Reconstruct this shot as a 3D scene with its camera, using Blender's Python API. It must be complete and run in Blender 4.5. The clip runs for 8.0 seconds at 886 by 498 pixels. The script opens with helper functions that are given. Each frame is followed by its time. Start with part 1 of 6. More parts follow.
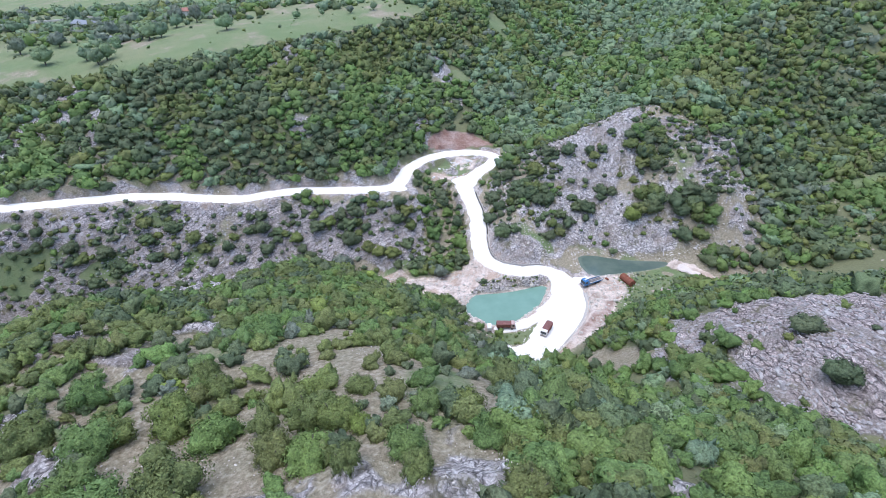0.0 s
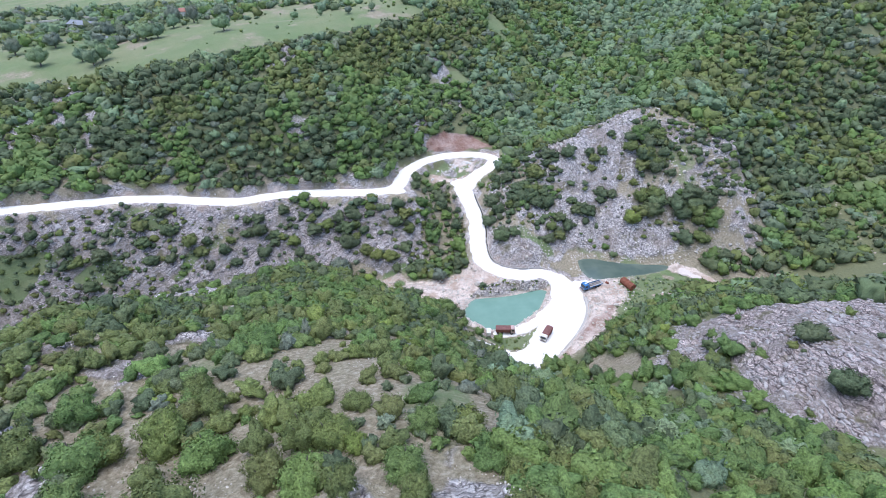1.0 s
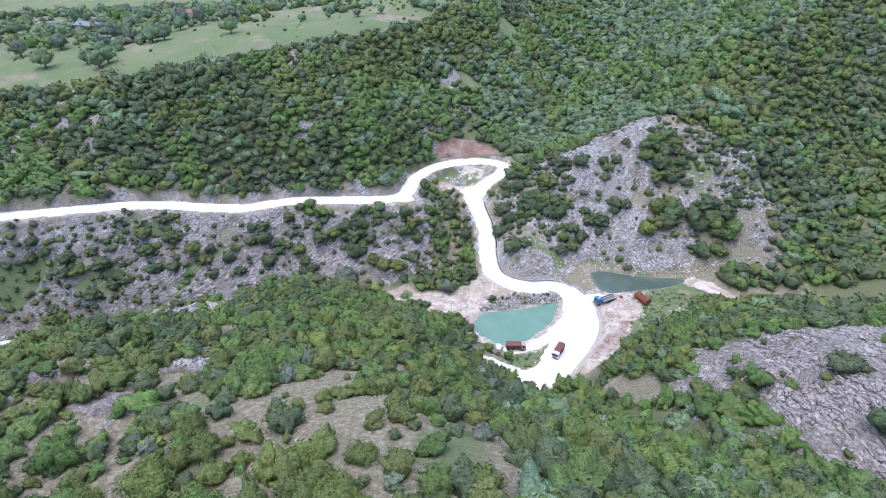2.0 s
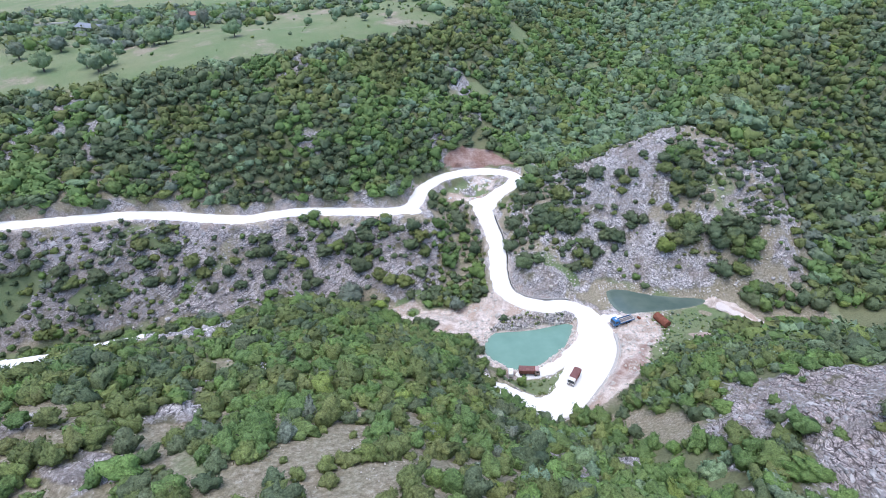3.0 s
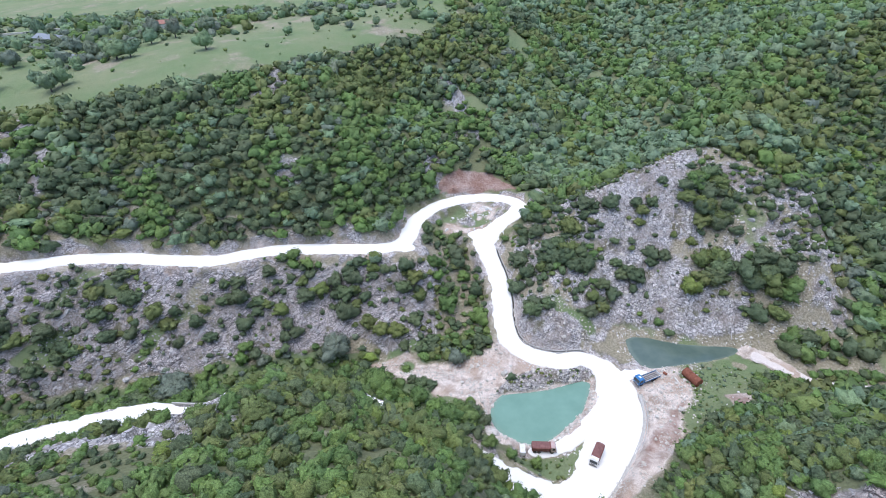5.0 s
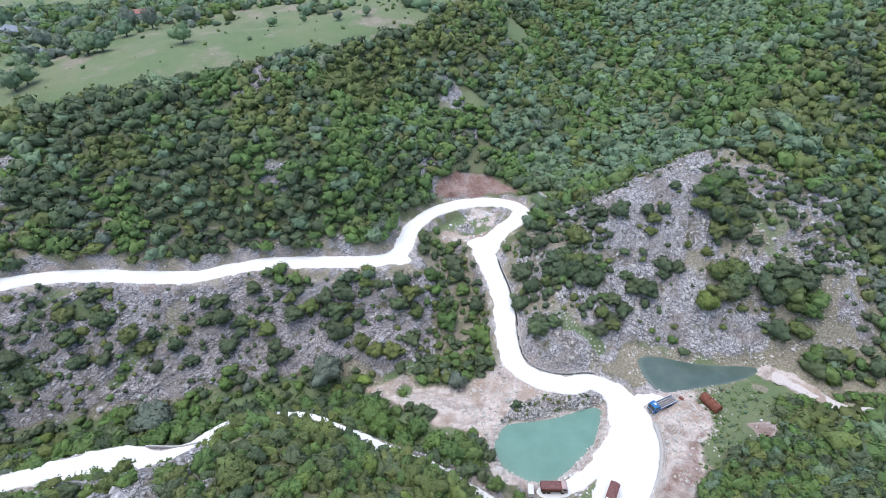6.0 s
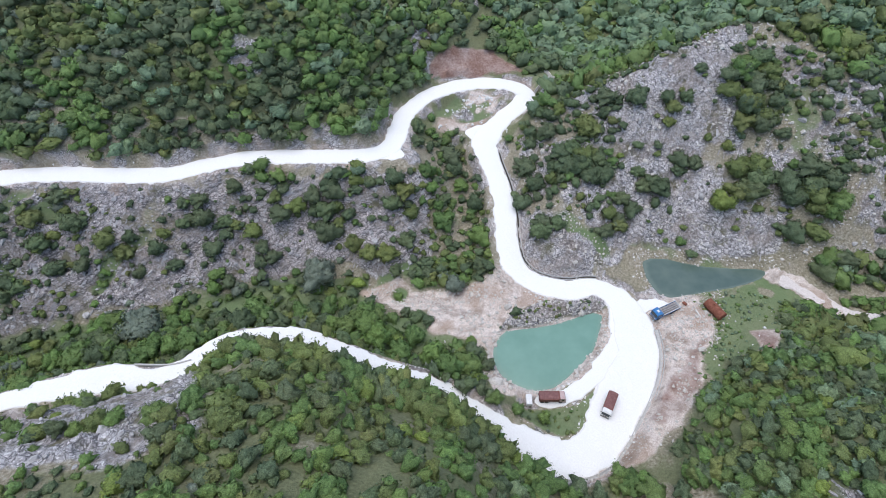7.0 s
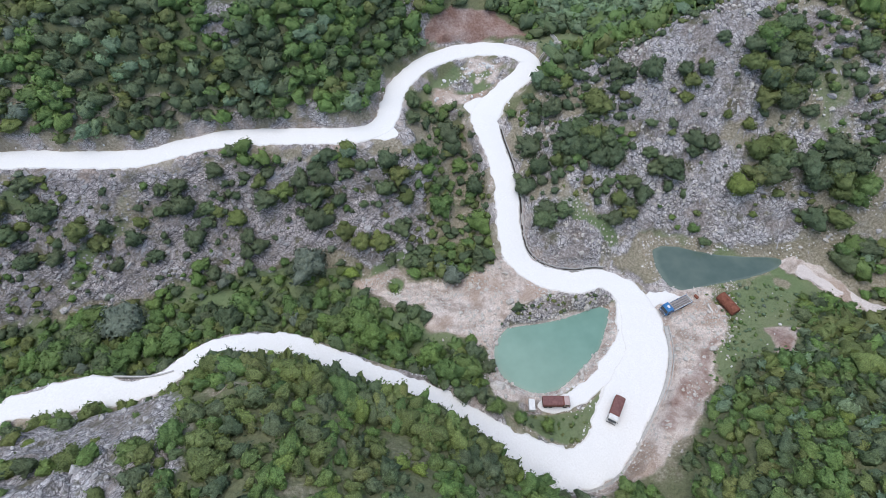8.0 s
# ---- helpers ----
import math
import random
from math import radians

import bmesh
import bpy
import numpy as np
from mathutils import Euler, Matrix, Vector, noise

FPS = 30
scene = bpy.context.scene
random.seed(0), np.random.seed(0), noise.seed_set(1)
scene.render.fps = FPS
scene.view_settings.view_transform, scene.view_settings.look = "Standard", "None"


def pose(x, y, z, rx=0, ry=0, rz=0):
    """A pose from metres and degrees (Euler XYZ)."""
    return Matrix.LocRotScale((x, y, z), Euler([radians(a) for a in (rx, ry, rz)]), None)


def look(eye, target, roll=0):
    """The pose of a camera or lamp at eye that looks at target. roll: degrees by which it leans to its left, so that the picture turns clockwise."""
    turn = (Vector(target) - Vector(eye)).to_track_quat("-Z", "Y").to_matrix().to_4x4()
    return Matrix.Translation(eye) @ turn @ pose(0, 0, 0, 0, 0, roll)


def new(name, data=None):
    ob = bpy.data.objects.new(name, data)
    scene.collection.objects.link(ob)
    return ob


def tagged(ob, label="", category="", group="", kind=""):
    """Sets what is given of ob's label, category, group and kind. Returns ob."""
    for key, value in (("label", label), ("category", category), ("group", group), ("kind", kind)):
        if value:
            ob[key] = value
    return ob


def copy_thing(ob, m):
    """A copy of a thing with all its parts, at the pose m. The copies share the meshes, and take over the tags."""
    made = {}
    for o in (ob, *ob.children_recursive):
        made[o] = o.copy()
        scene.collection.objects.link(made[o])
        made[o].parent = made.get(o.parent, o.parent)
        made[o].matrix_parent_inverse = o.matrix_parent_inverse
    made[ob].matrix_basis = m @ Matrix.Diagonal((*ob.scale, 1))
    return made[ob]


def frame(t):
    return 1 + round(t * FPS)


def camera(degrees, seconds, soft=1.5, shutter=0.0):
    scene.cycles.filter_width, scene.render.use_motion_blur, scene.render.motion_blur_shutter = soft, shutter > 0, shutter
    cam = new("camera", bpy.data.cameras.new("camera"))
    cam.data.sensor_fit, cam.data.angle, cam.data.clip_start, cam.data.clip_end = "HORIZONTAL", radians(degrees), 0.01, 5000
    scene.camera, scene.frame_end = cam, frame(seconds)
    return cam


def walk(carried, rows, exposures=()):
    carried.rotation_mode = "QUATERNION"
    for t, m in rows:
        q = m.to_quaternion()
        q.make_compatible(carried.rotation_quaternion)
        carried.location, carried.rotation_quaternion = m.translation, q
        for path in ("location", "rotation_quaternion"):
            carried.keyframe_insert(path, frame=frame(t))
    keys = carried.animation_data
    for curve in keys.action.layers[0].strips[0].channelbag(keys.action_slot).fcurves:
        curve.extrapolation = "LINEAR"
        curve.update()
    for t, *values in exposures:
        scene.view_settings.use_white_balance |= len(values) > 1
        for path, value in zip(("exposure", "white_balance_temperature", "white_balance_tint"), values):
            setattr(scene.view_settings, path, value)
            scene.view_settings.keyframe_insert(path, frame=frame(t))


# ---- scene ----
cam = camera(79.2, 8.0, 0.85)
PATH = [
    (0, (2.697, -18.626, 124.113), (2.734, -16.944, 123.031), -0.2),
    (0.5, (2.701, -18.189, 124.19), (2.741, -16.508, 123.109), -0.2),
    (1, (2.698, -16.268, 124.267), (2.74, -14.587, 123.185), -0.1),
    (1.5, (2.602, -13.195, 124.419), (2.633, -11.513, 123.337), -0.1),
    (3, (-0.184, 1.108, 124.057), (-0.178, 2.794, 122.982), 0.4),
    (3.5, (-0.641, 7.533, 124.231), (-0.622, 9.219, 123.155), 0.3),
    (4, (-1.021, 14.648, 124.305), (-1.0, 16.331, 123.225), 0.1),
    (4.5, (-1.191, 22.222, 124.377), (-1.164, 23.905, 123.296), 0.1),
    (5, (-1.39, 30.148, 124.246), (-1.358, 31.83, 123.165), 0.1),
    (5.2, (-1.425, 33.412, 124.185), (-1.39, 35.094, 123.104), 0.0),
    (6.3, (-2.61, 51.809, 125.246), (-2.551, 53.406, 124.044), 0.2),
    (6.5, (-2.876, 55.302, 125.254), (-2.812, 56.841, 123.978), 0.4),
    (7, (-2.794, 63.69, 125.64), (-2.727, 64.997, 124.128), 0.6),
    (7.5, (-2.307, 71.755, 125.713), (-2.24, 72.917, 124.086), 0.6),
    (8, (-2.32, 79.8, 125.88), (-2.248, 80.944, 124.241), 0.8),
]
walk(cam, [(t, look(eye, target, roll)) for t, eye, target, roll in PATH],
     exposures=[(0, 0.92, 6290, 15), (3, 0.91, 6290, 15), (5, 0.84, 6350, 13), (6.5, 0.67, 6470, 11.5), (8, 0.43, 6640, 10.5)])

# ---- overcast daylight ----
SUN_UP, SUN_TURN = 80.0, 250.0   # height, compass turn clockwise from +y
world = bpy.data.worlds.new("world")
scene.world = world
world.use_nodes = True
sky = world.node_tree.nodes.new("ShaderNodeTexSky")
sky.sky_type, sky.sun_disc = "NISHITA", False
sky.sun_elevation, sky.sun_rotation = radians(SUN_UP), radians(SUN_TURN)
sky.air_density, sky.dust_density, sky.ozone_density = 1.0, 1.0, 1.5
world.node_tree.links.new(sky.outputs[0], world.node_tree.nodes["Background"].inputs[0])
world.node_tree.nodes["Background"].inputs[1].default_value = 0.15
sun = new("sun", bpy.data.lights.new("sun", "SUN"))
sun.data.energy, sun.data.angle, sun.data.color = 1.5, radians(70), (1.0, 0.98, 0.95)
sun_way = Vector((math.sin(radians(SUN_TURN)) * math.cos(radians(SUN_UP)), math.cos(radians(SUN_TURN)) * math.cos(radians(SUN_UP)), math.sin(radians(SUN_UP))))
sun.matrix_world = look(sun_way * 400, (0, 0, 0))

# ---- materials ----
def node(tree, kind, x=0, **inputs):
    n = tree.nodes.new(kind)
    for key, value in inputs.items():
        n.inputs[key.replace("_", " ")].default_value = value
    return n


def link(tree, a, b):
    tree.links.new(a, b)


def ramp(tree, fac, stops):
    r = tree.nodes.new("ShaderNodeValToRGB")
    while len(r.color_ramp.elements) < len(stops):
        r.color_ramp.elements.new(0.5)
    for e, (at, col) in zip(r.color_ramp.elements, stops):
        e.position, e.color = at, (*col, 1)
    link(tree, fac, r.inputs[0])
    return r.outputs[0]


def mix(tree, fac, a, b):
    m = tree.nodes.new("ShaderNodeMix")
    m.data_type = "RGBA"
    for value, socket in ((fac, m.inputs[0]), (a, m.inputs[6]), (b, m.inputs[7])):
        if isinstance(value, (int, float)):
            socket.default_value = value
        elif isinstance(value, tuple):
            socket.default_value = (*value, 1)
        else:
            link(tree, value, socket)
    return m.outputs[2]


def sum_of(tree, op, a, b):
    m = tree.nodes.new("ShaderNodeMath")
    m.operation, m.use_clamp = op, op in ("MULTIPLY_ADD",)
    for value, socket in ((a, m.inputs[0]), (b, m.inputs[1])):
        if isinstance(value, (int, float)):
            socket.default_value = value
        else:
            link(tree, value, socket)
    return m.outputs[0]


def grain(tree, scale, detail=6, rough=0.6, stretch=None, kind="ShaderNodeTexNoise", turn=None):
    """World-sized noise: object coordinates in metres."""
    geo = tree.nodes.new("ShaderNodeNewGeometry")
    out = geo.outputs["Position"]
    if stretch:
        m = tree.nodes.new("ShaderNodeMapping")
        m.inputs["Scale"].default_value = stretch
        if turn:
            m.inputs["Rotation"].default_value = [radians(a) for a in turn]
        link(tree, out, m.inputs["Vector"])
        out = m.outputs[0]
    n = tree.nodes.new(kind)
    n.inputs["Scale"].default_value = scale
    if kind == "ShaderNodeTexNoise":
        n.inputs["Detail"].default_value, n.inputs["Roughness"].default_value = detail, rough
    link(tree, out, n.inputs["Vector"])
    return n.outputs[0]


def material(name, rough=0.9, metal=0.0):
    m = bpy.data.materials.new(name)
    m.use_nodes = True
    b = m.node_tree.nodes["Principled BSDF"]
    b.inputs["Roughness"].default_value, b.inputs["Metallic"].default_value = rough, metal
    b.inputs["Specular IOR Level"].default_value = 0.25
    return m, m.node_tree, b


def bump(tree, bsdf, height, strength, distance):
    n = tree.nodes.new("ShaderNodeBump")
    n.inputs["Strength"].default_value, n.inputs["Distance"].default_value = strength, distance
    link(tree, height, n.inputs["Height"])
    link(tree, n.outputs[0], bsdf.inputs["Normal"])


def mask(tree, name, noise_socket=None, amount=0.5):
    a = tree.nodes.new("ShaderNodeAttribute")
    a.attribute_name = name
    if noise_socket is None:
        return a.outputs["Fac"]
    shifted = sum_of(tree, "ADD", a.outputs["Fac"], sum_of(tree, "MULTIPLY", sum_of(tree, "SUBTRACT", noise_socket, 0.5), amount))
    r = tree.nodes.new("ShaderNodeMapRange")
    r.interpolation_type = "SMOOTHSTEP"
    r.inputs["From Min"].default_value, r.inputs["From Max"].default_value = 0.35, 0.65
    link(tree, shifted, r.inputs["Value"])
    return r.outputs[0]


def ground_material():
    m, t, b = material("hillside_ground", 0.95)
    fine, mid, wide = grain(t, 1.6, 8, 0.7), grain(t, 0.22, 5), grain(t, 0.035, 4)
    soil = mix(t, mid, ramp(t, fine, [(0.32, (0.19, 0.15, 0.11)), (0.5, (0.385, 0.325, 0.255)), (0.62, (0.60, 0.54, 0.46))]),
               ramp(t, fine, [(0.3, (0.16, 0.155, 0.09)), (0.7, (0.33, 0.315, 0.20))]))
    grass = mix(t, mid, ramp(t, fine, [(0.3, (0.10, 0.15, 0.065)), (0.7, (0.23, 0.285, 0.145))]), ramp(t, wide, [(0.35, (0.175, 0.255, 0.115)), (0.65, (0.30, 0.305, 0.18))]))
    geo = t.nodes.new("ShaderNodeNewGeometry")
    warp = t.nodes.new("ShaderNodeTexNoise")
    warp.inputs["Scale"].default_value, warp.inputs["Detail"].default_value = 0.35, 4
    link(t, geo.outputs["Position"], warp.inputs["Vector"])
    far_warp = t.nodes.new("ShaderNodeVectorMath")
    far_warp.operation = "SCALE"
    far_warp.inputs["Scale"].default_value = 2.4
    link(t, warp.outputs["Color"], far_warp.inputs[0])

    # steep limestone beds: noise along their normal only, bent a little
    beds = t.nodes.new("ShaderNodeAttribute")
    beds.attribute_name = "bed"
    layer = t.nodes.new("ShaderNodeTexNoise")
    layer.noise_dimensions = "1D"
    layer.inputs["Scale"].default_value, layer.inputs["Detail"].default_value, layer.inputs["Roughness"].default_value = 0.9, 7, 0.78
    link(t, sum_of(t, "ADD", beds.outputs["Fac"], sum_of(t, "MULTIPLY", warp.outputs[0], 3.0)), layer.inputs["W"])
    strata = layer.outputs[0]

    def cracks(scale, stretch, width, low):
        bent = t.nodes.new("ShaderNodeVectorMath")
        bent.operation = "ADD"
        link(t, geo.outputs["Position"], bent.inputs[0])
        link(t, far_warp.outputs[0], bent.inputs[1])
        turned = t.nodes.new("ShaderNodeMapping")
        turned.inputs["Scale"].default_value, turned.inputs["Rotation"].default_value = stretch, (radians(24), radians(-18), radians(25))
        link(t, bent.outputs[0], turned.inputs["Vector"])
        cell = t.nodes.new("ShaderNodeTexVoronoi")
        cell.feature, cell.inputs["Scale"].default_value = "DISTANCE_TO_EDGE", scale
        link(t, turned.outputs[0], cell.inputs["Vector"])
        shade = t.nodes.new("ShaderNodeTexVoronoi")
        shade.inputs["Scale"].default_value = scale
        link(t, turned.outputs[0], shade.inputs["Vector"])
        return ramp(t, cell.outputs[0], [(0.0, (low,) * 3), (width, (1, 1, 1))]), shade.outputs["Color"], cell.outputs[0]

    joint, block, joint_height = cracks(0.55, (1, 0.6, 2.6), 0.10, 0.2)
    fissure, chip, chip_height = cracks(2.6, (1, 0.7, 2.0), 0.14, 0.5)

    def times(a, b, amount):
        m = t.nodes.new("ShaderNodeMix")
        m.data_type, m.blend_type = "RGBA", "MULTIPLY"
        if isinstance(amount, float):
            m.inputs[0].default_value = amount
        else:
            link(t, amount, m.inputs[0])
        link(t, a, m.inputs[6])
        link(t, b, m.inputs[7])
        return m.outputs[2]

    patchy = grain(t, 0.11, 6, 0.62)
    split = t.nodes.new("ShaderNodeSeparateColor")
    link(t, chip, split.inputs[0])
    slab = ramp(t, split.outputs[0], [(0.0, (0.36, 0.335, 0.33)), (0.4, (0.59, 0.555, 0.55)), (0.75, (0.78, 0.75, 0.74)), (1.0, (0.88, 0.86, 0.85))])
    outcrop = times(times(slab, joint, 0.9), fissure, 0.75)
    outcrop = times(outcrop, ramp(t, strata, [(0.38, (0.30, 0.29, 0.30)), (0.46, (0.82, 0.81, 0.81)), (0.58, (1.15, 1.14, 1.13))]), mask(t, "striped"))
    outcrop = mix(t, mask(t, "tawny"), outcrop, times(outcrop, ramp(t, patchy, [(0.35, (0.80, 0.71, 0.68)), (0.65, (0.90, 0.84, 0.82))]), 1.0))
    loose = times(ramp(t, fine, [(0.3, (0.17, 0.145, 0.125)), (0.48, (0.34, 0.30, 0.275)), (0.66, (0.62, 0.575, 0.55))]), fissure, 0.55)
    rock = mix(t, ramp(t, patchy, [(0.41, (0, 0, 0)), (0.5, (1, 1, 1))]), loose, outcrop)
    turf = ramp(t, fine, [(0.3, (0.11, 0.105, 0.055)), (0.7, (0.21, 0.20, 0.115))])
    rock = mix(t, ramp(t, grain(t, 0.17, 7, 0.66), [(0.55, (0, 0, 0)), (0.65, (0.85, 0.85, 0.85))]), rock, turf)
    grit = grain(t, 4.5, 5, 0.75)
    dug = mix(t, mid, ramp(t, grit, [(0.38, (0.62, 0.51, 0.44)), (0.6, (0.92, 0.86, 0.80))]), ramp(t, grit, [(0.38, (0.48, 0.365, 0.295)), (0.6, (0.86, 0.77, 0.69))]))
    dug = mix(t, ramp(t, grain(t, 0.34, 6, 0.68), [(0.5, (0, 0, 0)), (0.62, (0.65, 0.65, 0.65))]), dug, ramp(t, grit, [(0.3, (0.27, 0.185, 0.135)), (0.7, (0.55, 0.43, 0.35))]))
    dug = mix(t, ramp(t, grain(t, 0.16, 6, 0.62), [(0.5, (0, 0, 0)), (0.64, (0.75, 0.75, 0.75))]), dug, ramp(t, fine, [(0.3, (0.19, 0.135, 0.10)), (0.7, (0.40, 0.31, 0.245))]))
    dug = mix(t, ramp(t, grain(t, 0.075, 5, 0.6), [(0.5, (0, 0, 0)), (0.6, (0.7, 0.7, 0.7))]), dug, ramp(t, grit, [(0.3, (0.30, 0.20, 0.14)), (0.7, (0.58, 0.44, 0.34))]))
    red = mix(t, ramp(t, grain(t, 0.13, 6, 0.65), [(0.42, (0, 0, 0)), (0.62, (1, 1, 1))]), ramp(t, fine, [(0.3, (0.19, 0.10, 0.078)), (0.7, (0.37, 0.24, 0.19))]), ramp(t, fine, [(0.3, (0.33, 0.22, 0.18)), (0.7, (0.58, 0.46, 0.41))]))
    col = mix(t, mask(t, "grass", mid, 0.5), soil, grass)
    col = mix(t, mask(t, "undergrowth", mid, 0.6), col, ramp(t, fine, [(0.3, (0.125, 0.142, 0.074)), (0.7, (0.25, 0.262, 0.142))]))
    col = mix(t, mask(t, "rock", mid, 0.7), col, rock)
    col = mix(t, mask(t, "dug", mid, 0.6), col, dug)
    col = mix(t, mask(t, "red", mid, 0.6), col, red)
    link(t, col, b.inputs["Base Color"])
    bump(t, b, sum_of(t, "ADD", sum_of(t, "ADD", sum_of(t, "MULTIPLY", joint_height, 0.6), sum_of(t, "ADD", sum_of(t, "MULTIPLY", chip_height, 0.4), sum_of(t, "MULTIPLY", sum_of(t, "MULTIPLY", strata, mask(t, "rock", mid, 0.7)), 1.2))), fine), 0.9, 0.6)
    return m


def road_material():
    m, t, b = material("crushed_limestone_road", 0.92)
    fine, mid, wide = grain(t, 2.5, 8, 0.7), grain(t, 0.35, 5), grain(t, 0.06, 3)
    col = mix(t, ramp(t, mid, [(0.35, (0, 0, 0)), (0.75, (1, 1, 1))]), ramp(t, fine, [(0.25, (0.72, 0.70, 0.66)), (0.6, (0.86, 0.85, 0.82))]), (0.80, 0.79, 0.755))
    edge = mask(t, "edge", mid, 0.8)
    col = mix(t, edge, col, ramp(t, fine, [(0.3, (0.66, 0.635, 0.59)), (0.7, (0.82, 0.80, 0.765))]))
    link(t, col, b.inputs["Base Color"])
    bump(t, b, fine, 0.5, 0.08)
    return m


def leaf_material(name, dark, light, old):
    """Foliage: each bush its own tone, each spray of leaves its own shade."""
    m, t, b = material(name, 0.6)
    geo = t.nodes.new("ShaderNodeNewGeometry")
    tone = t.nodes.new("ShaderNodeAttribute")
    tone.attribute_name = "tone"
    info = t.nodes.new("ShaderNodeObjectInfo")
    both = sum_of(t, "FRACT", sum_of(t, "ADD", tone.outputs["Fac"], info.outputs["Random"]), 0)
    deep = tuple(0.4 * a + 0.6 * c for a, c in zip(dark, light))
    col = ramp(t, both, [(0.0, deep), (0.3, light), (0.6, old), (0.85, (1.1 * light[0], 1.13 * light[1], 1.0 * light[2])), (1.0, (1.16 * old[0], 1.16 * old[1], 1.05 * old[2]))])
    # Fine noise colours in the dark gaps and light-catching tips between leaves.
    sprig = grain(t, 4.2, 4, 0.62)
    shade = sum_of(t, "MULTIPLY", ramp(t, sprig, [(0.36, (0.6,) * 3), (0.5, (1.0,) * 3), (0.63, (1.38,) * 3)]),
                   ramp(t, geo.outputs["Random Per Island"], [(0.0, (0.88,) * 3), (1.0, (1.14,) * 3)]))
    scale = t.nodes.new("ShaderNodeVectorMath")
    scale.operation = "SCALE"
    link(t, col, scale.inputs[0])
    link(t, shade, scale.inputs["Scale"])
    col = scale.outputs[0]
    link(t, col, b.inputs["Base Color"])
    bump(t, b, sprig, 0.7, 0.3)
    b.inputs["Specular IOR Level"].default_value = 0.2
    through_leaf = t.nodes.new("ShaderNodeBsdfTranslucent")
    link(t, col, through_leaf.inputs["Color"])
    join = t.nodes.new("ShaderNodeMixShader")
    join.inputs[0].default_value = 0.2
    link(t, b.outputs[0], join.inputs[1])
    link(t, through_leaf.outputs[0], join.inputs[2])
    link(t, join.outputs[0], t.nodes["Material Output"].inputs[0])
    return m


def plain_material(name, dark, light, rough, metal=0.0, scale=3.0, relief=0.0, spec=0.3):
    m, t, b = material(name, rough, metal)
    g = grain(t, scale, 6, 0.65)
    link(t, ramp(t, g, [(0.32, dark), (0.68, light)]), b.inputs["Base Color"])
    b.inputs["Specular IOR Level"].default_value = spec
    if relief:
        bump(t, b, g, 0.6, relief)
    return m


def island_material(name, dark, middle, light):
    """Stone whose every piece has its own shade."""
    m, t, b = material(name, 0.92)
    geo = t.nodes.new("ShaderNodeNewGeometry")
    own = ramp(t, geo.outputs["Random Per Island"], [(0.0, dark), (0.5, middle), (1.0, light)])
    g = grain(t, 2.2, 6, 0.65)
    link(t, mix(t, 0.45, own, ramp(t, g, [(0.32, dark), (0.68, light)])), b.inputs["Base Color"])
    bump(t, b, g, 0.6, 0.1)
    return m


def water_material(name, shallow, deep, rough):
    m, t, b = material(name, rough)
    wide = grain(t, 0.12, 3)
    rim = mask(t, "shallow", grain(t, 0.6, 4), 0.35)
    link(t, mix(t, sum_of(t, "MULTIPLY", rim, 0.25), ramp(t, wide, [(0.35, deep), (0.65, shallow)]), (0.26, 0.30, 0.235)), b.inputs["Base Color"])
    b.inputs["Specular IOR Level"].default_value = 0.5
    bump(t, b, grain(t, 1.2, 4), 0.12, 0.05)
    return m


GROUND, ROAD = ground_material(), road_material()
# Oak green carries some extra blue, put in for haze on the far slopes.
LEAF_OAK = leaf_material("oak_leaves", (0.068, 0.10, 0.05), (0.136, 0.188, 0.104), (0.145, 0.180, 0.10))
LEAF_BRIGHT = leaf_material("fresh_leaves", (0.092, 0.154, 0.058), (0.162, 0.262, 0.09), (0.172, 0.242, 0.085))
LEAF_OLIVE = leaf_material("kermes_oak_leaves", (0.096, 0.116, 0.05), (0.184, 0.236, 0.086), (0.194, 0.218, 0.086))
LEAF_LIME = leaf_material("young_lime_leaves", (0.125, 0.18, 0.055), (0.232, 0.31, 0.085), (0.22, 0.276, 0.08))
LEAF_GREY = leaf_material("grey_green_leaves", (0.14, 0.165, 0.13), (0.212, 0.262, 0.198), (0.21, 0.24, 0.18))
# Fresh green, made paler and bluer: distance haze is put into the leaf colour.
LEAF_HAZY_SPRING = leaf_material("hazy_spring_leaves", (0.13, 0.185, 0.115), (0.212, 0.31, 0.19), (0.218, 0.286, 0.17))
LEAVES = [LEAF_OAK, LEAF_BRIGHT, LEAF_OLIVE, LEAF_LIME, LEAF_GREY, LEAF_HAZY_SPRING]
BARK = plain_material("bark", (0.07, 0.06, 0.05), (0.16, 0.14, 0.12), 0.95, scale=6)
STONE = plain_material("limestone", (0.24, 0.23, 0.225), (0.54, 0.525, 0.51), 0.9, scale=1.6, relief=0.1)
PALE_STONE = plain_material("broken_limestone", (0.42, 0.38, 0.33), (0.70, 0.67, 0.62), 0.9, scale=2.2, relief=0.08)
LEDGE = island_material("limestone_ledges", (0.20, 0.185, 0.182), (0.38, 0.355, 0.35), (0.60, 0.575, 0.565))
GRAVEL = plain_material("pinkish_river_gravel", (0.50, 0.435, 0.395), (0.76, 0.70, 0.655), 0.92, scale=2.6, relief=0.05)
# Near-black bed colour, so that the drain shows as a dark line.
DARK_BED = plain_material("dark_drain_bed", (0.035, 0.03, 0.025), (0.085, 0.075, 0.06), 0.9, scale=2.0, relief=0.05)
CONCRETE = plain_material("weathered_concrete", (0.36, 0.35, 0.33), (0.56, 0.55, 0.52), 0.85, scale=2.5, relief=0.01)
POND_WATER = water_material("milky_green_water", (0.185, 0.325, 0.255), (0.155, 0.285, 0.222), 0.15)
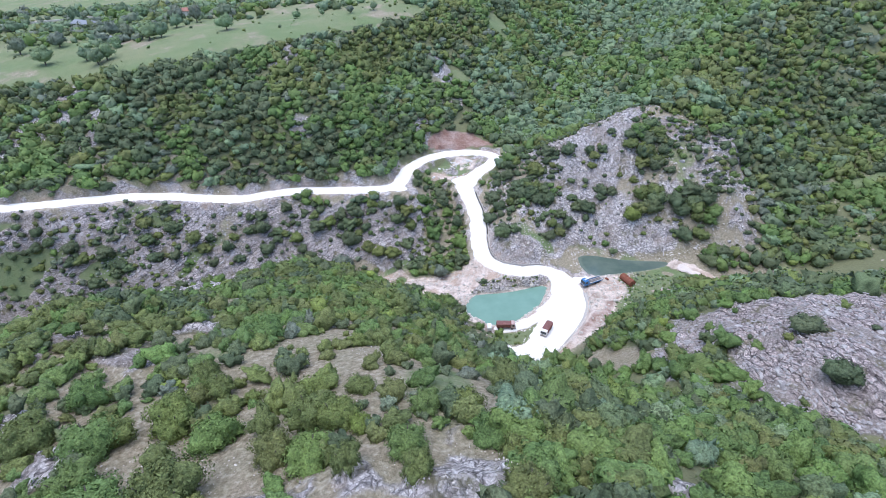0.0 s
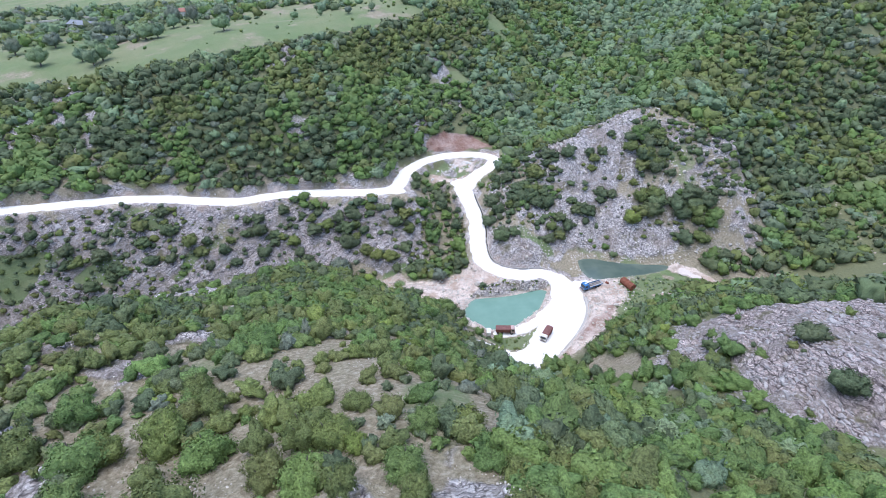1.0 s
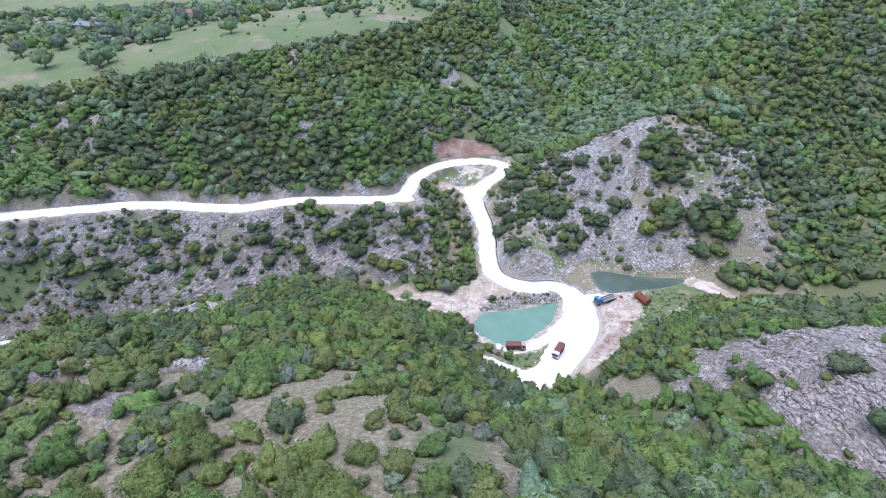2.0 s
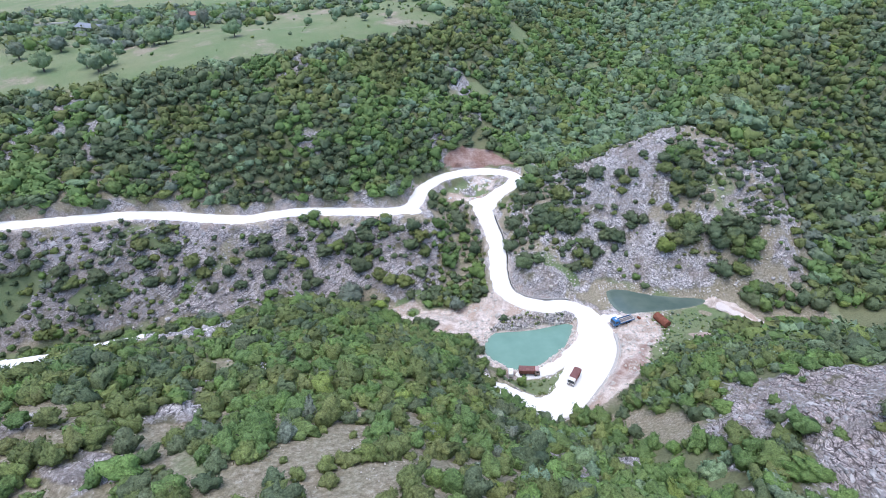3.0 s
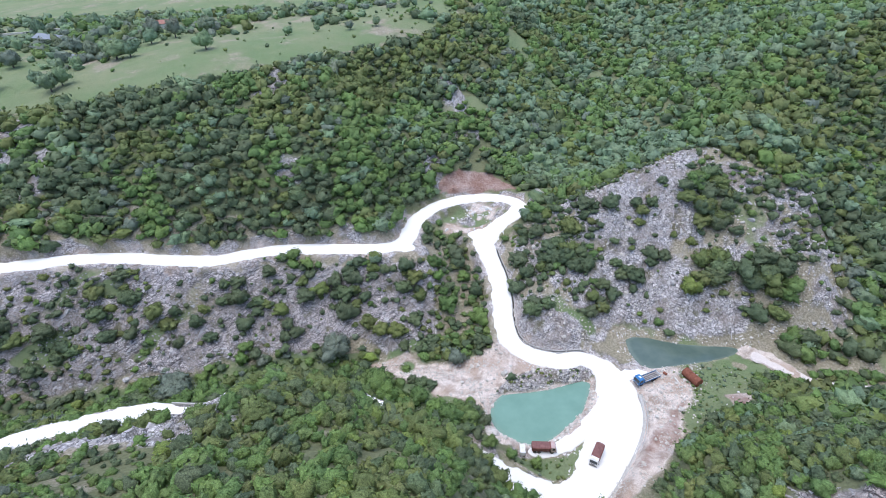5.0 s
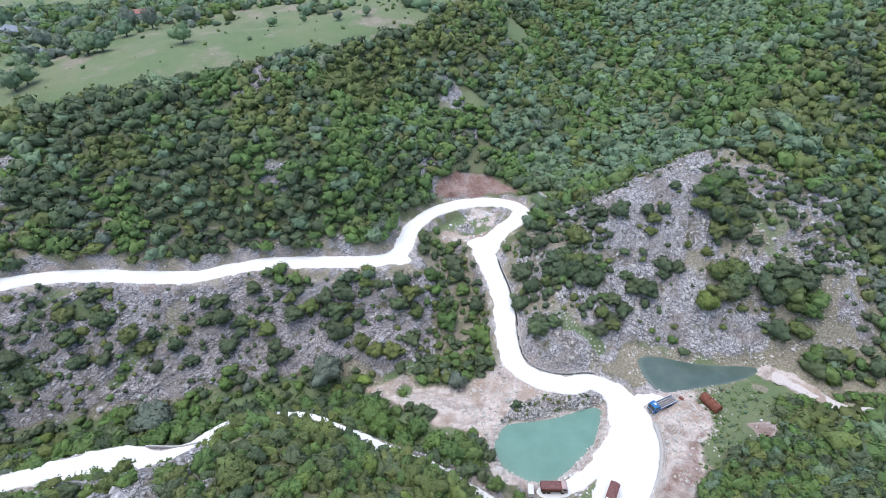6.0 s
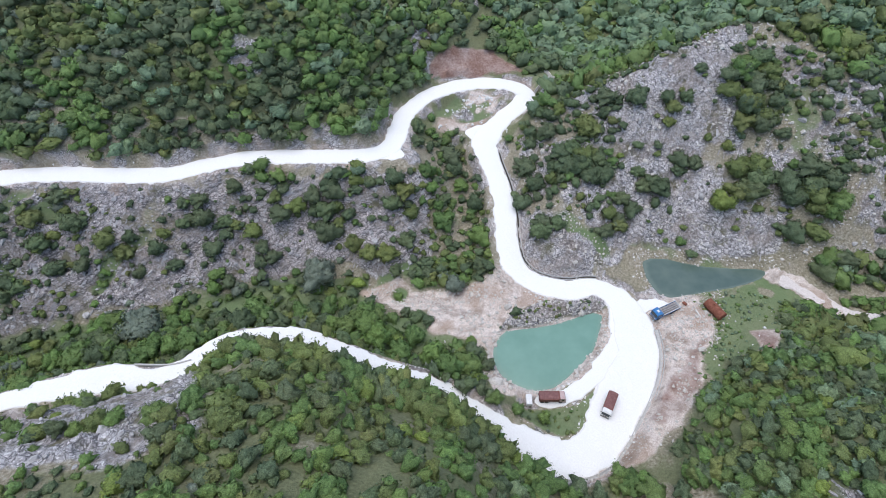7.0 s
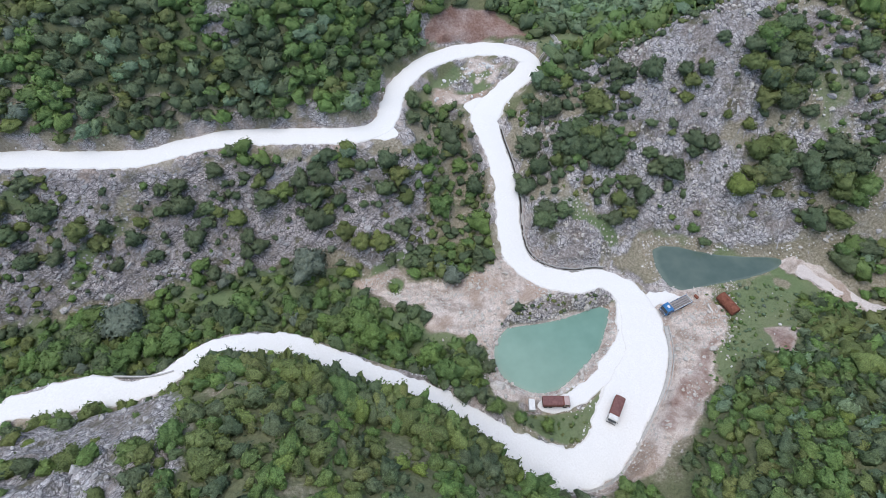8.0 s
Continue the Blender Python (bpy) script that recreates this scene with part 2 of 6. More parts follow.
POOL_WATER = water_material("dark_green_water", (0.125, 0.165, 0.135), (0.085, 0.125, 0.105), 0.1)
WHITE_STONE = plain_material("white_limestone_rubble", (0.62, 0.60, 0.57), (0.84, 0.83, 0.80), 0.9, scale=2.2, relief=0.05)
RUST = plain_material("rust", (0.16, 0.055, 0.035), (0.32, 0.13, 0.085), 0.85, 0.2, 1.6, 0.01)
RUST_PAINT = plain_material("rusty_red_paint", (0.14, 0.05, 0.04), (0.25, 0.105, 0.085), 0.7, 0.0, 1.2)
DUSTY_RED = plain_material("dusty_red_canvas", (0.15, 0.07, 0.065), (0.25, 0.125, 0.115), 0.8, 0.0, 1.4, 0.02)
PALE_DECK = plain_material("weathered_deck_boards", (0.24, 0.22, 0.21), (0.42, 0.40, 0.38), 0.85, 0.0, 2.0, 0.02)
WHITE_PAINT = plain_material("dusty_white_paint", (0.62, 0.61, 0.59), (0.8, 0.8, 0.78), 0.5, 0.0, 1.5)
PINK_PAINT = plain_material("faded_pinkish_paint", (0.42, 0.3, 0.28), (0.55, 0.42, 0.4), 0.6, 0.0, 1.5)
BLUE_PAINT = plain_material("blue_paint", (0.03, 0.14, 0.34), (0.06, 0.24, 0.5), 0.45, 0.0, 2.0)
STEEL = plain_material("dirty_steel", (0.12, 0.11, 0.105), (0.27, 0.26, 0.25), 0.6, 0.5, 2.0)
TYRE = plain_material("tyre_rubber", (0.018, 0.018, 0.018), (0.05, 0.048, 0.045), 0.85, 0.0, 4.0)
GLASS = plain_material("cab_glass", (0.02, 0.028, 0.032), (0.03, 0.038, 0.042), 0.08, 0.0, 1.0, spec=0.6)
LAMP_GLASS = plain_material("headlight_glass", (0.6, 0.6, 0.58), (0.75, 0.75, 0.72), 0.15, 0.0, 1.0, spec=0.6)
ROOF_SLATE = plain_material("grey_stone_roof", (0.17, 0.19, 0.22), (0.3, 0.33, 0.36), 0.9, 0.0, 1.5, 0.05)
WALL_PLASTER = plain_material("lime_plaster", (0.5, 0.47, 0.42), (0.72, 0.69, 0.64), 0.9, 0.0, 1.0, 0.02)
RED_WALL = plain_material("red_brick_wall", (0.28, 0.13, 0.1), (0.42, 0.22, 0.17), 0.9, 0.0, 1.5, 0.02)
DARK_WOOD = plain_material("dark_wood", (0.05, 0.04, 0.03), (0.12, 0.09, 0.07), 0.8, 0.0, 4.0)

# ---- the lie of the land: survey lines along crests, toes and the river, in metres ----
LAND = {
    "river_bed": [(-700, 140, -30), (-420, 146, -23), (-250, 150, -18), (-123, 146, -12.5), (-95, 146, -10.5), (-71, 153, -9.5), (-57, 160, -9),
                  (-35, 162, -8.5), (-12, 160, -7), (8, 155, -4), (14, 160, -2)],
    "river_upstream": [(56, 158, 1.5), (75, 158, 1), (100, 155, 2), (112, 147, 2.2), (130, 140, 3), (152, 146, 5), (176, 170, 8), (188, 198, 10.5),
                       (200, 228, 17), (260, 250, 25), (420, 290, 40)],
    "near_crest": [(0, -400, 125), (2, -150, 108), (4, -60, 98), (6, -20, 91), (8, 2, 84), (7, 13, 80), (5, 21, 78.5), (-1, 30, 74.5), (-4, 38, 70.5),
                   (-7, 52, 62), (-9, 62, 57), (-8, 72, 52), (-8, 82, 46), (-12, 96, 35.5), (-15, 109, 25), (-14, 116, 17)],
    "near_west_shoulder": [(-22, 21, 73), (-20, 28, 71.5), (-15, 37, 70), (-26, 43, 68), (-33, 50, 62.5), (-49, 71, 52), (-35, 82, 49),
                           (-31, 95, 41.5), (-31, 107, 36.5), (-40, 108, 35.5), (-43, 124, 24)],
    "near_west_flank": [(-60, -60, 84), (-40, 24, 71), (-42, 40, 67), (-56, 51, 63.5), (-63, 71, 55.5), (-59, 85, 44.8), (-69, 98, 36.5), (-51, 100, 36.5), (-50, 108, 34.5),
                        (-62, 105, 33), (-78, 113, 21.5)],
    "near_west_foot": [(-110, -60, 82), (-92, 40, 60), (-80, 57, 55), (-93, 72, 44), (-104, 92, 27), (-112, 104, 18), (-150, 80, 26), (-240, 60, 24), (-400, 40, 30)],
    "near_east_flank": [(40, -60, 93), (24, 13, 79), (23, 22, 73.5), (40, 22, 68), (20, 32, 66), (7, 46, 60), (14, 62, 46), (8, 82, 34),
                        (6, 100, 22), (-5, 107, 25), (18, 98, 12)],
    "near_nose": [(-24, 111, 33), (-39, 116, 33.5), (6, 100, 26), (-4, 82, 46), (-24, 120, 25.5), (-12, 117, 23), (5, 109, 19), (-38, 124, 26), (-52, 120, 24)],
    "east_gully": [(80, -60, 90), (64, 14, 66), (56, 40, 52), (48, 50, 44), (46, 62, 34), (42, 76, 23), (36, 85, 14), (32, 96, 6)],
    "spur_rock": [(110, 0, 66), (71, 40, 49), (77, 49, 53), (82, 70, 48), (74, 68, 44.5), (66, 68, 42), (70, 80, 36.5), (79, 84, 40), (74, 95, 31)],
    "spur_foot": [(51, 74, 28.5), (51, 88, 19), (57, 96, 22.5), (64, 102, 22), (69, 104, 24), (60, 112, 13.5), (52, 108, 6), (82, 131, 8), (103, 138, 4.5)],
    "spur_crest": [(79, 84, 40), (84, 97, 33), (93, 106, 26), (104, 105, 29), (125, 98, 35), (165, 84, 46), (240, 60, 62), (420, 60, 80)],
    "cliff_foot": [(-145, 148, -8), (-123, 153, -7.5), (-95, 160, -6), (-64, 167, -5), (-36, 169, -4), (-17, 168, -3), (-3, 165, -2.5)],
    "cliff_face": [(-145, 160, 4.5), (-118, 157, -3), (-107, 179, 9), (-97, 172, 5.5), (-64, 181, 5), (-36, 182, 4), (-13, 185, 11.5), (-5, 182, 5.5), (-17, 175, 3)],
    "cliff_top": [(-420, 140, 27), (-250, 151, 24), (-180, 164, 21.5), (-150, 172.5, 20.5), (-128, 181, 19.5), (-110, 184.5, 18.5), (-96, 185.5, 16.5), (-68, 190.5, 16), (-46, 194, 16), (-18, 191.5, 17), (-6, 191, 17.5)],
    "side_gully": [(10, 222, 14), (9, 206, 9.5), (8, 190, 5), (8, 175, 0.5), (9, 165, -2)],
    "slope_toe": [(-420, 158, 35), (-250, 167, 31), (-180, 178, 28.5), (-150, 185.5, 27), (-128, 192.5, 25), (-110, 195.5, 23), (-96, 195.5, 21), (-60, 204, 20), (-30, 203, 20.5), (-19, 203.5, 21.5), (-17, 222, 22),
                  (0, 239, 22), (14, 243, 21.5), (32, 240, 21.5), (43, 249, 22), (60, 262, 26)],
    "slope_face": [(-420, 215, 38), (-250, 212, 38), (-150, 208, 35), (-99, 200, 26), (-126, 216, 40), (-79, 216, 38), (-33, 226, 38), (-10, 246, 33), (19, 252, 27),
                   (-24, 275, 46.5), (11, 291, 47.5), (40, 285, 38), (20, 310, 57), (39, 328, 63)],
    "plateau_edge": [(-420, 240, 50), (-250, 232, 48), (-169, 233, 49), (-119, 236, 55), (-85, 251, 61), (-60, 270, 63), (-38, 287, 64), (-5, 311, 67),
                     (25, 345, 72), (40, 420, 82)],
    "plateau": [(-420, 330, 52), (-223, 298, 57), (-176, 295, 59), (-160, 316, 61), (-112, 305, 66.5), (-76, 329, 67.5), (-148, 363, 62),
                (-300, 480, 58), (-100, 470, 68), (-20, 400, 75), (-400, 800, 65), (0, 800, 95)],
    "back_valley": [(60, 256, 24), (66, 284, 34), (92, 325, 34), (118, 366, 38), (136, 400, 43), (150, 435, 52), (190, 540, 80), (230, 800, 120)],
    "back_left": [(60, 330, 52), (78, 372, 53), (90, 430, 66), (100, 560, 95)],
    "hill_crest": [(40, 209, 22), (46, 210.5, 27.5), (54, 212, 30.5), (64, 215, 34), (71, 216.5, 36), (78, 216.5, 39.3), (88, 221, 41.5), (96, 222, 44.3), (106, 226, 47), (128, 244, 54), (147, 258, 59),
                   (174, 286, 70), (217, 310, 74), (300, 360, 88), (420, 420, 105), (500, 800, 150)],
    "hill_back": [(56, 228, 24), (70, 232, 27), (95, 255, 34), (112, 300, 41), (138, 328, 50), (167, 368, 64), (230, 450, 92)],
    "hill_face": [(31, 172, 10.5), (36, 162, 6.5), (45, 196, 21.5), (50, 180, 13.5), (70, 183, 13.5), (86, 176, 15), (79, 190, 20), (77, 204, 33), (95, 198, 32),
                  (119, 214, 45.5), (120, 206, 42), (132, 194, 38), (125, 176, 24), (116, 178, 24), (130, 186, 26), (152, 205, 32)],
    "hill_foot": [(54, 164, 2.5), (71, 167, 3.6), (89, 164, 5.5), (104, 162, 6.5), (118, 160, 8), (140, 160, 9), (164, 184, 12), (178, 214, 18)],
    "hill_east": [(178, 249, 41), (198, 240, 22), (240, 285, 52), (300, 320, 70)],
    "far_east": [(205, 190, 14), (240, 200, 30), (300, 200, 50), (230, 130, 28), (420, 160, 70), (150, 125, 14)],
    "bank_north": [(12, 150, -2), (20, 153, 1.5), (-8, 143, -0.5), (-21, 150, -1.5), (-20, 139, 5), (-40, 150, -3), (-60, 142, 1), (-80, 137, 3), (-80, 146, -5),
                   (-93, 144, -6), (-130, 132, -3), (8, 134, 0.5), (4, 128, 5)],
    "works_yard": [(62, 142, 2.2), (70, 145, 2.5), (72, 138, 3), (62, 130, 3.2), (59, 124, 4.2), (80, 140, 4), (92, 146, 3), (54, 114, 5.5), (24, 117, 2), (35, 115, 2.2)],
}

# road centre lines (x, y, z) and the half width along them
UPPER_ROAD = [(-420, 148, 30), (-250, 158, 26.5), (-180, 170, 24), (-165, 173.5, 23.3), (-150, 178, 22.6), (-137, 182.4, 21.8), (-128, 185.8, 21), (-118, 188.5, 20), (-107, 189.3, 19.2), (-96, 189.5, 18.2), (-80, 191, 17), (-69, 194.7, 17), (-59, 197.4, 17),
              (-47, 198, 17), (-29, 196.9, 17.5), (-19, 197, 18), (-13, 200.5, 18), (-10.5, 209, 18), (-8.4, 217, 18), (-3.7, 224.3, 18.5), (4.3, 230.4, 19),
              (14.7, 234, 19), (24.8, 233.6, 19.3), (30.8, 231.2, 19.4), (34.0, 227.0, 19.1), (31.4, 221.8, 18.1), (25.6, 217, 16.6), (20.6, 212, 15.2),
              (18, 206.6, 14), (19, 200, 12.5), (21.3, 189, 10.5), (22.1, 178.2, 8.5), (21.8, 169, 6), (23.2, 161.6, 4.1), (28.2, 156.2, 3.1), (36.9, 153.6, 2.6),
              (45.8, 154, 2.5), (51.2, 150, 2.3), (53.2, 144, 2.2), (53.0, 138, 2.1), (52.0, 132, 2.1), (49.0, 126.5, 2.1), (44.6, 120.6, 2.15), (41, 115.6, 2.3), (37.8, 110.9, 2.5), (33.8, 107.2, 2.8),
              (27.6, 105.7, 3.4), (21.8, 107.2, 4.5), (12.5, 112.6, 6.8), (6.3, 116.4, 8.2), (1.2, 119.8, 9.5), (-5.3, 122.7, 11), (-10.5, 124.1, 12.2),
              (-17, 126.4, 13.2), (-24, 129.3, 14.2), (-30.5, 131.8, 15), (-37, 133, 15.5), (-44, 133.2, 15.7), (-50.4, 131.8, 15.7), (-55.2, 128.8, 15.5),
              (-59.3, 125.6, 15.2), (-65, 123.4, 15), (-74, 123.4, 15), (-86, 121.6, 15), (-97, 118.5, 15), (-130, 108, 15.5), (-240, 90, 18), (-420, 75, 26)]
SIDE_ROAD = [(50, 136, 2.1), (45.6, 131.4, 2.0), (40.4, 127.2, 1.9), (35.2, 123.6, 1.9), (30, 121.0, 1.9), (23, 120.4, 1.9)]

LAY_BY = [(-17, 197.5, 18), (-12.5, 197.2, 18), (-8.4, 196.2, 17.95)]
TURNING_LOBE = [(20.5, 209.6, 14.75), (16, 211.2, 14.5), (12, 212.6, 14.2)]
POND_APRON = [(51, 148, 2.12), (49.6, 143, 2.08), (48.6, 138, 2.05), (45.0, 132.4, 2.0), (39.5, 127.6, 1.95)]
TRUCK_STAND = [(54, 146, 2.1), (60, 147.6, 2.2), (67, 149.4, 2.2)]


# the broad stretch through the works yard: x, y, half width
YARD_WIDTHS = [(45.8, 154, 3.0), (51.2, 150, 3.6), (53.2, 144, 4.9), (53, 138, 5.5), (52, 132, 5.4), (49, 126.5, 5.7), (44.6, 120.6, 6.0), (41, 115.6, 5.6), (37.8, 110.9, 5.0),
               (33.8, 107.2, 4.6), (27.6, 105.7, 4.5), (21.8, 107.2, 4.1), (12.5, 112.6, 2.8)]


def half_width(x, y):
    """Half the road's width at a place: broad in the works yard and at the lay-by, narrow where it climbs."""
    w = 3.2 + 1.3 * np.exp(-((x + 78) ** 2 + (y - 123) ** 2) / 90) + 1.0 * np.exp(-((x - 18) ** 2 + (y - 208) ** 2) / 40)
    w = w - 0.85 * smooth(24, 8, x) * smooth(142, 136, y) - 0.6 * np.exp(-((x + 56) ** 2 + (y - 128) ** 2) / 60)
    near = [np.exp(-((x - a) ** 2 + (y - b) ** 2) / 14) for a, b, _ in YARD_WIDTHS]
    return (0.05 * w + sum(k * h for k, (_, _, h) in zip(near, YARD_WIDTHS))) / (0.05 + sum(near))


def along(line, step):
    """Points every step metres along a smooth line through the given ones (Catmull-Rom)."""
    p = np.array(line, float)
    q = np.vstack([2 * p[0] - p[1], p, 2 * p[-1] - p[-2]])
    out = []
    for i in range(1, len(q) - 2):
        n = max(1, int(np.linalg.norm(q[i + 1] - q[i]) / step))
        t = (np.arange(n) / n)[:, None]
        a, b, c, d = q[i - 1], q[i], q[i + 1], q[i + 2]
        out.append(0.5 * (2 * b + (c - a) * t + (2 * a - 5 * b + 4 * c - d) * t ** 2 + (3 * b - a - 3 * c + d) * t ** 3))
    return np.vstack(out + [p[-1:]])


def straight(line, step):
    p = np.array(line, float)
    out = [p[-1:]]
    for a, b in zip(p[:-1], p[1:]):
        n = max(1, min(12, int(np.linalg.norm(b - a) / step)))
        out.append(a + (b - a) * (np.arange(n) / n)[:, None])
    return np.vstack(out)


def hash01(i, j, seed):
    h = (i.astype(np.int64) * 374761393 + j.astype(np.int64) * 668265263 + seed * 1442695041) & 0x7FFFFFFF
    h = ((h ^ (h >> 13)) * 1274126177) & 0x7FFFFFFF
    return ((h ^ (h >> 16)) & 0xFFFF) / 65535.0


def value_noise(x, y, seed=0):
    i, j = np.floor(x), np.floor(y)
    u, v = x - i, y - j
    u, v = u * u * (3 - 2 * u), v * v * (3 - 2 * v)
    a, b = hash01(i, j, seed), hash01(i + 1, j, seed)
    c, d = hash01(i, j + 1, seed), hash01(i + 1, j + 1, seed)
    return (a + (b - a) * u) * (1 - v) + (c + (d - c) * u) * v


def fbm(x, y, size, octaves=4, seed=0):
    """Noise from -1 to 1 whose largest bumps are size metres across."""
    total, weight, amp = np.zeros_like(x, dtype=float), 0.0, 1.0
    for k in range(octaves):
        f = 2.0 ** k / size
        total += amp * (2 * value_noise(x * f + 17.3 * k, y * f - 9.1 * k, seed + k) - 1)
        weight += amp
        amp *= 0.55
    return total / weight


def smooth(a, b, x):
    t = np.clip((x - a) / (b - a), 0, 1)
    return t * t * (3 - 2 * t)


def spread(knots, values, x, y):
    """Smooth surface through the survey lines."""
    out = np.empty(len(x))
    for k in range(0, len(x), 20000):
        d = np.hypot(x[k:k + 20000, None] - knots[None, :, 0], y[k:k + 20000, None] - knots[None, :, 1])
        out[k:k + 20000] = d @ values[:-3] + values[-3] + values[-2] * x[k:k + 20000] / 100 + values[-1] * y[k:k + 20000] / 100
    return out


SURVEY = np.vstack([straight(line, 7) for line in LAND.values()])
_, keep = np.unique((SURVEY[:, :2] / 1.5).round(), axis=0, return_index=True)
SURVEY = SURVEY[np.sort(keep)]
count = len(SURVEY)
system = np.zeros((count + 3, count + 3))
system[:count, :count] = np.hypot(SURVEY[:, None, 0] - SURVEY[None, :, 0], SURVEY[:, None, 1] - SURVEY[None, :, 1]) - 0.6 * np.eye(count)
system[:count, count:] = np.stack([np.ones(count), SURVEY[:, 0] / 100, SURVEY[:, 1] / 100], 1)
system[count:, :count] = system[:count, count:].T
WEIGHTS = np.linalg.solve(system, np.append(SURVEY[:, 2], [0, 0, 0]))

ROADS = [along(UPPER_ROAD, 1.0), along(SIDE_ROAD, 1.0), along(TRUCK_STAND, 1.0), along(LAY_BY, 1.0), along(TURNING_LOBE, 1.0), along(POND_APRON, 1.0)]
ROAD_POINTS = np.vstack(ROADS)
ROAD_HALF = np.concatenate([half_width(ROADS[0][:, 0], ROADS[0][:, 1]), np.full(len(ROADS[1]), 1.8), np.full(len(ROADS[2]), 1.7), np.full(len(ROADS[3]), 1.6), np.full(len(ROADS[4]), 1.9), np.full(len(ROADS[5]), 1.7)])

# water: outlines, level
POND = [(16.4, 140.0), (18.8, 142.0), (23.5, 142.6), (28.0, 142.9), (34.3, 144.2), (40.7, 146.3), (44.6, 147.2), (46.6, 146.0), (45.3, 142.3), (43.3, 138.1), (41.2, 134.5), (37.6, 131.0),
        (33.3, 127.5), (30.9, 125.8), (28.6, 124.5), (25.0, 123.8), (21.7, 124.4), (17.8, 126.5), (15.4, 129.5), (14.2, 132.8), (14.4, 136.4)]
POOL = [(62.1, 163.0), (64.8, 164.3), (69.8, 163.9), (74.1, 162.1), (80.1, 160.5), (87.8, 159.5), (95.8, 159.0), (98.4, 157.5), (95.1, 155.4), (90.4, 153.8), (83.5, 152.3), (76.8, 151.2),
        (70.3, 150.2), (66.2, 149.8), (63.5, 151.2), (62.2, 153.8), (61.6, 157.9)]
POND_LEVEL, POOL_LEVEL = 0.0, 2.2


def inside(poly, x, y):
    """Signed distance to a polygon, negative inside."""
    p = np.array(poly, float)
    dist, odd = np.full(len(x), 1e9), np.zeros(len(x), bool)
    for a, b in zip(p, np.roll(p, -1, axis=0)):
        ab = b - a
        t = np.clip(((x - a[0]) * ab[0] + (y - a[1]) * ab[1]) / (ab @ ab), 0, 1)
        dist = np.minimum(dist, np.hypot(x - a[0] - t * ab[0], y - a[1] - t * ab[1]))
        cross = (a[1] > y) != (b[1] > y)
        odd ^= cross & (x < (b[0] - a[0]) * (y - a[1]) / np.where(b[1] == a[1], 1e-9, b[1] - a[1]) + a[0])
    return np.where(odd, -dist, dist)


def to_road(x, y):
    """Distance from the nearest road's edge, and that road's height."""
    gap, level = np.full(len(x), 99.0), np.zeros(len(x))
    near = np.flatnonzero((x > -440) & (x < 75) & (y > 60) & (y < 255))
    for k in range(0, len(near), 20000):
        i = near[k:k + 20000]
        d = np.hypot(x[i, None] - ROAD_POINTS[None, :, 0], y[i, None] - ROAD_POINTS[None, :, 1]) - ROAD_HALF[None, :]
        j = d.argmin(1)
        gap[i], level[i] = d[np.arange(len(i)), j], ROAD_POINTS[j, 2]
    return gap, level


def plain_land(x, y):
    return spread(SURVEY, WEIGHTS, x, y)


def land(x, y):
    """Height of the ground, and how far it is from the road's edge."""
    z = plain_land(x, y)
    gap, level = to_road(x, y)
    bench = smooth(0.5, 3.2, gap)
    z = (level - 0.25) * (1 - bench) + z * bench
    for poly, water, shelf, depth in ((POND, POND_LEVEL, 2.2, 1.6), (POOL, POOL_LEVEL, 3.0, 1.0)):
        i = np.flatnonzero((np.abs(x - np.mean([p[0] for p in poly])) < 45) & (np.abs(y - np.mean([p[1] for p in poly])) < 35))
        d = inside(poly, x[i], y[i])
        bed = water + np.where(d < 0, np.maximum(-depth, d * 0.6), np.minimum(d * 0.45, 9))
        near = smooth(0, shelf, d)
        z[i] = np.where(d < 0, bed, bed * (1 - near) + z[i] * near)
    return z, gap

# ---- what covers the ground ----
HILL_ROCK = [(28, 209), (47, 215), (70, 222), (92, 224), (105, 222), (113, 214), (122, 208), (117, 199), (132, 200), (138, 192), (138, 181), (133, 158), (104, 160), (58, 167), (49, 160), (30, 158), (25, 174)]
HILL_CORE = [(44, 212), (60, 214), (72, 217), (90, 224), (97, 222), (92, 207), (90, 197), (84, 190), (80, 178), (100, 168), (98, 162), (60, 168), (52, 176), (58, 190), (62, 200)]
CUT_BANK = [(75, 139), (72.4, 132.7), (68, 128.4), (63.7, 122.4), (59.3, 115.3), (55.7, 111.8), (51.3, 110.5), (47.8, 112.5), (50.5, 116), (54, 122), (58, 127), (62, 130), (68, 134)]
SPUR_SOIL = [(37, 95), (44.6, 97), (51, 93), (56, 86), (57, 79), (55, 74), (51, 73), (46, 82), (41, 87)]
HILL_GRASS = [(93, 199), (108, 200), (110, 190), (95, 188)]
CLIFF_ROCK = [(-420, 140), (-250, 151), (-180, 164), (-150, 172.5), (-128, 181.5), (-110, 185), (-79, 187.5), (-67, 191), (-8, 190), (-1, 192), (1, 180), (-1, 168), (-12, 166), (-30, 169), (-72, 163), (-85, 158), (-111, 154), (-150, 147), (-250, 135), (-420, 122)]
SCREE = [(-97, 114), (-67, 119), (-54, 121), (-46, 114.5), (-42, 109), (-41, 102), (-44, 98), (-50, 96), (-64, 95.5), (-76, 94), (-110, 92)]
KNOB = [(24, 174), (30, 177), (38, 173), (46, 168), (49, 163), (46, 158), (36, 156.5), (27, 160)]
SPUR_ROCK = [(55, 79), (61, 80), (66, 91), (76, 87), (84, 85), (95, 85), (113, 86), (150, 92), (140, 70), (110, 40), (78, 33), (66, 37.5), (63, 43), (60, 47), (60.5, 53), (64, 60), (65.5, 66), (62, 68), (56, 68)]
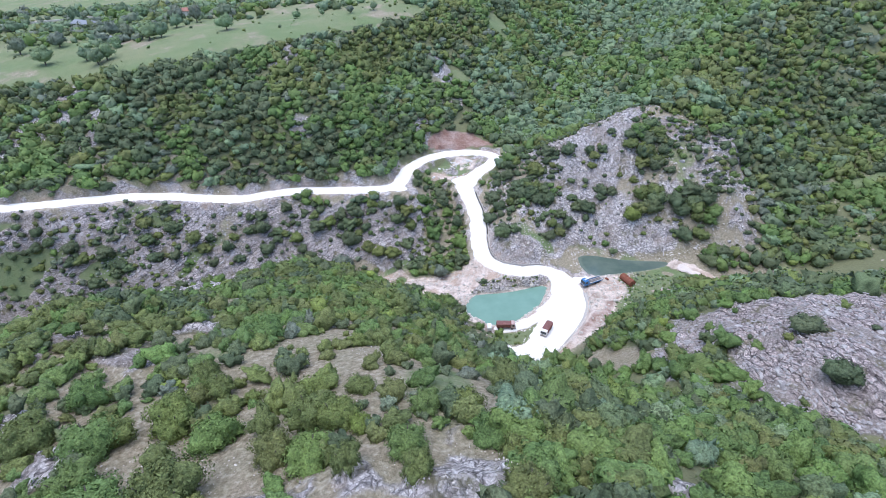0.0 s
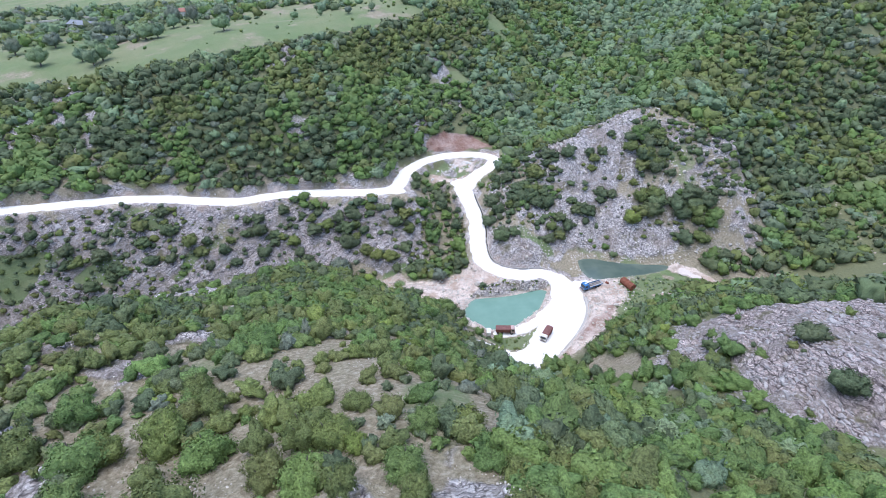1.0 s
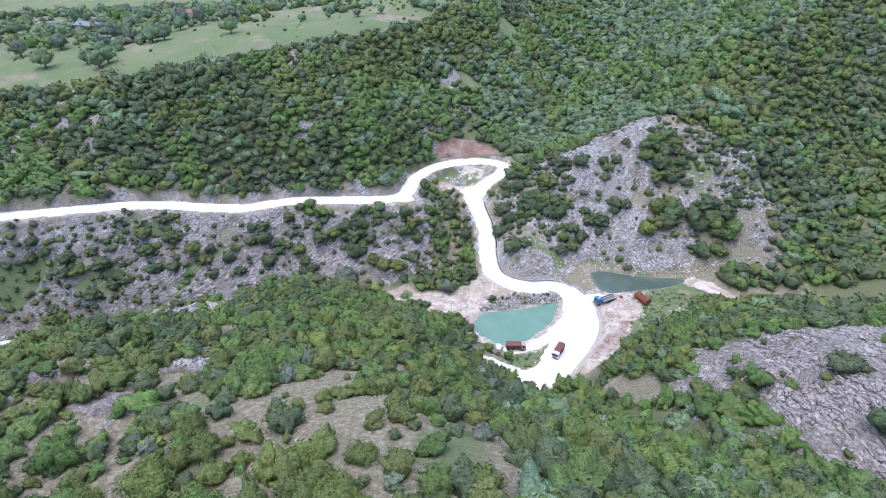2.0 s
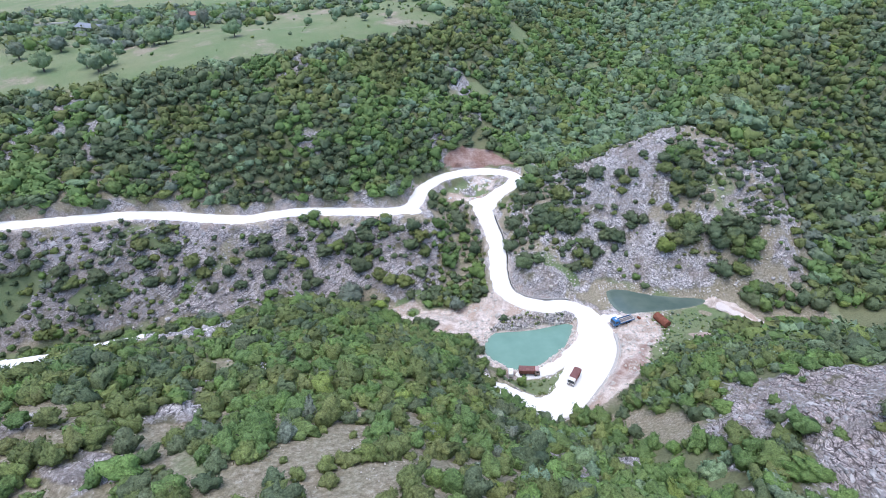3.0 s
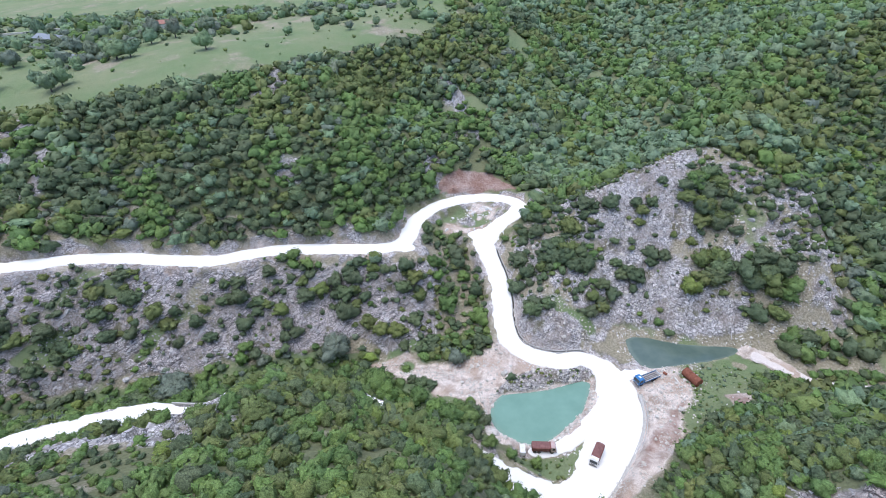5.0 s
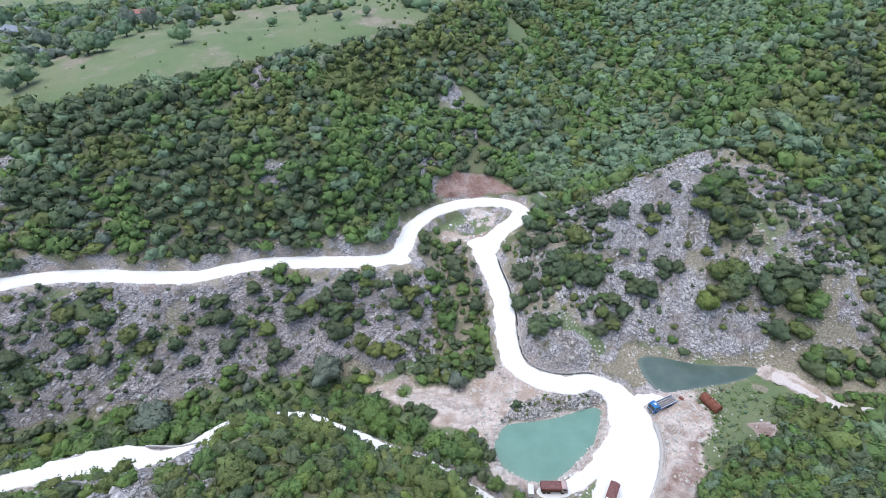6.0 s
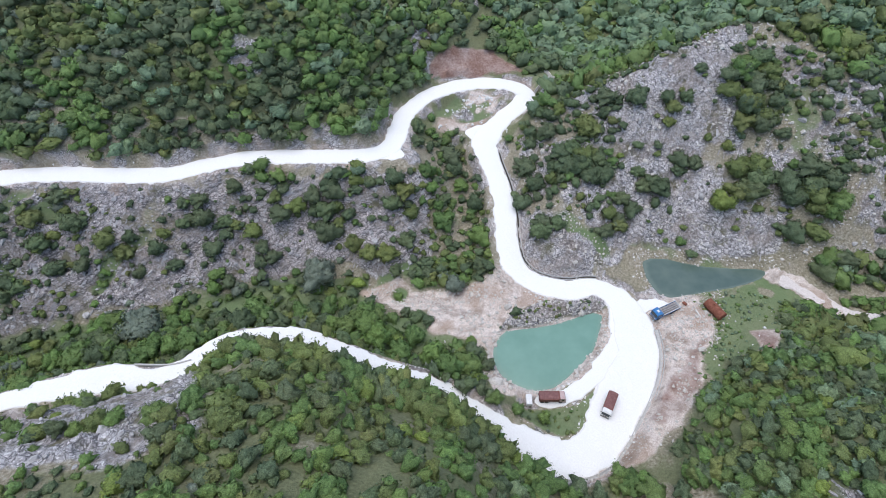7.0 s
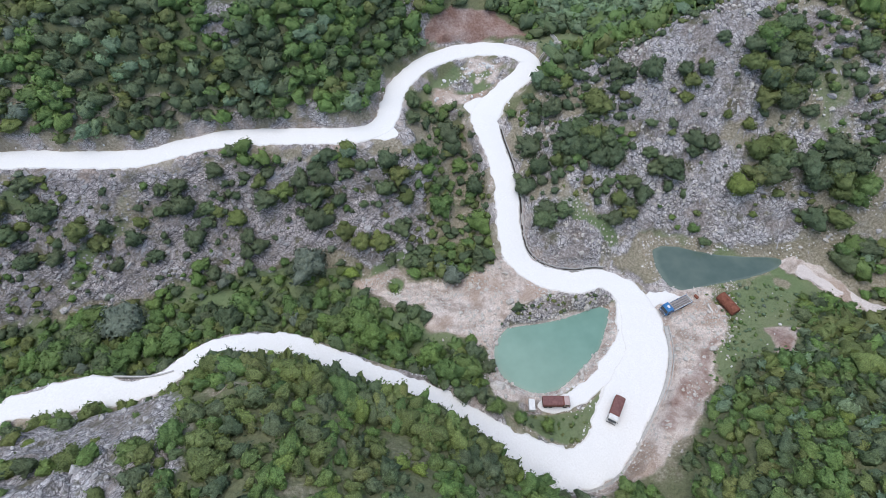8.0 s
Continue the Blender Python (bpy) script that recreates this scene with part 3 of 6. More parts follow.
DIG = [(-24, 163), (-10, 164), (-7, 159), (5, 160), (21, 161), (35, 152), (46, 150), (48, 140), (45, 132), (30, 124), (24, 121), (13, 122), (9, 135), (-2, 143), (-13, 154)]
YARD = [(56, 148), (68, 151), (80, 149), (79, 141), (70, 129), (60, 118), (55, 110), (46, 105), (30, 98), (52, 122)]
LOOP = [(2, 222), (14, 230), (27, 228), (24, 219), (12, 214), (2, 214)]
POND_BANK = [(15.7, 141), (20.3, 142.2), (27.7, 142.7), (33.9, 144), (40.3, 146), (45.7, 147), (47.6, 147.6), (46.8, 149.4), (44, 150.4), (36.7, 150.5), (31.2, 150.1), (27.1, 148.4), (22.3, 146.4), (18.5, 144)]
MEDIAN = [(47, 130.8), (43.8, 126.6), (40.4, 122.6), (37.4, 119.4), (35.4, 116.4), (34.0, 113.4), (31.7, 111.6), (27.7, 110.9), (23.9, 111.6), (18.6, 114.8), (15, 117.5), (20.5, 118.3), (27, 118.6), (32.8, 119.0), (36.0, 121.4), (39.4, 123.8), (43.0, 127.2)]
RED_CUT = [(0, 236), (4, 243), (9, 246), (24, 248), (36, 239)]
RED_PATCH = [(81, 138), (89, 138), (84, 128), (80, 130)]
FIELD = [(-420, 237), (-201, 237), (-163, 243.5), (-125, 249), (-98, 255), (-72, 268), (-44, 288), (-14, 309), (12, 336), (16, 430), (-60, 900), (-900, 900), (-900, 242)]
BARE = [(-32, 20, 7), (-30, 14, 8), (-16, 13, 7), (-8, 11, 6), (-3, 11, 6), (7, 11, 6), (14, 9, 5), (-10, 34, 7), (-39, 53, 6), (-42, 41, 7), (-58, 53, 6), (-6, 26, 4),
        (-28, 72, 5), (-12, 92, 5), (-20, 18, 5), (-40, 48, 5), (-51, 47, 6), (-14, 44, 6), (-7, 38, 6), (-42, 73, 6), (-9, 106, 4), (-2, 4, 12), (-30, 2, 14), (30, 2, 10)]
POOL_BANK = [(73, 147), (80, 151), (92, 150), (97, 147), (93, 140), (88, 133), (81, 129), (72, 128), (67, 122), (65, 124), (70, 132), (76, 139)]
RIVER_TRACK = along([(99, 156, 0), (105, 152, 0), (109, 147, 0), (112.5, 142, 0), (119, 138.5, 0), (131, 138, 0), (152, 134, 0), (166, 137, 0), (172, 145, 0), (175, 154, 0), (179.5, 172, 0), (183, 186, 0), (188.5, 200.5, 0)], 2.0)




# grass clearings: middle and half widths
CLEARINGS = [(44, 334, 9, 15), (60, 312, 6, 7), (96, 352, 12, 6), (20, 286, 7, 5), (5, 281, 6, 4), (43, 233, 10, 6)]


def bedding(x, y, z):
    """Metres across the limestone beds, which dip differently in each outcrop."""
    spur, cliff = (y < 122) & (x > 40), (x < 4) & (y > 140)
    return np.where(spur, 0.95 * x + 0.25 * y + 0.2 * z, np.where(cliff, 0.62 * x - 0.45 * y - 0.75 * z, 0.8 * x + 0.15 * y - 0.55 * z))


def soft(poly, x, y, edge=3.0):
    """1 inside an outline, 0 outside, 0.5 on it."""
    out = np.zeros(len(x))
    p = np.array(poly, float)
    i = np.flatnonzero((x > p[:, 0].min() - edge) & (x < p[:, 0].max() + edge) & (y > p[:, 1].min() - edge) & (y < p[:, 1].max() + edge))
    out[i] = 1 - smooth(-edge, edge, inside(poly, x[i], y[i]))
    return out


def cliff_ribs(x, y):
    """Slanting limestone ribs that cross the cliff."""
    return 1 - np.abs(2 * value_noise((0.62 * x - y) / 6.5 + 0.9 * fbm(x, y, 13, 3, 85), 0.03 * (x + y), 86) - 1)


def cover(x, y, gap):
    """Shares of rock, grass, dug earth and red earth."""
    wob_x, wob_y = x + 3 * fbm(x, y, 9, 3, 5), y + 3 * fbm(x, y, 9, 3, 8)
    rock = np.maximum.reduce([soft(HILL_ROCK, wob_x, wob_y), soft(CLIFF_ROCK, wob_x, wob_y), soft(SCREE, wob_x, wob_y), soft(SPUR_ROCK, wob_x, wob_y)])
    ridge = cliff_ribs(x, y)
    knob = soft(KNOB, wob_x, wob_y, 2)
    strips = soft(CLIFF_ROCK, x, y, 3) * smooth(-70, -98, x) * smooth(0.58, 0.36, ridge)
    rock *= (1 - 0.8 * strips) * (1 - 0.75 * soft(HILL_GRASS, wob_x, wob_y))
    core = soft(HILL_CORE, wob_x, wob_y, 4)
    rock *= 1 - soft(HILL_ROCK, x, y, 3) * (1 - core) * smooth(-0.35, 0.3, fbm(x, y, 7, 4, 13)) * 0.62
    rock = np.maximum(rock * (0.82 + 0.12 * core + 0.4 * fbm(x, y, 16, 3, 11)), 0)
    slope_rock = ((y > 195) & (y < 300) & (x < 20)) * smooth(0.25, 0.5, fbm(x, y, 22, 3, 21)) * 0.7
    slope_rock *= (1 - soft(FIELD, x, y))
    near_rock = ((y < 75) & (x < 60)) * smooth(0.12, 0.4, fbm(x + 40, y, 9, 4, 31)) * 0.85
    shelf = 0.95 * smooth(1.25, 0.7, np.hypot((wob_x + 41.5) / 6, (wob_y - 41) / 2.8))
    rock = np.maximum.reduce([rock, slope_rock, near_rock, shelf])
    cut = smooth(4.6, 1.5, gap + 2.2 * fbm(x, y, 4.5, 3, 41))
    dug = np.maximum.reduce([soft(DIG, wob_x, wob_y), soft(YARD, wob_x, wob_y) * (1 - 0.9 * soft(POOL_BANK, wob_x, wob_y, 1.5)), 0.8 * soft(RED_PATCH, wob_x, wob_y, 1.5), soft(CUT_BANK, wob_x, wob_y, 2), 0.85 * soft(LOOP, wob_x, wob_y) * smooth(-0.25, 0.25, fbm(x, y, 6, 3, 44) + 0.1), 0.45 * cut])
    stony = soft(POND_BANK, x + 0.4 * (wob_x - x), y + 0.4 * (wob_y - y), 1.2)
    tufts = np.maximum.reduce([smooth(1.25, 0.6, np.hypot(wob_x - a, wob_y - b) / c) for a, b, c in ((-11, 159, 2.6), (-5.5, 148.5, 4.5), (-8, 143, 5), (5, 136.5, 4.5), (10, 133, 3.5))])
    verdant = np.maximum(smooth(1.2, 0.7, np.hypot((wob_x - 7.5) / 6.5, (wob_y - 224.5) / 4.5)), smooth(1.2, 0.7, np.hypot((x - 15.5 - 0.8 * (y - 219.5)) / 7, (y - 219.5) / 1.6)))
    weeds = np.maximum.reduce([stony, 0.9 * verdant, soft(MEDIAN, x, y, 1.0), tufts])
    dug = dug * (1 - weeds)
    rock = np.maximum(rock, 0.75 * cut * smooth(-0.4, 0.1, fbm(x, y, 6, 3, 42)))
    rock = np.maximum.reduce([rock * (1 - 0.85 * soft(MEDIAN, x, y, 1.5)), 0.85 * stony, knob])
    d = np.full(len(x), 99.0)
    i = np.flatnonzero((x > 90) & (x < 200) & (y > 130) & (y < 210))
    if len(i):
        d[i] = np.hypot(x[i, None] - RIVER_TRACK[None, :, 0], y[i, None] - RIVER_TRACK[None, :, 1]).min(1)
    slim = 2.0 * smooth(118, 140, x)
    dug = np.maximum(dug, 1 - smooth(1.6, 3.2, d + slim + (1.2 - 0.7 * smooth(118, 140, x)) * fbm(x, y, 5, 2, 3)))
    field = soft(FIELD, wob_x, wob_y, 4)
    bank = ((x > -60) & (x < 130) & (y > 120) & (y < 170)) * smooth(-0.25, 0.15, fbm(x, y, 12, 3, 51)) * 0.8
    bank = np.maximum(bank, 1.0 - smooth(0.5, 1.2, np.hypot((x - 60) / 4.5, (y - 162) / 4)))
    bank = bank * (1 - ((x > 52) & (y > 156)) * 0.7)
    bank = np.maximum(bank, 0.9 * ((x > 186) & (x < 240)) * (np.abs(y - 205.5) < 2.6))
    back = ((x > 20) & (y > 235)) * smooth(-0.1, 0.3, fbm(x, y, 30, 3, 61))
    patch = smooth(0.0, 0.4, fbm(x, y, 14, 3, 71)) * 0.55
    lush = ((x < -20) & (y > 126) & (y < 166)) * (1 - soft(CLIFF_ROCK, x, y, 3)) * 0.75
    clearing = 0.9 * (1 - smooth(0.7, 1.1, np.hypot((x - 43) / 9, (y - 233) / 5.5)))
    under = ((y > 206) | (x > 140)) * (1 - field) * (0.62 + 0.5 * fbm(x, y, 9, 3, 73)) * (1 - soft(HILL_ROCK, x, y, 3))
    grass = np.maximum.reduce([lush, under, 0.85 * strips, 0.9 * soft(POOL_BANK, wob_x, wob_y, 2), clearing, field * (0.68 + 0.45 * fbm(x, y, 15, 3, 77)), bank, back, patch, 0.8 * weeds * (1 - stony), 0.5 * stony])
    ledge = soft(FIELD, x, y - 3, 4) * (1 - soft(FIELD, x, y - 9, 5)) * smooth(-0.1, 0.3, fbm(x, y, 18, 2, 15))
    red = np.maximum.reduce([soft(RED_CUT, wob_x, wob_y, 2), soft(RED_PATCH, wob_x, wob_y, 1.5) * 0.55, 0.45 * ledge, 0.54 * soft(CUT_BANK, wob_x, wob_y, 2)])
    return rock, grass * (1 - dug), dug, red


def undergrowth(x, y):
    """Where the darker olive undergrowth colour covers the ground: under the woods and in the thick scrub."""
    wx, wy = x + 4 * fbm(x, y, 11, 3, 75), y + 4 * fbm(x, y, 11, 3, 76)
    far_woods = np.maximum(np.maximum(smooth(204, 208, wy), smooth(138, 142, wx)), smooth(-3, -7, wy))
    woods = far_woods * (1 - soft(HILL_ROCK, x, y, 3)) * (1 - soft(LOOP, x, y, 3))
    slope = smooth(56, 60, wy) * smooth(120, 116, wy) * smooth(16, 12, wx) * smooth(-72, -68, wx)
    woods = np.maximum(woods, 0.8 * slope * (1 - soft(SCREE, x, y, 2)))
    scrub = smooth(10, 14, wx) * smooth(137, 133, wx) * smooth(134, 130, wy)
    woods = np.maximum(woods, 0.9 * scrub * (1 - soft(YARD, x, y, 3)) * (1 - soft(MEDIAN, x, y, 3)) * (1 - soft(POOL_BANK, x, y, 2)) * (1 - soft(SPUR_SOIL, x, y, 2)))
    woods = woods * (1 - soft(FIELD, x, y, 3)) * (1 - ((x > 186) & (np.abs(y - 205.5) < 4)))
    for cx, cy, rx, ry in CLEARINGS:
        woods = woods * smooth(0.7, 1.1, np.hypot((x - cx) / rx, (y - cy) / ry))
    return woods * (0.85 + 0.4 * fbm(x, y, 8, 3, 74))


def ground_height(x, y, detailed=False):
    """The finished ground, with its rock relief."""
    x, y = np.atleast_1d(np.asarray(x, float)), np.atleast_1d(np.asarray(y, float))
    z, gap = land(x, y)
    rock, grass, dug, red = cover(x, y, gap)
    free = smooth(0.8, 3.5, gap)
    water = np.minimum(inside(POND, x, y), inside(POOL, x, y)) if len(x) else x
    free = free * smooth(-1, 2.5, water)
    spur = soft(SPUR_ROCK, x, y, 4)
    beds = 1 - np.abs(2 * value_noise(bedding(x, y, z) / 2.6 + 0.8 * fbm(x, y, 11, 3, 91), 0.07 * (x - y), 92) - 1)
    wx, wy = x + 1.6 * fbm(x, y, 5, 2, 97) + 0.35 * z, y + 1.6 * fbm(x, y, 5, 2, 98) - 0.25 * z
    blocks = hash01(np.floor(wx / 2.4), np.floor(wy / 1.7), 99) - 0.5
    big = 1 - 2 * np.abs(fbm(x + 0.6 * y, 0.35 * y, 13, 3, 100))
    cliff = soft(CLIFF_ROCK, x, y, 4) * smooth(-140, -120, x)
    small = hash01(np.floor((wx + 0.4 * wy) / 1.15), np.floor((wy - 0.3 * wx) / 0.95), 104) - 0.5
    ledges = 1.2 * (1 - 0.7 * spur) * blocks + 0.55 * small + (0.4 + 0.8 * cliff) * big + 1.9 * cliff * (cliff_ribs(x, y) - 0.5) + (0.9 + 1.1 * spur) * (beds - 0.5) + 0.7 * fbm(x, y, 3.2, 3, 93) + 0.8 * (1 - 2 * np.abs(fbm(x, y, 6.5, 3, 94)))
    z = z + free * (np.clip(rock, 0, 1) * ledges + 0.5 * fbm(x, y, 12, 4, 95) + np.clip(dug, 0, 1) * (0.6 * fbm(x, y, 2.6, 3, 96) + 0.95 * (1 - 2 * np.abs(fbm(x, y, 7.5, 3, 101)))))
    return (z, gap, rock, grass, dug, red) if detailed else z


def spaced(parts):
    """Grid lines: (start, end, step) stretches joined."""
    return np.unique(np.concatenate([np.arange(a, b, s) for a, b, s in parts]).round(3))


def mesh_from(name, verts, faces, smooth_shade=True):
    me = bpy.data.meshes.new(name)
    faces = np.asarray(faces, np.int32)
    n = faces.shape[1]
    me.vertices.add(len(verts))
    me.vertices.foreach_set("co", np.asarray(verts, np.float32).ravel())
    me.loops.add(faces.size)
    me.loops.foreach_set("vertex_index", faces.ravel())
    me.polygons.add(len(faces))
    me.polygons.foreach_set("loop_start", np.arange(0, faces.size, n, dtype=np.int32))
    me.polygons.foreach_set("use_smooth", np.full(len(faces), smooth_shade))
    me.update(calc_edges=True)
    return me


def set_point_values(me, name, values):
    a = me.attributes.new(name, "FLOAT", "POINT")
    a.data.foreach_set("value", np.asarray(values, np.float32))


def build_ground():
    gx = spaced([(-2600, -800, 200), (-800, -420, 25), (-420, -240, 6), (-240, -132, 1.8), (-132, 132, 0.92), (132, 210, 1.6), (210, 300, 4), (300, 800, 25), (800, 2601, 200)])
    gy = spaced([(-2600, -500, 200), (-500, -60, 20), (-60, 4, 2.5), (4, 206, 0.92), (206, 256, 1.15), (256, 345, 1.8), (345, 450, 4), (450, 800, 20), (800, 2601, 200)])
    xx, yy = np.meshgrid(gx, gy)
    x, y = xx.ravel(), yy.ravel()
    cx, cy = np.clip(x, -900, 900), np.clip(y, -600, 900)
    z, gap, rock, grass, dug, red = ground_height(cx, cy, True)
    nx, ny = len(gx), len(gy)
    i = np.arange(nx * ny).reshape(ny, nx)
    quads = np.stack([i[:-1, :-1], i[:-1, 1:], i[1:, 1:], i[1:, :-1]], -1).reshape(-1, 4)
    me = mesh_from("ground", np.stack([x, y, z], 1), quads)
    # Beds are striped; the cliff's extra strength also colours in its dark shadows.
    for name, values in (("rock", rock), ("grass", grass), ("dug", dug), ("red", red), ("bed", bedding(x, y, z)), ("undergrowth", undergrowth(x, y)), ("striped", 0.45 + 0.5 * soft(SPUR_ROCK, x, y, 4) + 0.25 * soft(CLIFF_ROCK, x, y, 4)), ("tawny", np.maximum(soft(SPUR_ROCK, x, y, 6), 0.45 * soft(CLIFF_ROCK, x, y, 4)))):
        set_point_values(me, name, values)
    # broken rock is angular, soil and grass are smooth
    me.polygons.foreach_set("use_smooth", (rock[quads].mean(1) < 0.5))
    me.materials.append(GROUND)
    return tagged(new("ground", me), "rocky scrub hillsides with limestone outcrops and grass", "ground", kind="structure")


build_ground()


def ribbon(name, line, half, lift, ragged, mat, crown=0.08, meets=False):
    """A road surface along a line, with a ragged edge and a slightly raised middle."""
    p = along(line, 0.7)
    way = np.gradient(p[:, :2], axis=0)
    way /= np.linalg.norm(way, axis=1)[:, None]
    side = np.stack([-way[:, 1], way[:, 0]], 1)
    across = np.array([-1.12, -1.0, -0.9, -0.7, -0.45, -0.2, 0.0, 0.2, 0.45, 0.7, 0.9, 1.0, 1.12])
    w = half(p[:, 0], p[:, 1])
    verts, edge = [], []
    for k, a in enumerate(across):
        jag = ragged * fbm(p[:, 0] * 1.0 + 50 * np.sign(a), p[:, 1], 2.2, 4, 7) * abs(a) ** 3
        q = p[:, :2] + side * (a * w + np.sign(a) * jag)[:, None]
        rut = -0.05 * np.exp(-((abs(a) - 0.33) / 0.12) ** 2)
        z = p[:, 2] + lift + crown * (1 - a * a) + rut + 0.05 * fbm(q[:, 0], q[:, 1], 4, 3, 17) - (0.45 if abs(a) > 1.05 else 0)
        if meets:
            d = np.hypot(q[:, :1] - ROADS[0][None, :, 0], q[:, 1:] - ROADS[0][None, :, 1])
            k = d.argmin(1)
            own = smooth(-0.5, 4.5, d[np.arange(len(k)), k] - half_width(ROADS[0][k, 0], ROADS[0][k, 1]))
            z = own * z + (1 - own) * (ROADS[0][k, 2] - 0.1 - (0.45 if abs(a) > 1.05 else 0))
        verts.append(np.column_stack([q, z]))
        edge.append(np.full(len(p), smooth(0.86, 1.12, np.array(abs(a)))))
    verts, n, m = np.stack(verts, 1).reshape(-1, 3), len(p), len(across)
    i = np.arange(n * m).reshape(n, m)
    quads = np.stack([i[:-1, :-1], i[:-1, 1:], i[1:, 1:], i[1:, :-1]], -1).reshape(-1, 4)
    me = mesh_from(name, verts, quads)
    if me.polygons[len(me.polygons) // 2].normal.z < 0:
        me.flip_normals()
    set_point_values(me, "edge", np.stack(edge, 1).ravel())
    me.materials.append(mat)
    return new(name, me)


def rounded(line, w):
    """A width that runs out in a round end at the line's last point."""
    ex, ey, _ = line[-1]
    return lambda x, y: w * np.sqrt(np.clip(np.hypot(x - ex, y - ey) / w, 0.02, 1))


tagged(ribbon("road", UPPER_ROAD, half_width, 0.0, 0.75, ROAD), "white crushed limestone haul road winding through the valley", "road", kind="structure")
tagged(ribbon("road", SIDE_ROAD, rounded(SIDE_ROAD, 1.9), -0.012, 0.45, ROAD, meets=True), "white gravel side road beside the pond", "road", kind="structure")
tagged(ribbon("road", LAY_BY, rounded(LAY_BY, 3.0), -0.04, 0.8, ROAD, meets=True), "white gravel lay-by at the cliff edge", "road", kind="structure")
tagged(ribbon("road", TURNING_LOBE, rounded(TURNING_LOBE, 3.8), -0.18, 0.6, ROAD, meets=True), "white gravel turning place above the culvert", "road", kind="structure")
tagged(ribbon("road", POND_APRON, rounded(POND_APRON, 2.2), -0.02, 0.5, ROAD, meets=True), "white gravel dust spread between the road and pond", "road", kind="structure")
tagged(ribbon("road", TRUCK_STAND, rounded(TRUCK_STAND, 1.9), -0.05, 1.0, ROAD, meets=True), "white gravel lorry stand beside the pool", "road", kind="structure")

GRAVEL_BAR = [(97, 157), (101, 155.4), (105.3, 151.5), (109, 147), (112.4, 141.5), (117, 138.2), (124, 137.6), (133, 138)]
tagged(ribbon("track", [(x, y, float(ground_height([x], [y])[0]) + 0.12) for x, y in GRAVEL_BAR], lambda x, y: 2.3 - 1.5 * smooth(114, 132, x) - 1.2 * smooth(101, 97, x), 0.0, 0.9, GRAVEL), "pale gravel track along the river", "track", kind="structure")


def water(name, outline, level, mat, label):
    p = along([(*q, 0) for q in outline + outline[:1]], 1.0)[:-1, :2]
    mid = p.mean(0)
    rings = [mid + (p - mid) * s for s in (1.06, 0.86, 0.5, 0.2)]
    n = len(p)
    verts = np.column_stack([np.vstack(rings), np.full(n * 4, level)])
    k = np.arange(n)
    quads = np.vstack([np.stack([r * n + k, r * n + (k + 1) % n, (r + 1) * n + (k + 1) % n, (r + 1) * n + k], 1) for r in range(3)])
    me = mesh_from(name, verts, quads)
    set_point_values(me, "shallow", np.repeat([1.0, 0.25, 0.0, 0.0], n))
    bm = bmesh.new()
    bm.from_mesh(me)
    bm.verts.ensure_lookup_table()
    bm.faces.new([bm.verts[3 * n + j] for j in range(n)])
    bmesh.ops.recalc_face_normals(bm, faces=bm.faces)
    if sum(f.normal.z for f in bm.faces) < 0:
        bmesh.ops.reverse_faces(bm, faces=bm.faces)
    bm.to_mesh(me)
    bm.free()
    me.materials.append(mat)
    return tagged(new(name, me), label, "water", kind="structure")


water("water", POND, POND_LEVEL, POND_WATER, "milky turquoise water of a settling pond")
water("water", POOL, POOL_LEVEL, POOL_WATER, "dark green still water of a river pool")

# ---- plants ----
OAK, BRIGHT, OLIVE, LIME, GREY, HAZY_SPRING = range(6)


def ico(sub):
    bm = bmesh.new()
    bmesh.ops.create_icosphere(bm, subdivisions=sub, radius=1)
    v = np.array([q.co[:] for q in bm.verts])
    f = np.array([[q.index for q in face.verts] for face in bm.faces])
    bm.free()
    return v, f


ICO = {0: ico(1), 1: ico(2), 2: ico(3)}


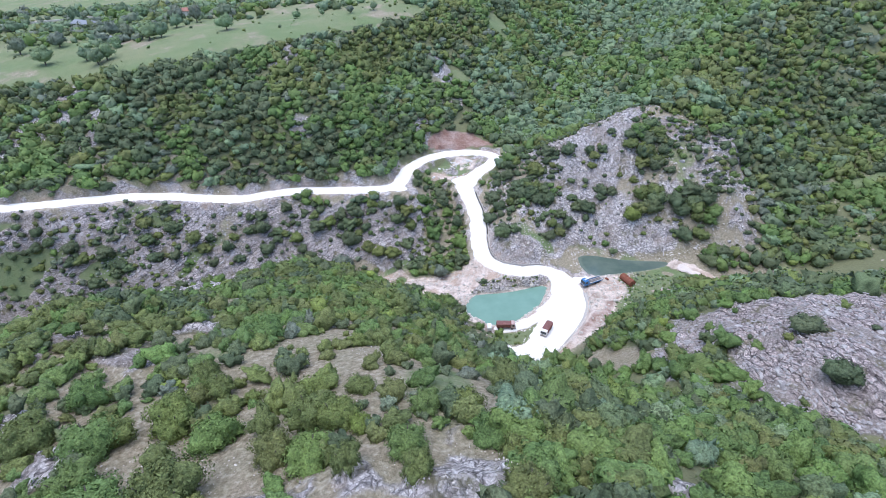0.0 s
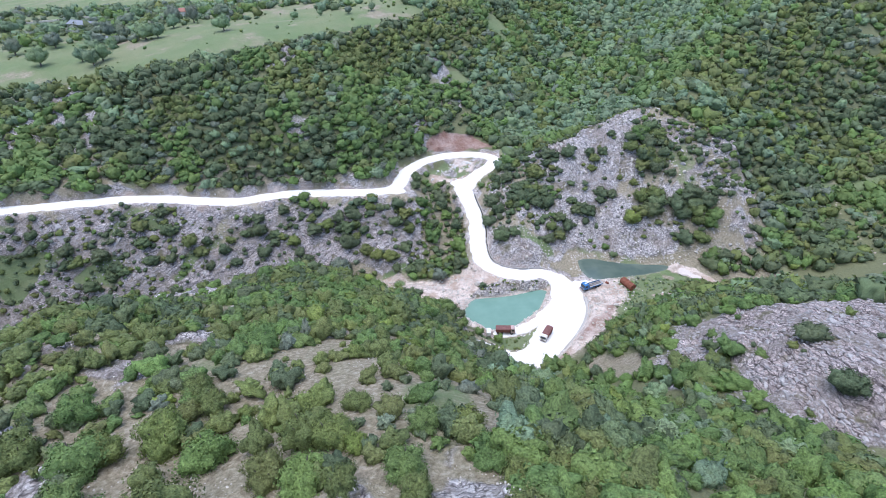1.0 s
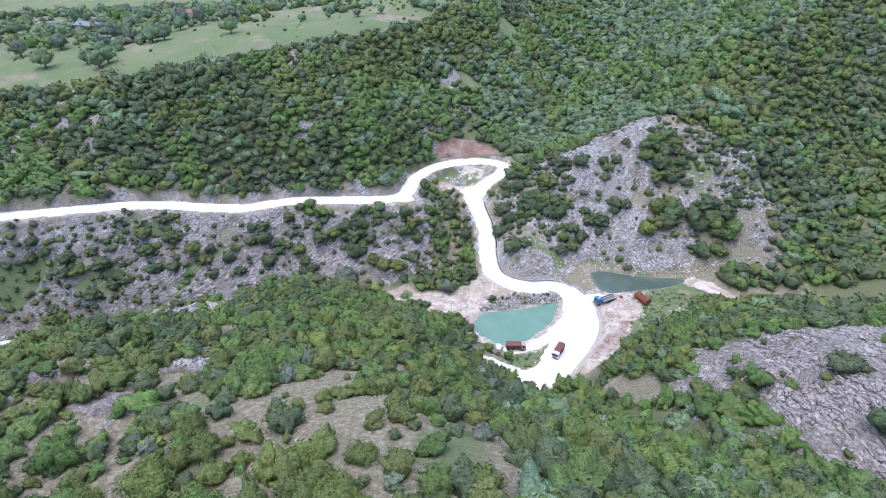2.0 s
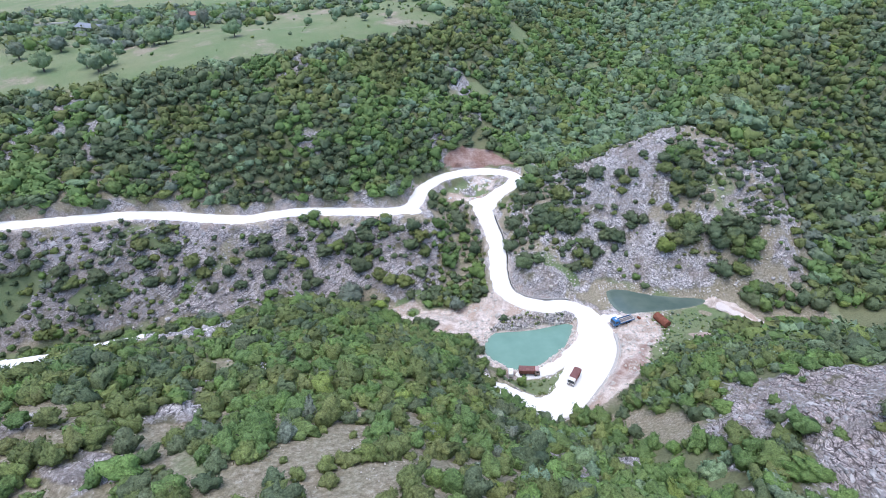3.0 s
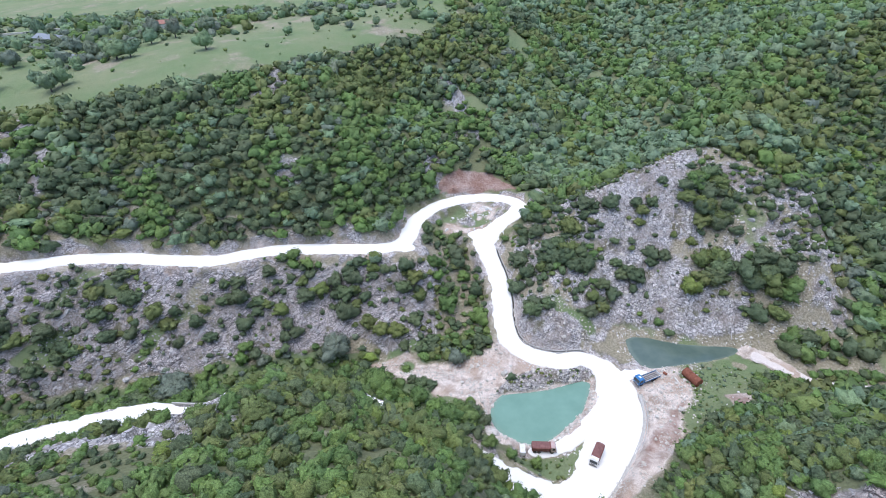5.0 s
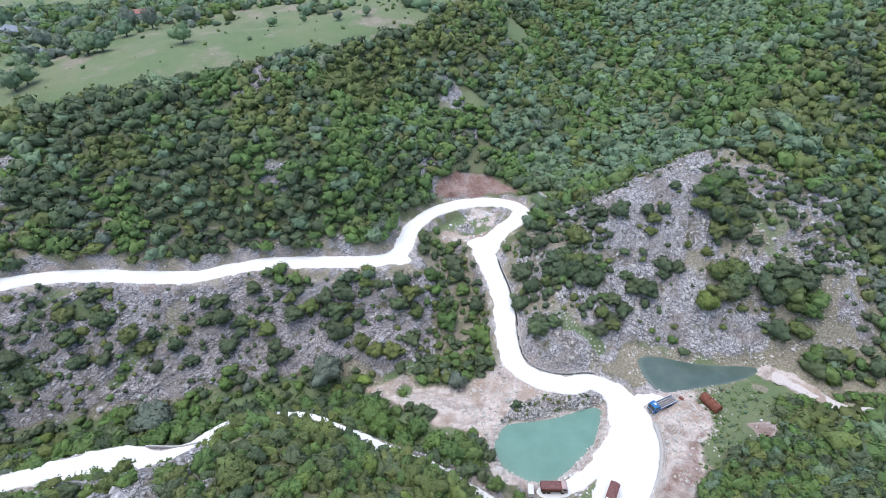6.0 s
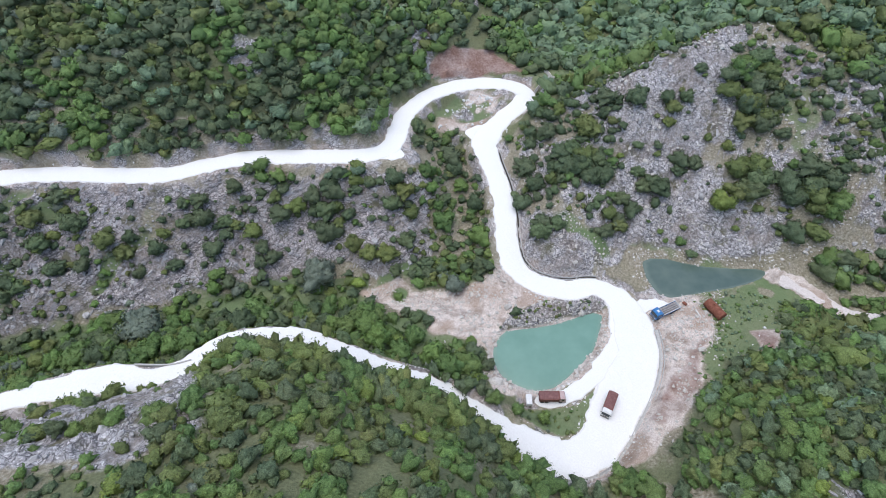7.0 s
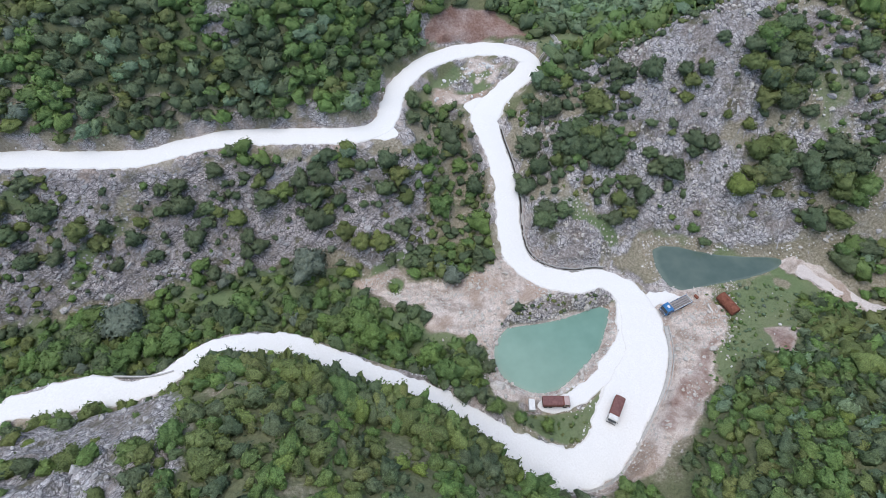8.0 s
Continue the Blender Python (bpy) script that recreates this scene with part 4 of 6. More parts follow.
def crown_shape(seed, lobes, leaves, leaf, sub, tall=1.0, spread=0.1, core=0.88):
    """A crown of radius about 1 that stands on z = 0: a dome of many merged boughs under a coat of small leaf sprays.
    Gives points, triangles and the way each point faces."""
    rng = np.random.default_rng(seed)
    mid = np.array([0, 0, 0.5 * tall])
    mids, sizes = [np.array([rng.uniform(-0.1, 0.1), rng.uniform(-0.1, 0.1), -0.05])], [rng.uniform(0.46, 0.58)]
    for k in range(lobes):
        up = rng.uniform(-0.35, 0.95)
        a, flat = 2.39996 * k + rng.uniform(-0.5, 0.5), math.sqrt(1 - up * up)
        r = rng.uniform(0.35, 0.86)
        mids.append(np.array([r * flat * math.cos(a), r * flat * math.sin(a), 0.8 * r * up * tall]))
        sizes.append(rng.uniform(0.15, 0.33))
    mids, sizes = np.array(mids), np.array(sizes)

    def reach(d):
        along_d = d @ mids.T
        under = sizes[None] ** 2 - (mids ** 2).sum(1)[None] + along_d ** 2
        far = np.where(under > 0, along_d + np.sqrt(np.maximum(under, 0)), 0)
        return far.max(1), far.argmax(1)

    def facing(at, which):
        """Half the way the bough faces, half the way the whole crown faces."""
        bough = at - mids[which]
        bough /= np.linalg.norm(bough, axis=1)[:, None]
        whole = at + np.array([0, 0, 0.12])
        whole /= np.linalg.norm(whole, axis=1)[:, None]
        return bough + 0.6 * whole

    v, f = ICO[sub]
    far, which = reach(v)
    at = v * (far * (core + 0.2 * (rng.random(len(v)) - 0.5)))[:, None]
    face_v = facing(at, which)
    body = mid + at
    body[:, 2] = np.maximum(body[:, 2], 0.02)
    f = f[(body[f, 2] > 0.1).any(1)]
    out = rng.normal(size=(leaves, 3))
    out[:, 2] = np.maximum(out[:, 2] + 0.35, -0.45)
    out /= np.linalg.norm(out, axis=1)[:, None]
    far, which = reach(out)
    at = out * (far * rng.uniform(1 - 1.5 * spread, 1 + spread, leaves))[:, None]
    face_l = facing(at, which) + 0.28 * rng.normal(size=(leaves, 3))
    lean = face_l / np.linalg.norm(face_l, axis=1)[:, None] + 0.45 * rng.normal(size=(leaves, 3))
    lean /= np.linalg.norm(lean, axis=1)[:, None]
    at = at + mid
    at[:, 2] = np.maximum(at[:, 2], 0.05)
    u = np.cross(lean, rng.normal(size=(leaves, 3)))
    u /= np.linalg.norm(u, axis=1)[:, None]
    w = np.cross(lean, u)
    s = leaf * rng.uniform(0.6, 1.35, leaves)[:, None]
    tips = np.stack([at - u * s, at + u * s * 0.9 - w * s * 0.5, at + w * s * 1.1 + lean * s * 0.3], 1).reshape(-1, 3)
    ways = np.vstack([face_v, np.repeat(face_l, 3, 0)])
    return np.vstack([body, tips]), np.vstack([f, len(body) + np.arange(3 * leaves).reshape(-1, 3)]), ways / np.linalg.norm(ways, axis=1)[:, None]


def face_outward(me, ways):
    """Leaves are lit as the crown they belong to faces."""
    me.normals_split_custom_set_from_vertices(ways)


FINE_CROWNS = [crown_shape(100 + k, 22, 900, 0.07, 2, spread=0.1, core=0.92) for k in range(4)]
CLOSE_CROWNS = [crown_shape(120 + k, 30, 3200, 0.042, 2, spread=0.11, core=0.9) for k in range(4)]
NEAR_CROWNS = [crown_shape(150 + k, 18, 290, 0.07, 2, spread=0.1, core=0.93) for k in range(8)]
MID_CROWNS = [crown_shape(200 + k, 12, 96, 0.13, 1, spread=0.11, core=0.93) for k in range(8)]
FAR_CROWNS = [crown_shape(300 + k, 10, 38, 0.17, 1, spread=0.12, core=0.95) for k in range(8)]


def thicket(name, label, category, x, y, r, kind, shapes, seed, sink=0.1):
    """Many bushes in one mesh."""
    rng = np.random.default_rng(seed)
    z, r = ground_height(x, y), 1.16 * r
    verts, faces, ways, tones, mats, base = [], [], [], [], [], 0
    pick, turn = rng.integers(0, len(shapes), len(x)), rng.uniform(0, 6.283, len(x))
    high, tone = rng.uniform(0.7, 1.15, len(x)), rng.random(len(x))
    squash, slant = rng.uniform(0.8, 1.3, len(x)), rng.uniform(-0.3, 0.3, (len(x), 2))
    for i in range(len(x)):
        v, f, n = shapes[pick[i]]
        c, s = math.cos(turn[i]) * r[i], math.sin(turn[i]) * r[i]
        ways.append(np.stack([(c * n[:, 0] - s * n[:, 1]) / r[i], (s * n[:, 0] + c * n[:, 1]) / r[i], n[:, 2]], 1))
        long, lean_x, lean_y = squash[i], slant[i, 0] * r[i], slant[i, 1] * r[i]
        verts.append(np.stack([x[i] + c * v[:, 0] * long - s * v[:, 1] / long + lean_x * v[:, 2], y[i] + s * v[:, 0] * long + c * v[:, 1] / long + lean_y * v[:, 2], z[i] - sink * r[i] + v[:, 2] * r[i] * high[i]], 1))
        faces.append(f + base)
        tones.append(np.full(len(v), tone[i]))
        mats.append(np.full(len(f), kind[i], np.int32))
        base += len(v)
    me = mesh_from(name, np.vstack(verts), np.vstack(faces))
    set_point_values(me, "tone", np.concatenate(tones))
    for m in LEAVES:
        me.materials.append(m)
    me.polygons.foreach_set("material_index", np.concatenate(mats))
    face_outward(me, np.vstack(ways))
    return tagged(new(name, me), label, category, kind="stuff")


def scatter(x0, x1, y0, y1, step, seed):
    """Jittered places over a rectangle."""
    rng = np.random.default_rng(seed)
    gx, gy = np.meshgrid(np.arange(x0, x1, step), np.arange(y0, y1, step))
    gx = gx + (np.arange(gx.shape[0]) % 2)[:, None] * step / 2
    n = gx.size
    return gx.ravel() + rng.uniform(-0.45, 0.45, n) * step, gy.ravel() + rng.uniform(-0.45, 0.45, n) * step, rng.random(n), rng


def open_ground(x, y):
    """1 where bushes may stand: off roads, water, dug earth and the field."""
    gap, _ = to_road(x, y)
    free = (gap > 0.9 + 2.2 * ((x > 28) & (y > 205))) & (np.minimum(inside(POND, x, y), inside(POOL, x, y)) > 0.8)
    weeds = np.minimum(inside(POND_BANK, x, y), inside(MEDIAN, x, y)) < 0
    free &= np.hypot((x - 43) / 9, (y - 233) / 5) > 1
    for area in (DIG, YARD, CUT_BANK, RED_CUT, LOOP, RED_PATCH, POOL_BANK):
        free &= (inside(area, x, y) > 0.8) | weeds
    i = np.flatnonzero((x > 90) & (x < 200) & (y > 130) & (y < 210))
    if len(i):
        free[i] &= np.hypot(x[i, None] - RIVER_TRACK[None, :, 0], y[i, None] - RIVER_TRACK[None, :, 1]).min(1) > 3.4 - 1.6 * smooth(118, 140, x[i])
    return free


def kinds(rng, n, weights):
    if isinstance(weights, np.ndarray):
        share = np.cumsum(weights / weights.sum(1)[:, None], 1)
        return (rng.random(n)[:, None] > share).sum(1).clip(0, 5)
    weights = tuple(weights) + (0,) * (6 - len(weights))
    return rng.choice(6, n, p=np.array(weights) / sum(weights))


def plant(name, label, category, box, step, density, size, weights, shapes, seed, spread_size=0.35):
    x, y, chance, rng = scatter(*box, step, seed)
    keep = open_ground(x, y) & (chance < density(x, y))
    x, y = x[keep], y[keep]
    r = (size(x, y) if callable(size) else size) * (1 + spread_size * rng.uniform(-1, 1, len(x))) * (1 + 0.2 * fbm(x, y, 25, 2, seed))
    # kinds grow in patches
    if callable(weights):
        return thicket(name, label, category, x, y, r, kinds(rng, len(x), weights(x, y)), shapes, seed + 1)
    local = np.array([list(weights) + [0] * (6 - len(weights))]) * np.ones((len(x), 1))
    for k in range(6):
        local[:, k] *= np.exp(3.2 * fbm(x, y, 9, 2, seed + 30 + k))
    kind = kinds(rng, len(x), local)
    return thicket(name, label, category, x, y, r, kind, shapes, seed + 1)


def keep_out(areas):
    def density(x, y):
        out = np.ones(len(x))
        for a in areas:
            out *= 1 - soft(a, x, y, 2.5)
        return out
    return density


SLOPE_GULLY = along([(19, 249, 0), (17.8, 268, 0), (13, 293, 0), (26, 313, 0), (20, 330, 0)], 2.0)


def off_gully(x, y):
    """Distance from the stony gully that runs down to the red bank."""
    return np.hypot(x[:, None] - SLOPE_GULLY[None, :, 0], y[:, None] - SLOPE_GULLY[None, :, 1]).min(1)


def clearings(x, y):
    """0 on the small grass clearings of the back valley, 1 elsewhere."""
    out = np.ones(len(x))
    for cx, cy, rx, ry in CLEARINGS:
        out *= smooth(0.6, 1.1, np.hypot((x - cx) / rx, (y - cy) / ry))
    return out


def slope_density(x, y):
    gaps = smooth(0.33, 0.5, fbm(x, y, 22, 3, 21))
    belt = 1 - soft(FIELD, x, y, 3)
    gap, _ = to_road(x, y)
    return belt * (0.99 - 0.45 * gaps) * (y > 188 + 0.42 * np.minimum(0, x + 118)) * smooth(1.0, 3.4, gap) * (1 - soft(CLIFF_ROCK, x, y, 1)) * ((x < -14) | (y > 225)) * keep_out([RED_CUT])(x, y) * (0.3 + 0.7 * smooth(2, 5, off_gully(x, y))) * clearings(x, y)


CREST_X, CREST_Y = [45, 54, 64, 78, 92, 106, 128, 147, 174, 217, 300], [210, 212, 215, 217, 221.5, 226, 244, 258, 286, 310, 360]


def beyond_crest(x, y):
    return y > np.interp(x, CREST_X, CREST_Y) + 3.5


def near_slope(x, y):
    return (x > -135) & (y < 222 + 0.36 * np.maximum(x + 60, 0))


def species(x, y, low, high, up):
    """Blends two mixtures of kinds, in patches."""
    share = np.clip(up + 0.6 * fbm(x, y, 26, 2, 417), 0, 1)[:, None]
    local = np.array(low)[None] * (1 - share) + np.array(high)[None] * share
    green = smooth(0.1, 0.4, fbm(x, y, 15, 2, 419))
    local[:, BRIGHT] *= 0.6 + 2.2 * green
    # neighbours are mostly of one kind
    for k in range(6):
        local[:, k] *= np.exp(4.5 * fbm(x, y, 16, 2, 430 + k))
    return local


def slope_species(x, y):
    return species(x, y, (5, 5, 1.0, 0, 0.08, 1.2), (5, 1.4, 3.4, 0, 0.2, 0.4), smooth(36, 56, plain_land(x, y)))


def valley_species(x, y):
    # The right flank is mostly the leaf kind whose colour holds the haze.
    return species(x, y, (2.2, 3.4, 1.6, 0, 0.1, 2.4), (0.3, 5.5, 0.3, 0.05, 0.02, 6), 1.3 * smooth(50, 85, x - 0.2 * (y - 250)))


def hill_species(x, y):
    return species(x, y, (4.5, 2.2, 2.6, 0.05, 0.3, 0.8), (3.4, 1.0, 4, 0.08, 0.2, 0.4), smooth(36, 56, plain_land(x, y)))


plant("woodland", "dense dark green oak scrub covering the far slope", "woodland", (-260, 66, 150, 345), 2.6, lambda x, y: slope_density(x, y) * ~near_slope(x, y), 2.6, slope_species, FAR_CROWNS, 400, 0.5)
plant("woodland", "dense green oak scrub above the haul road", "woodland", (-135, 66, 188, 276), 2.5, lambda x, y: slope_density(x, y) * near_slope(x, y), 2.45, slope_species, MID_CROWNS, 405, 0.5)
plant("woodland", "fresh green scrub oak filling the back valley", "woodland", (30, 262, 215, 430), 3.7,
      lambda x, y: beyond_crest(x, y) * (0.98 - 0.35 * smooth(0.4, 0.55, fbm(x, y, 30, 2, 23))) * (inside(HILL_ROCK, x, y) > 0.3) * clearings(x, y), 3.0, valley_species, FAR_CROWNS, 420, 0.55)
plant("woodland", "mixed green oak scrub on the eastern hillside", "woodland", (92, 250, 60, 330), 3.3,
      lambda x, y: 0.96 * ~beyond_crest(x, y) * (1 - soft(HILL_ROCK, x, y, 3)) * (1 - soft(SPUR_ROCK, x, y, 3)) * ((y > 150 + 12 * (x < 112)) | (y < 134 + 0.02 * x)) * (1 - ((x > 186) & (np.abs(y - 205.5) < 2.6))), 2.75, hill_species, FAR_CROWNS, 440, 0.5)
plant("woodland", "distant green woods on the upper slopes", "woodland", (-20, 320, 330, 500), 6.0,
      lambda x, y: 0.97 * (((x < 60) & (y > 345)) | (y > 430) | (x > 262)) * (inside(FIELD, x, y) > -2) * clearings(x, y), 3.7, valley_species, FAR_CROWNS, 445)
plant("woodland", "distant green woods beyond the eastern valley", "woodland", (250, 330, 100, 330), 5.8, lambda x, y: 0.95 + 0 * x, 3.8, hill_species, FAR_CROWNS, 450)
plant("scrub", "scattered low green bushes among grey limestone", "scrub", (24, 140, 156, 226), 2.6,
      lambda x, y: (1 - soft(KNOB, x, y, 1.5)) * (0.10 + 0.55 * smooth(66, 54, x) * (1 - soft(HILL_CORE, x, y, 2)) * (y > 172) + 0.35 * (1 - soft(HILL_CORE, x, y, 4)) * smooth(0.05, 0.4, fbm(x, y, 14, 2, 33)) + 0.8 * smooth(90, 102, x) * (y > 192) + 0.7 * smooth(110, 122, x) * (y > 176)) * soft(HILL_ROCK, x, y, 4), 1.35, (6, 1.2, 1.8, 0.05, 0), MID_CROWNS, 460, 0.55)
plant("scrub", "low olive green bushes along the hill crest", "scrub", (43, 130, 204, 250), 1.9,
      lambda x, y: 0.95 * (np.abs(y - np.interp(x, CREST_X, CREST_Y) - 3.2) < 3.4), 1.05, (2.5, 3, 4, 0.1, 0), MID_CROWNS, 470, 0.4)
plant("scrub", "scattered dark bushes on the rocky cliff", "scrub", (-200, 4, 150, 194), 2.6,
      lambda x, y: (0.34 + 0.4 * smooth(-85, -120, x) + 0.5 * smooth(0.0, 0.4, fbm(x, y, 15, 2, 35))) * soft(CLIFF_ROCK, x, y, 4), 1.25, (6, 1, 1.6, 0, 0.4), MID_CROWNS, 480, 0.5)
plant("scrub", "dense green bushes along the river banks", "scrub", (-200, 24, 124, 172), 2.7,
      lambda x, y: (1 - soft(CLIFF_ROCK, x, y, 3)) * (inside(POND, x, y) > 2.5) * (0.45 + 0.35 * smooth(-30, -60, x) + 0.55 * smooth(-0.15, 0.3, fbm(x, y, 14, 2, 37))) * (y > 126) * (1 - 0.8 * (np.abs(y - 158) < 4) * (x > -62) * (x < -40)), 1.75, (3, 5, 1.5, 0.3, 0.4), MID_CROWNS, 500, 0.45)
plant("scrub", "green bushes in the gully below the road bend", "scrub", (-6, 20, 158, 226), 2.3,
      lambda x, y: 0.8 * (x > -3 + 0.05 * (y - 160)) * (np.abs(x - 7.5) > 0.9), 1.5, (3, 4, 2, 0.2, 0), MID_CROWNS, 520, 0.4)


def near_density(x, y):
    out = 0.38 + 0.56 * smooth(26, 52, y) + 0.3 * smooth(0.0, 0.4, fbm(x, y, 12, 2, 39))
    for bx, by, br in BARE:
        out *= smooth(0.4, 0.9, np.hypot(x - bx, y - by) / br)
    out *= 1 - 0.88 * soft(SCREE, x, y, 2)
    return out * (x < 14) * (y < 136)


plant("scrub", "olive and green bushes on the near hilltop", "scrub", (-75, 16, 0, 58), 2.3, near_density, 1.4, (2.2, 3.0, 5.2, 0.1, 0.2), NEAR_CROWNS, 540, 0.55)
plant("scrub", "olive and green bushes covering the near hill", "scrub", (-125, 16, 58, 134), 2.45, near_density, lambda x, y: 1.7 - 0.75 * smooth(-44, -52, x) * smooth(-72, -64, x) * smooth(72, 80, y), (2.6, 4.6, 3.8, 0.12, 0.1), MID_CROWNS, 545, 0.5)
plant("scrub", "olive and green bushes on the western flank", "scrub", (-125, -75, 20, 58), 2.8, near_density, 1.7, (3.4, 2.8, 4.0, 0.25, 0), MID_CROWNS, 550, 0.5)
plant("scrub", "bright green trees crowding the side gully", "scrub", (12, 70, 4, 104), 2.6,
      lambda x, y: 0.78 * (1 - 0.97 * soft(SPUR_ROCK, x, y, 1.5)) * (1 - 0.85 * soft(SPUR_SOIL, x, y, 2)) * (y < 112 - 0.25 * x) * (1 - 0.5 * smooth(0.2, 0.45, fbm(x, y, 10, 2, 43))), 2.1, (1.4, 7, 1.6, 0.05, 0.03, 0.5), NEAR_CROWNS, 560, 0.5)
plant("scrub", "dense green scrub on the spur above the yard", "scrub", (50, 132, 78, 146), 2.1,
      lambda x, y: 0.96 * (1 - 0.96 * soft(SPUR_ROCK, x, y, 2)) * (1 - 0.85 * soft(SPUR_SOIL, x, y, 2)) * (y > 84), 1.8, (2.2, 7, 1.8, 0.08, 0, 0.6), MID_CROWNS, 580, 0.35)
plant("scrub", "sparse bushes rooted in the bare spur rock", "scrub", (56, 150, 36, 112), 3.2,
      lambda x, y: 0.09 * soft(SPUR_ROCK, x, y, 3), 1.0, (5, 1, 2, 0, 0), MID_CROWNS, 600, 0.5)
plant("scrub", "scattered bushes on the hill behind", "scrub", (-110, 120, -70, 3), 6.0, lambda x, y: 0.55 + 0.5 * fbm(x, y, 14, 2, 59), 2.0, (3, 3, 4, 0.2, 0), FAR_CROWNS, 610, 0.5)
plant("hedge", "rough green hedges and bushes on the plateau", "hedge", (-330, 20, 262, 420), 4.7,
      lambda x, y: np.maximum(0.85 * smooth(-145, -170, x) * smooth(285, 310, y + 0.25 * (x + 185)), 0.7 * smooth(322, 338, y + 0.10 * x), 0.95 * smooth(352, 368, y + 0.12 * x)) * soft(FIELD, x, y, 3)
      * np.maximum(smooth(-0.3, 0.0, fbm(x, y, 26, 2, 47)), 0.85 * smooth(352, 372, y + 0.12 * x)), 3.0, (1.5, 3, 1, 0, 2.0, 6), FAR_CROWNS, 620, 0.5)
plant("hedge", "scattered low weeds and small bushes on the meadow", "hedge", (-230, 10, 246, 360), 5.0,
      lambda x, y: 0.10 * soft(FIELD, x, y, 1) + 0.35 * soft(FIELD, x, y, 2) * smooth(-60, -20, x) * smooth(300, 330, y), 0.75, (4, 2, 3, 0, 0), FAR_CROWNS, 640, 0.6)


# bushes that lean over the lower road from its uphill verge
verge_rng = np.random.default_rng(660)
VERGE = along([p for p in UPPER_ROAD if -53 < p[0] < 16 and p[1] < 134], 1.5)
verge_way = np.gradient(VERGE[:, :2], axis=0)
verge_way /= np.linalg.norm(verge_way, axis=1)[:, None]
for row, (near, far, small, large) in enumerate(((1.8, 2.8, 1.3, 1.9), (3.8, 5.6, 2.4, 3.1), (6.5, 9.5, 2.7, 3.5))):
    off = half_width(VERGE[:, 0], VERGE[:, 1]) + verge_rng.uniform(near, far, len(VERGE))
    thicket("scrub", "tall green bushes overhanging the lower road", "scrub", VERGE[:, 0] - verge_way[:, 1] * off, VERGE[:, 1] + verge_way[:, 0] * off,
            verge_rng.uniform(small, large, len(VERGE)), kinds(verge_rng, len(VERGE), (3, 3, 3, 0, 0)), NEAR_CROWNS, 661 + row)
plant("scrub", "low green weeds round the pond and road strip", "scrub", (10, 50, 110, 153), 1.5,
      lambda x, y: 0.55 * np.maximum(soft(POND_BANK, x, y, 1), soft(MEDIAN, x, y, 0.6)), 0.55, (3, 3, 3, 0, 1), FAR_CROWNS, 670, 0.5)
x, y, chance, weed_rng = scatter(64, 100, 122, 152, 1.3, 675)
keep = (inside(POOL_BANK, x, y) < 1) & (chance < 0.5) & (inside(POOL, x, y) > 0.5) & (inside(RED_PATCH, x, y) > 0.5)
thicket("scrub", "low grass tufts and weeds beside the pool", "scrub", x[keep], y[keep], weed_rng.uniform(0.25, 0.75, keep.sum()), kinds(weed_rng, keep.sum(), (1, 4, 2, 0, 1, 3)), FAR_CROWNS, 676)


# ---- bushes and trees that stand apart, each a thing of its own ----
def crown_mesh(shape, mat, name):
    me = mesh_from(name, shape[0], shape[1])
    me.materials.append(mat)
    face_outward(me, shape[2])
    return me


def trunk_mesh(seed):
    """A tapered stem that forks into four limbs, for a crown of radius 1."""
    rng = random.Random(seed)
    bm = bmesh.new()

    def limb(points, radii):
        last = None
        for p, r in zip(points, radii):
            ring = [bm.verts.new(Vector(p) + Vector((r * math.cos(a * 1.0472), r * math.sin(a * 1.0472), 0))) for a in range(6)]
            if last:
                for a in range(6):
                    bm.faces.new((last[a], last[(a + 1) % 6], ring[(a + 1) % 6], ring[a]))
            last = ring
        bm.faces.new(last)

    limb([(0, 0, -0.35), (0.02, 0.01, 0.15), (0.0, 0.03, 0.45)], [0.10, 0.075, 0.055])
    for k in range(4):
        a = 1.57 * k + rng.uniform(-0.4, 0.4)
        limb([(0, 0.02, 0.3), (0.25 * math.cos(a), 0.25 * math.sin(a), 0.62), (0.45 * math.cos(a), 0.45 * math.sin(a), rng.uniform(0.8, 1.05))], [0.05, 0.032, 0.014])
    me = bpy.data.meshes.new("trunk")
    bm.to_mesh(me)
    bm.free()
    me.materials.append(BARK)
    return me


TRUNK = trunk_mesh(5)
LEAF_WORDS = {OAK: "dark green oak", BRIGHT: "fresh bright green", OLIVE: "olive-brown kermes oak", LIME: "lime-green young", GREY: "grey-green willow", HAZY_SPRING: "pale spring-green"}
MODELS = {}


def model(kind, variant, word, lift, shapes):
    """The first shrub or tree of a sort, kept to be copied."""
    key = (kind, variant, word, lift, len(shapes[0][0]))
    if key not in MODELS:
        top = new(word)
        crown = new("crown", crown_mesh(shapes[variant], LEAVES[kind], "crown"))
        trunk = new("trunk", TRUNK)
        crown.parent = trunk.parent = top
        crown.location.z = lift
        trunk.scale = (1, 1, 1 + lift)
        MODELS[key] = [top, False]
    return MODELS[key]


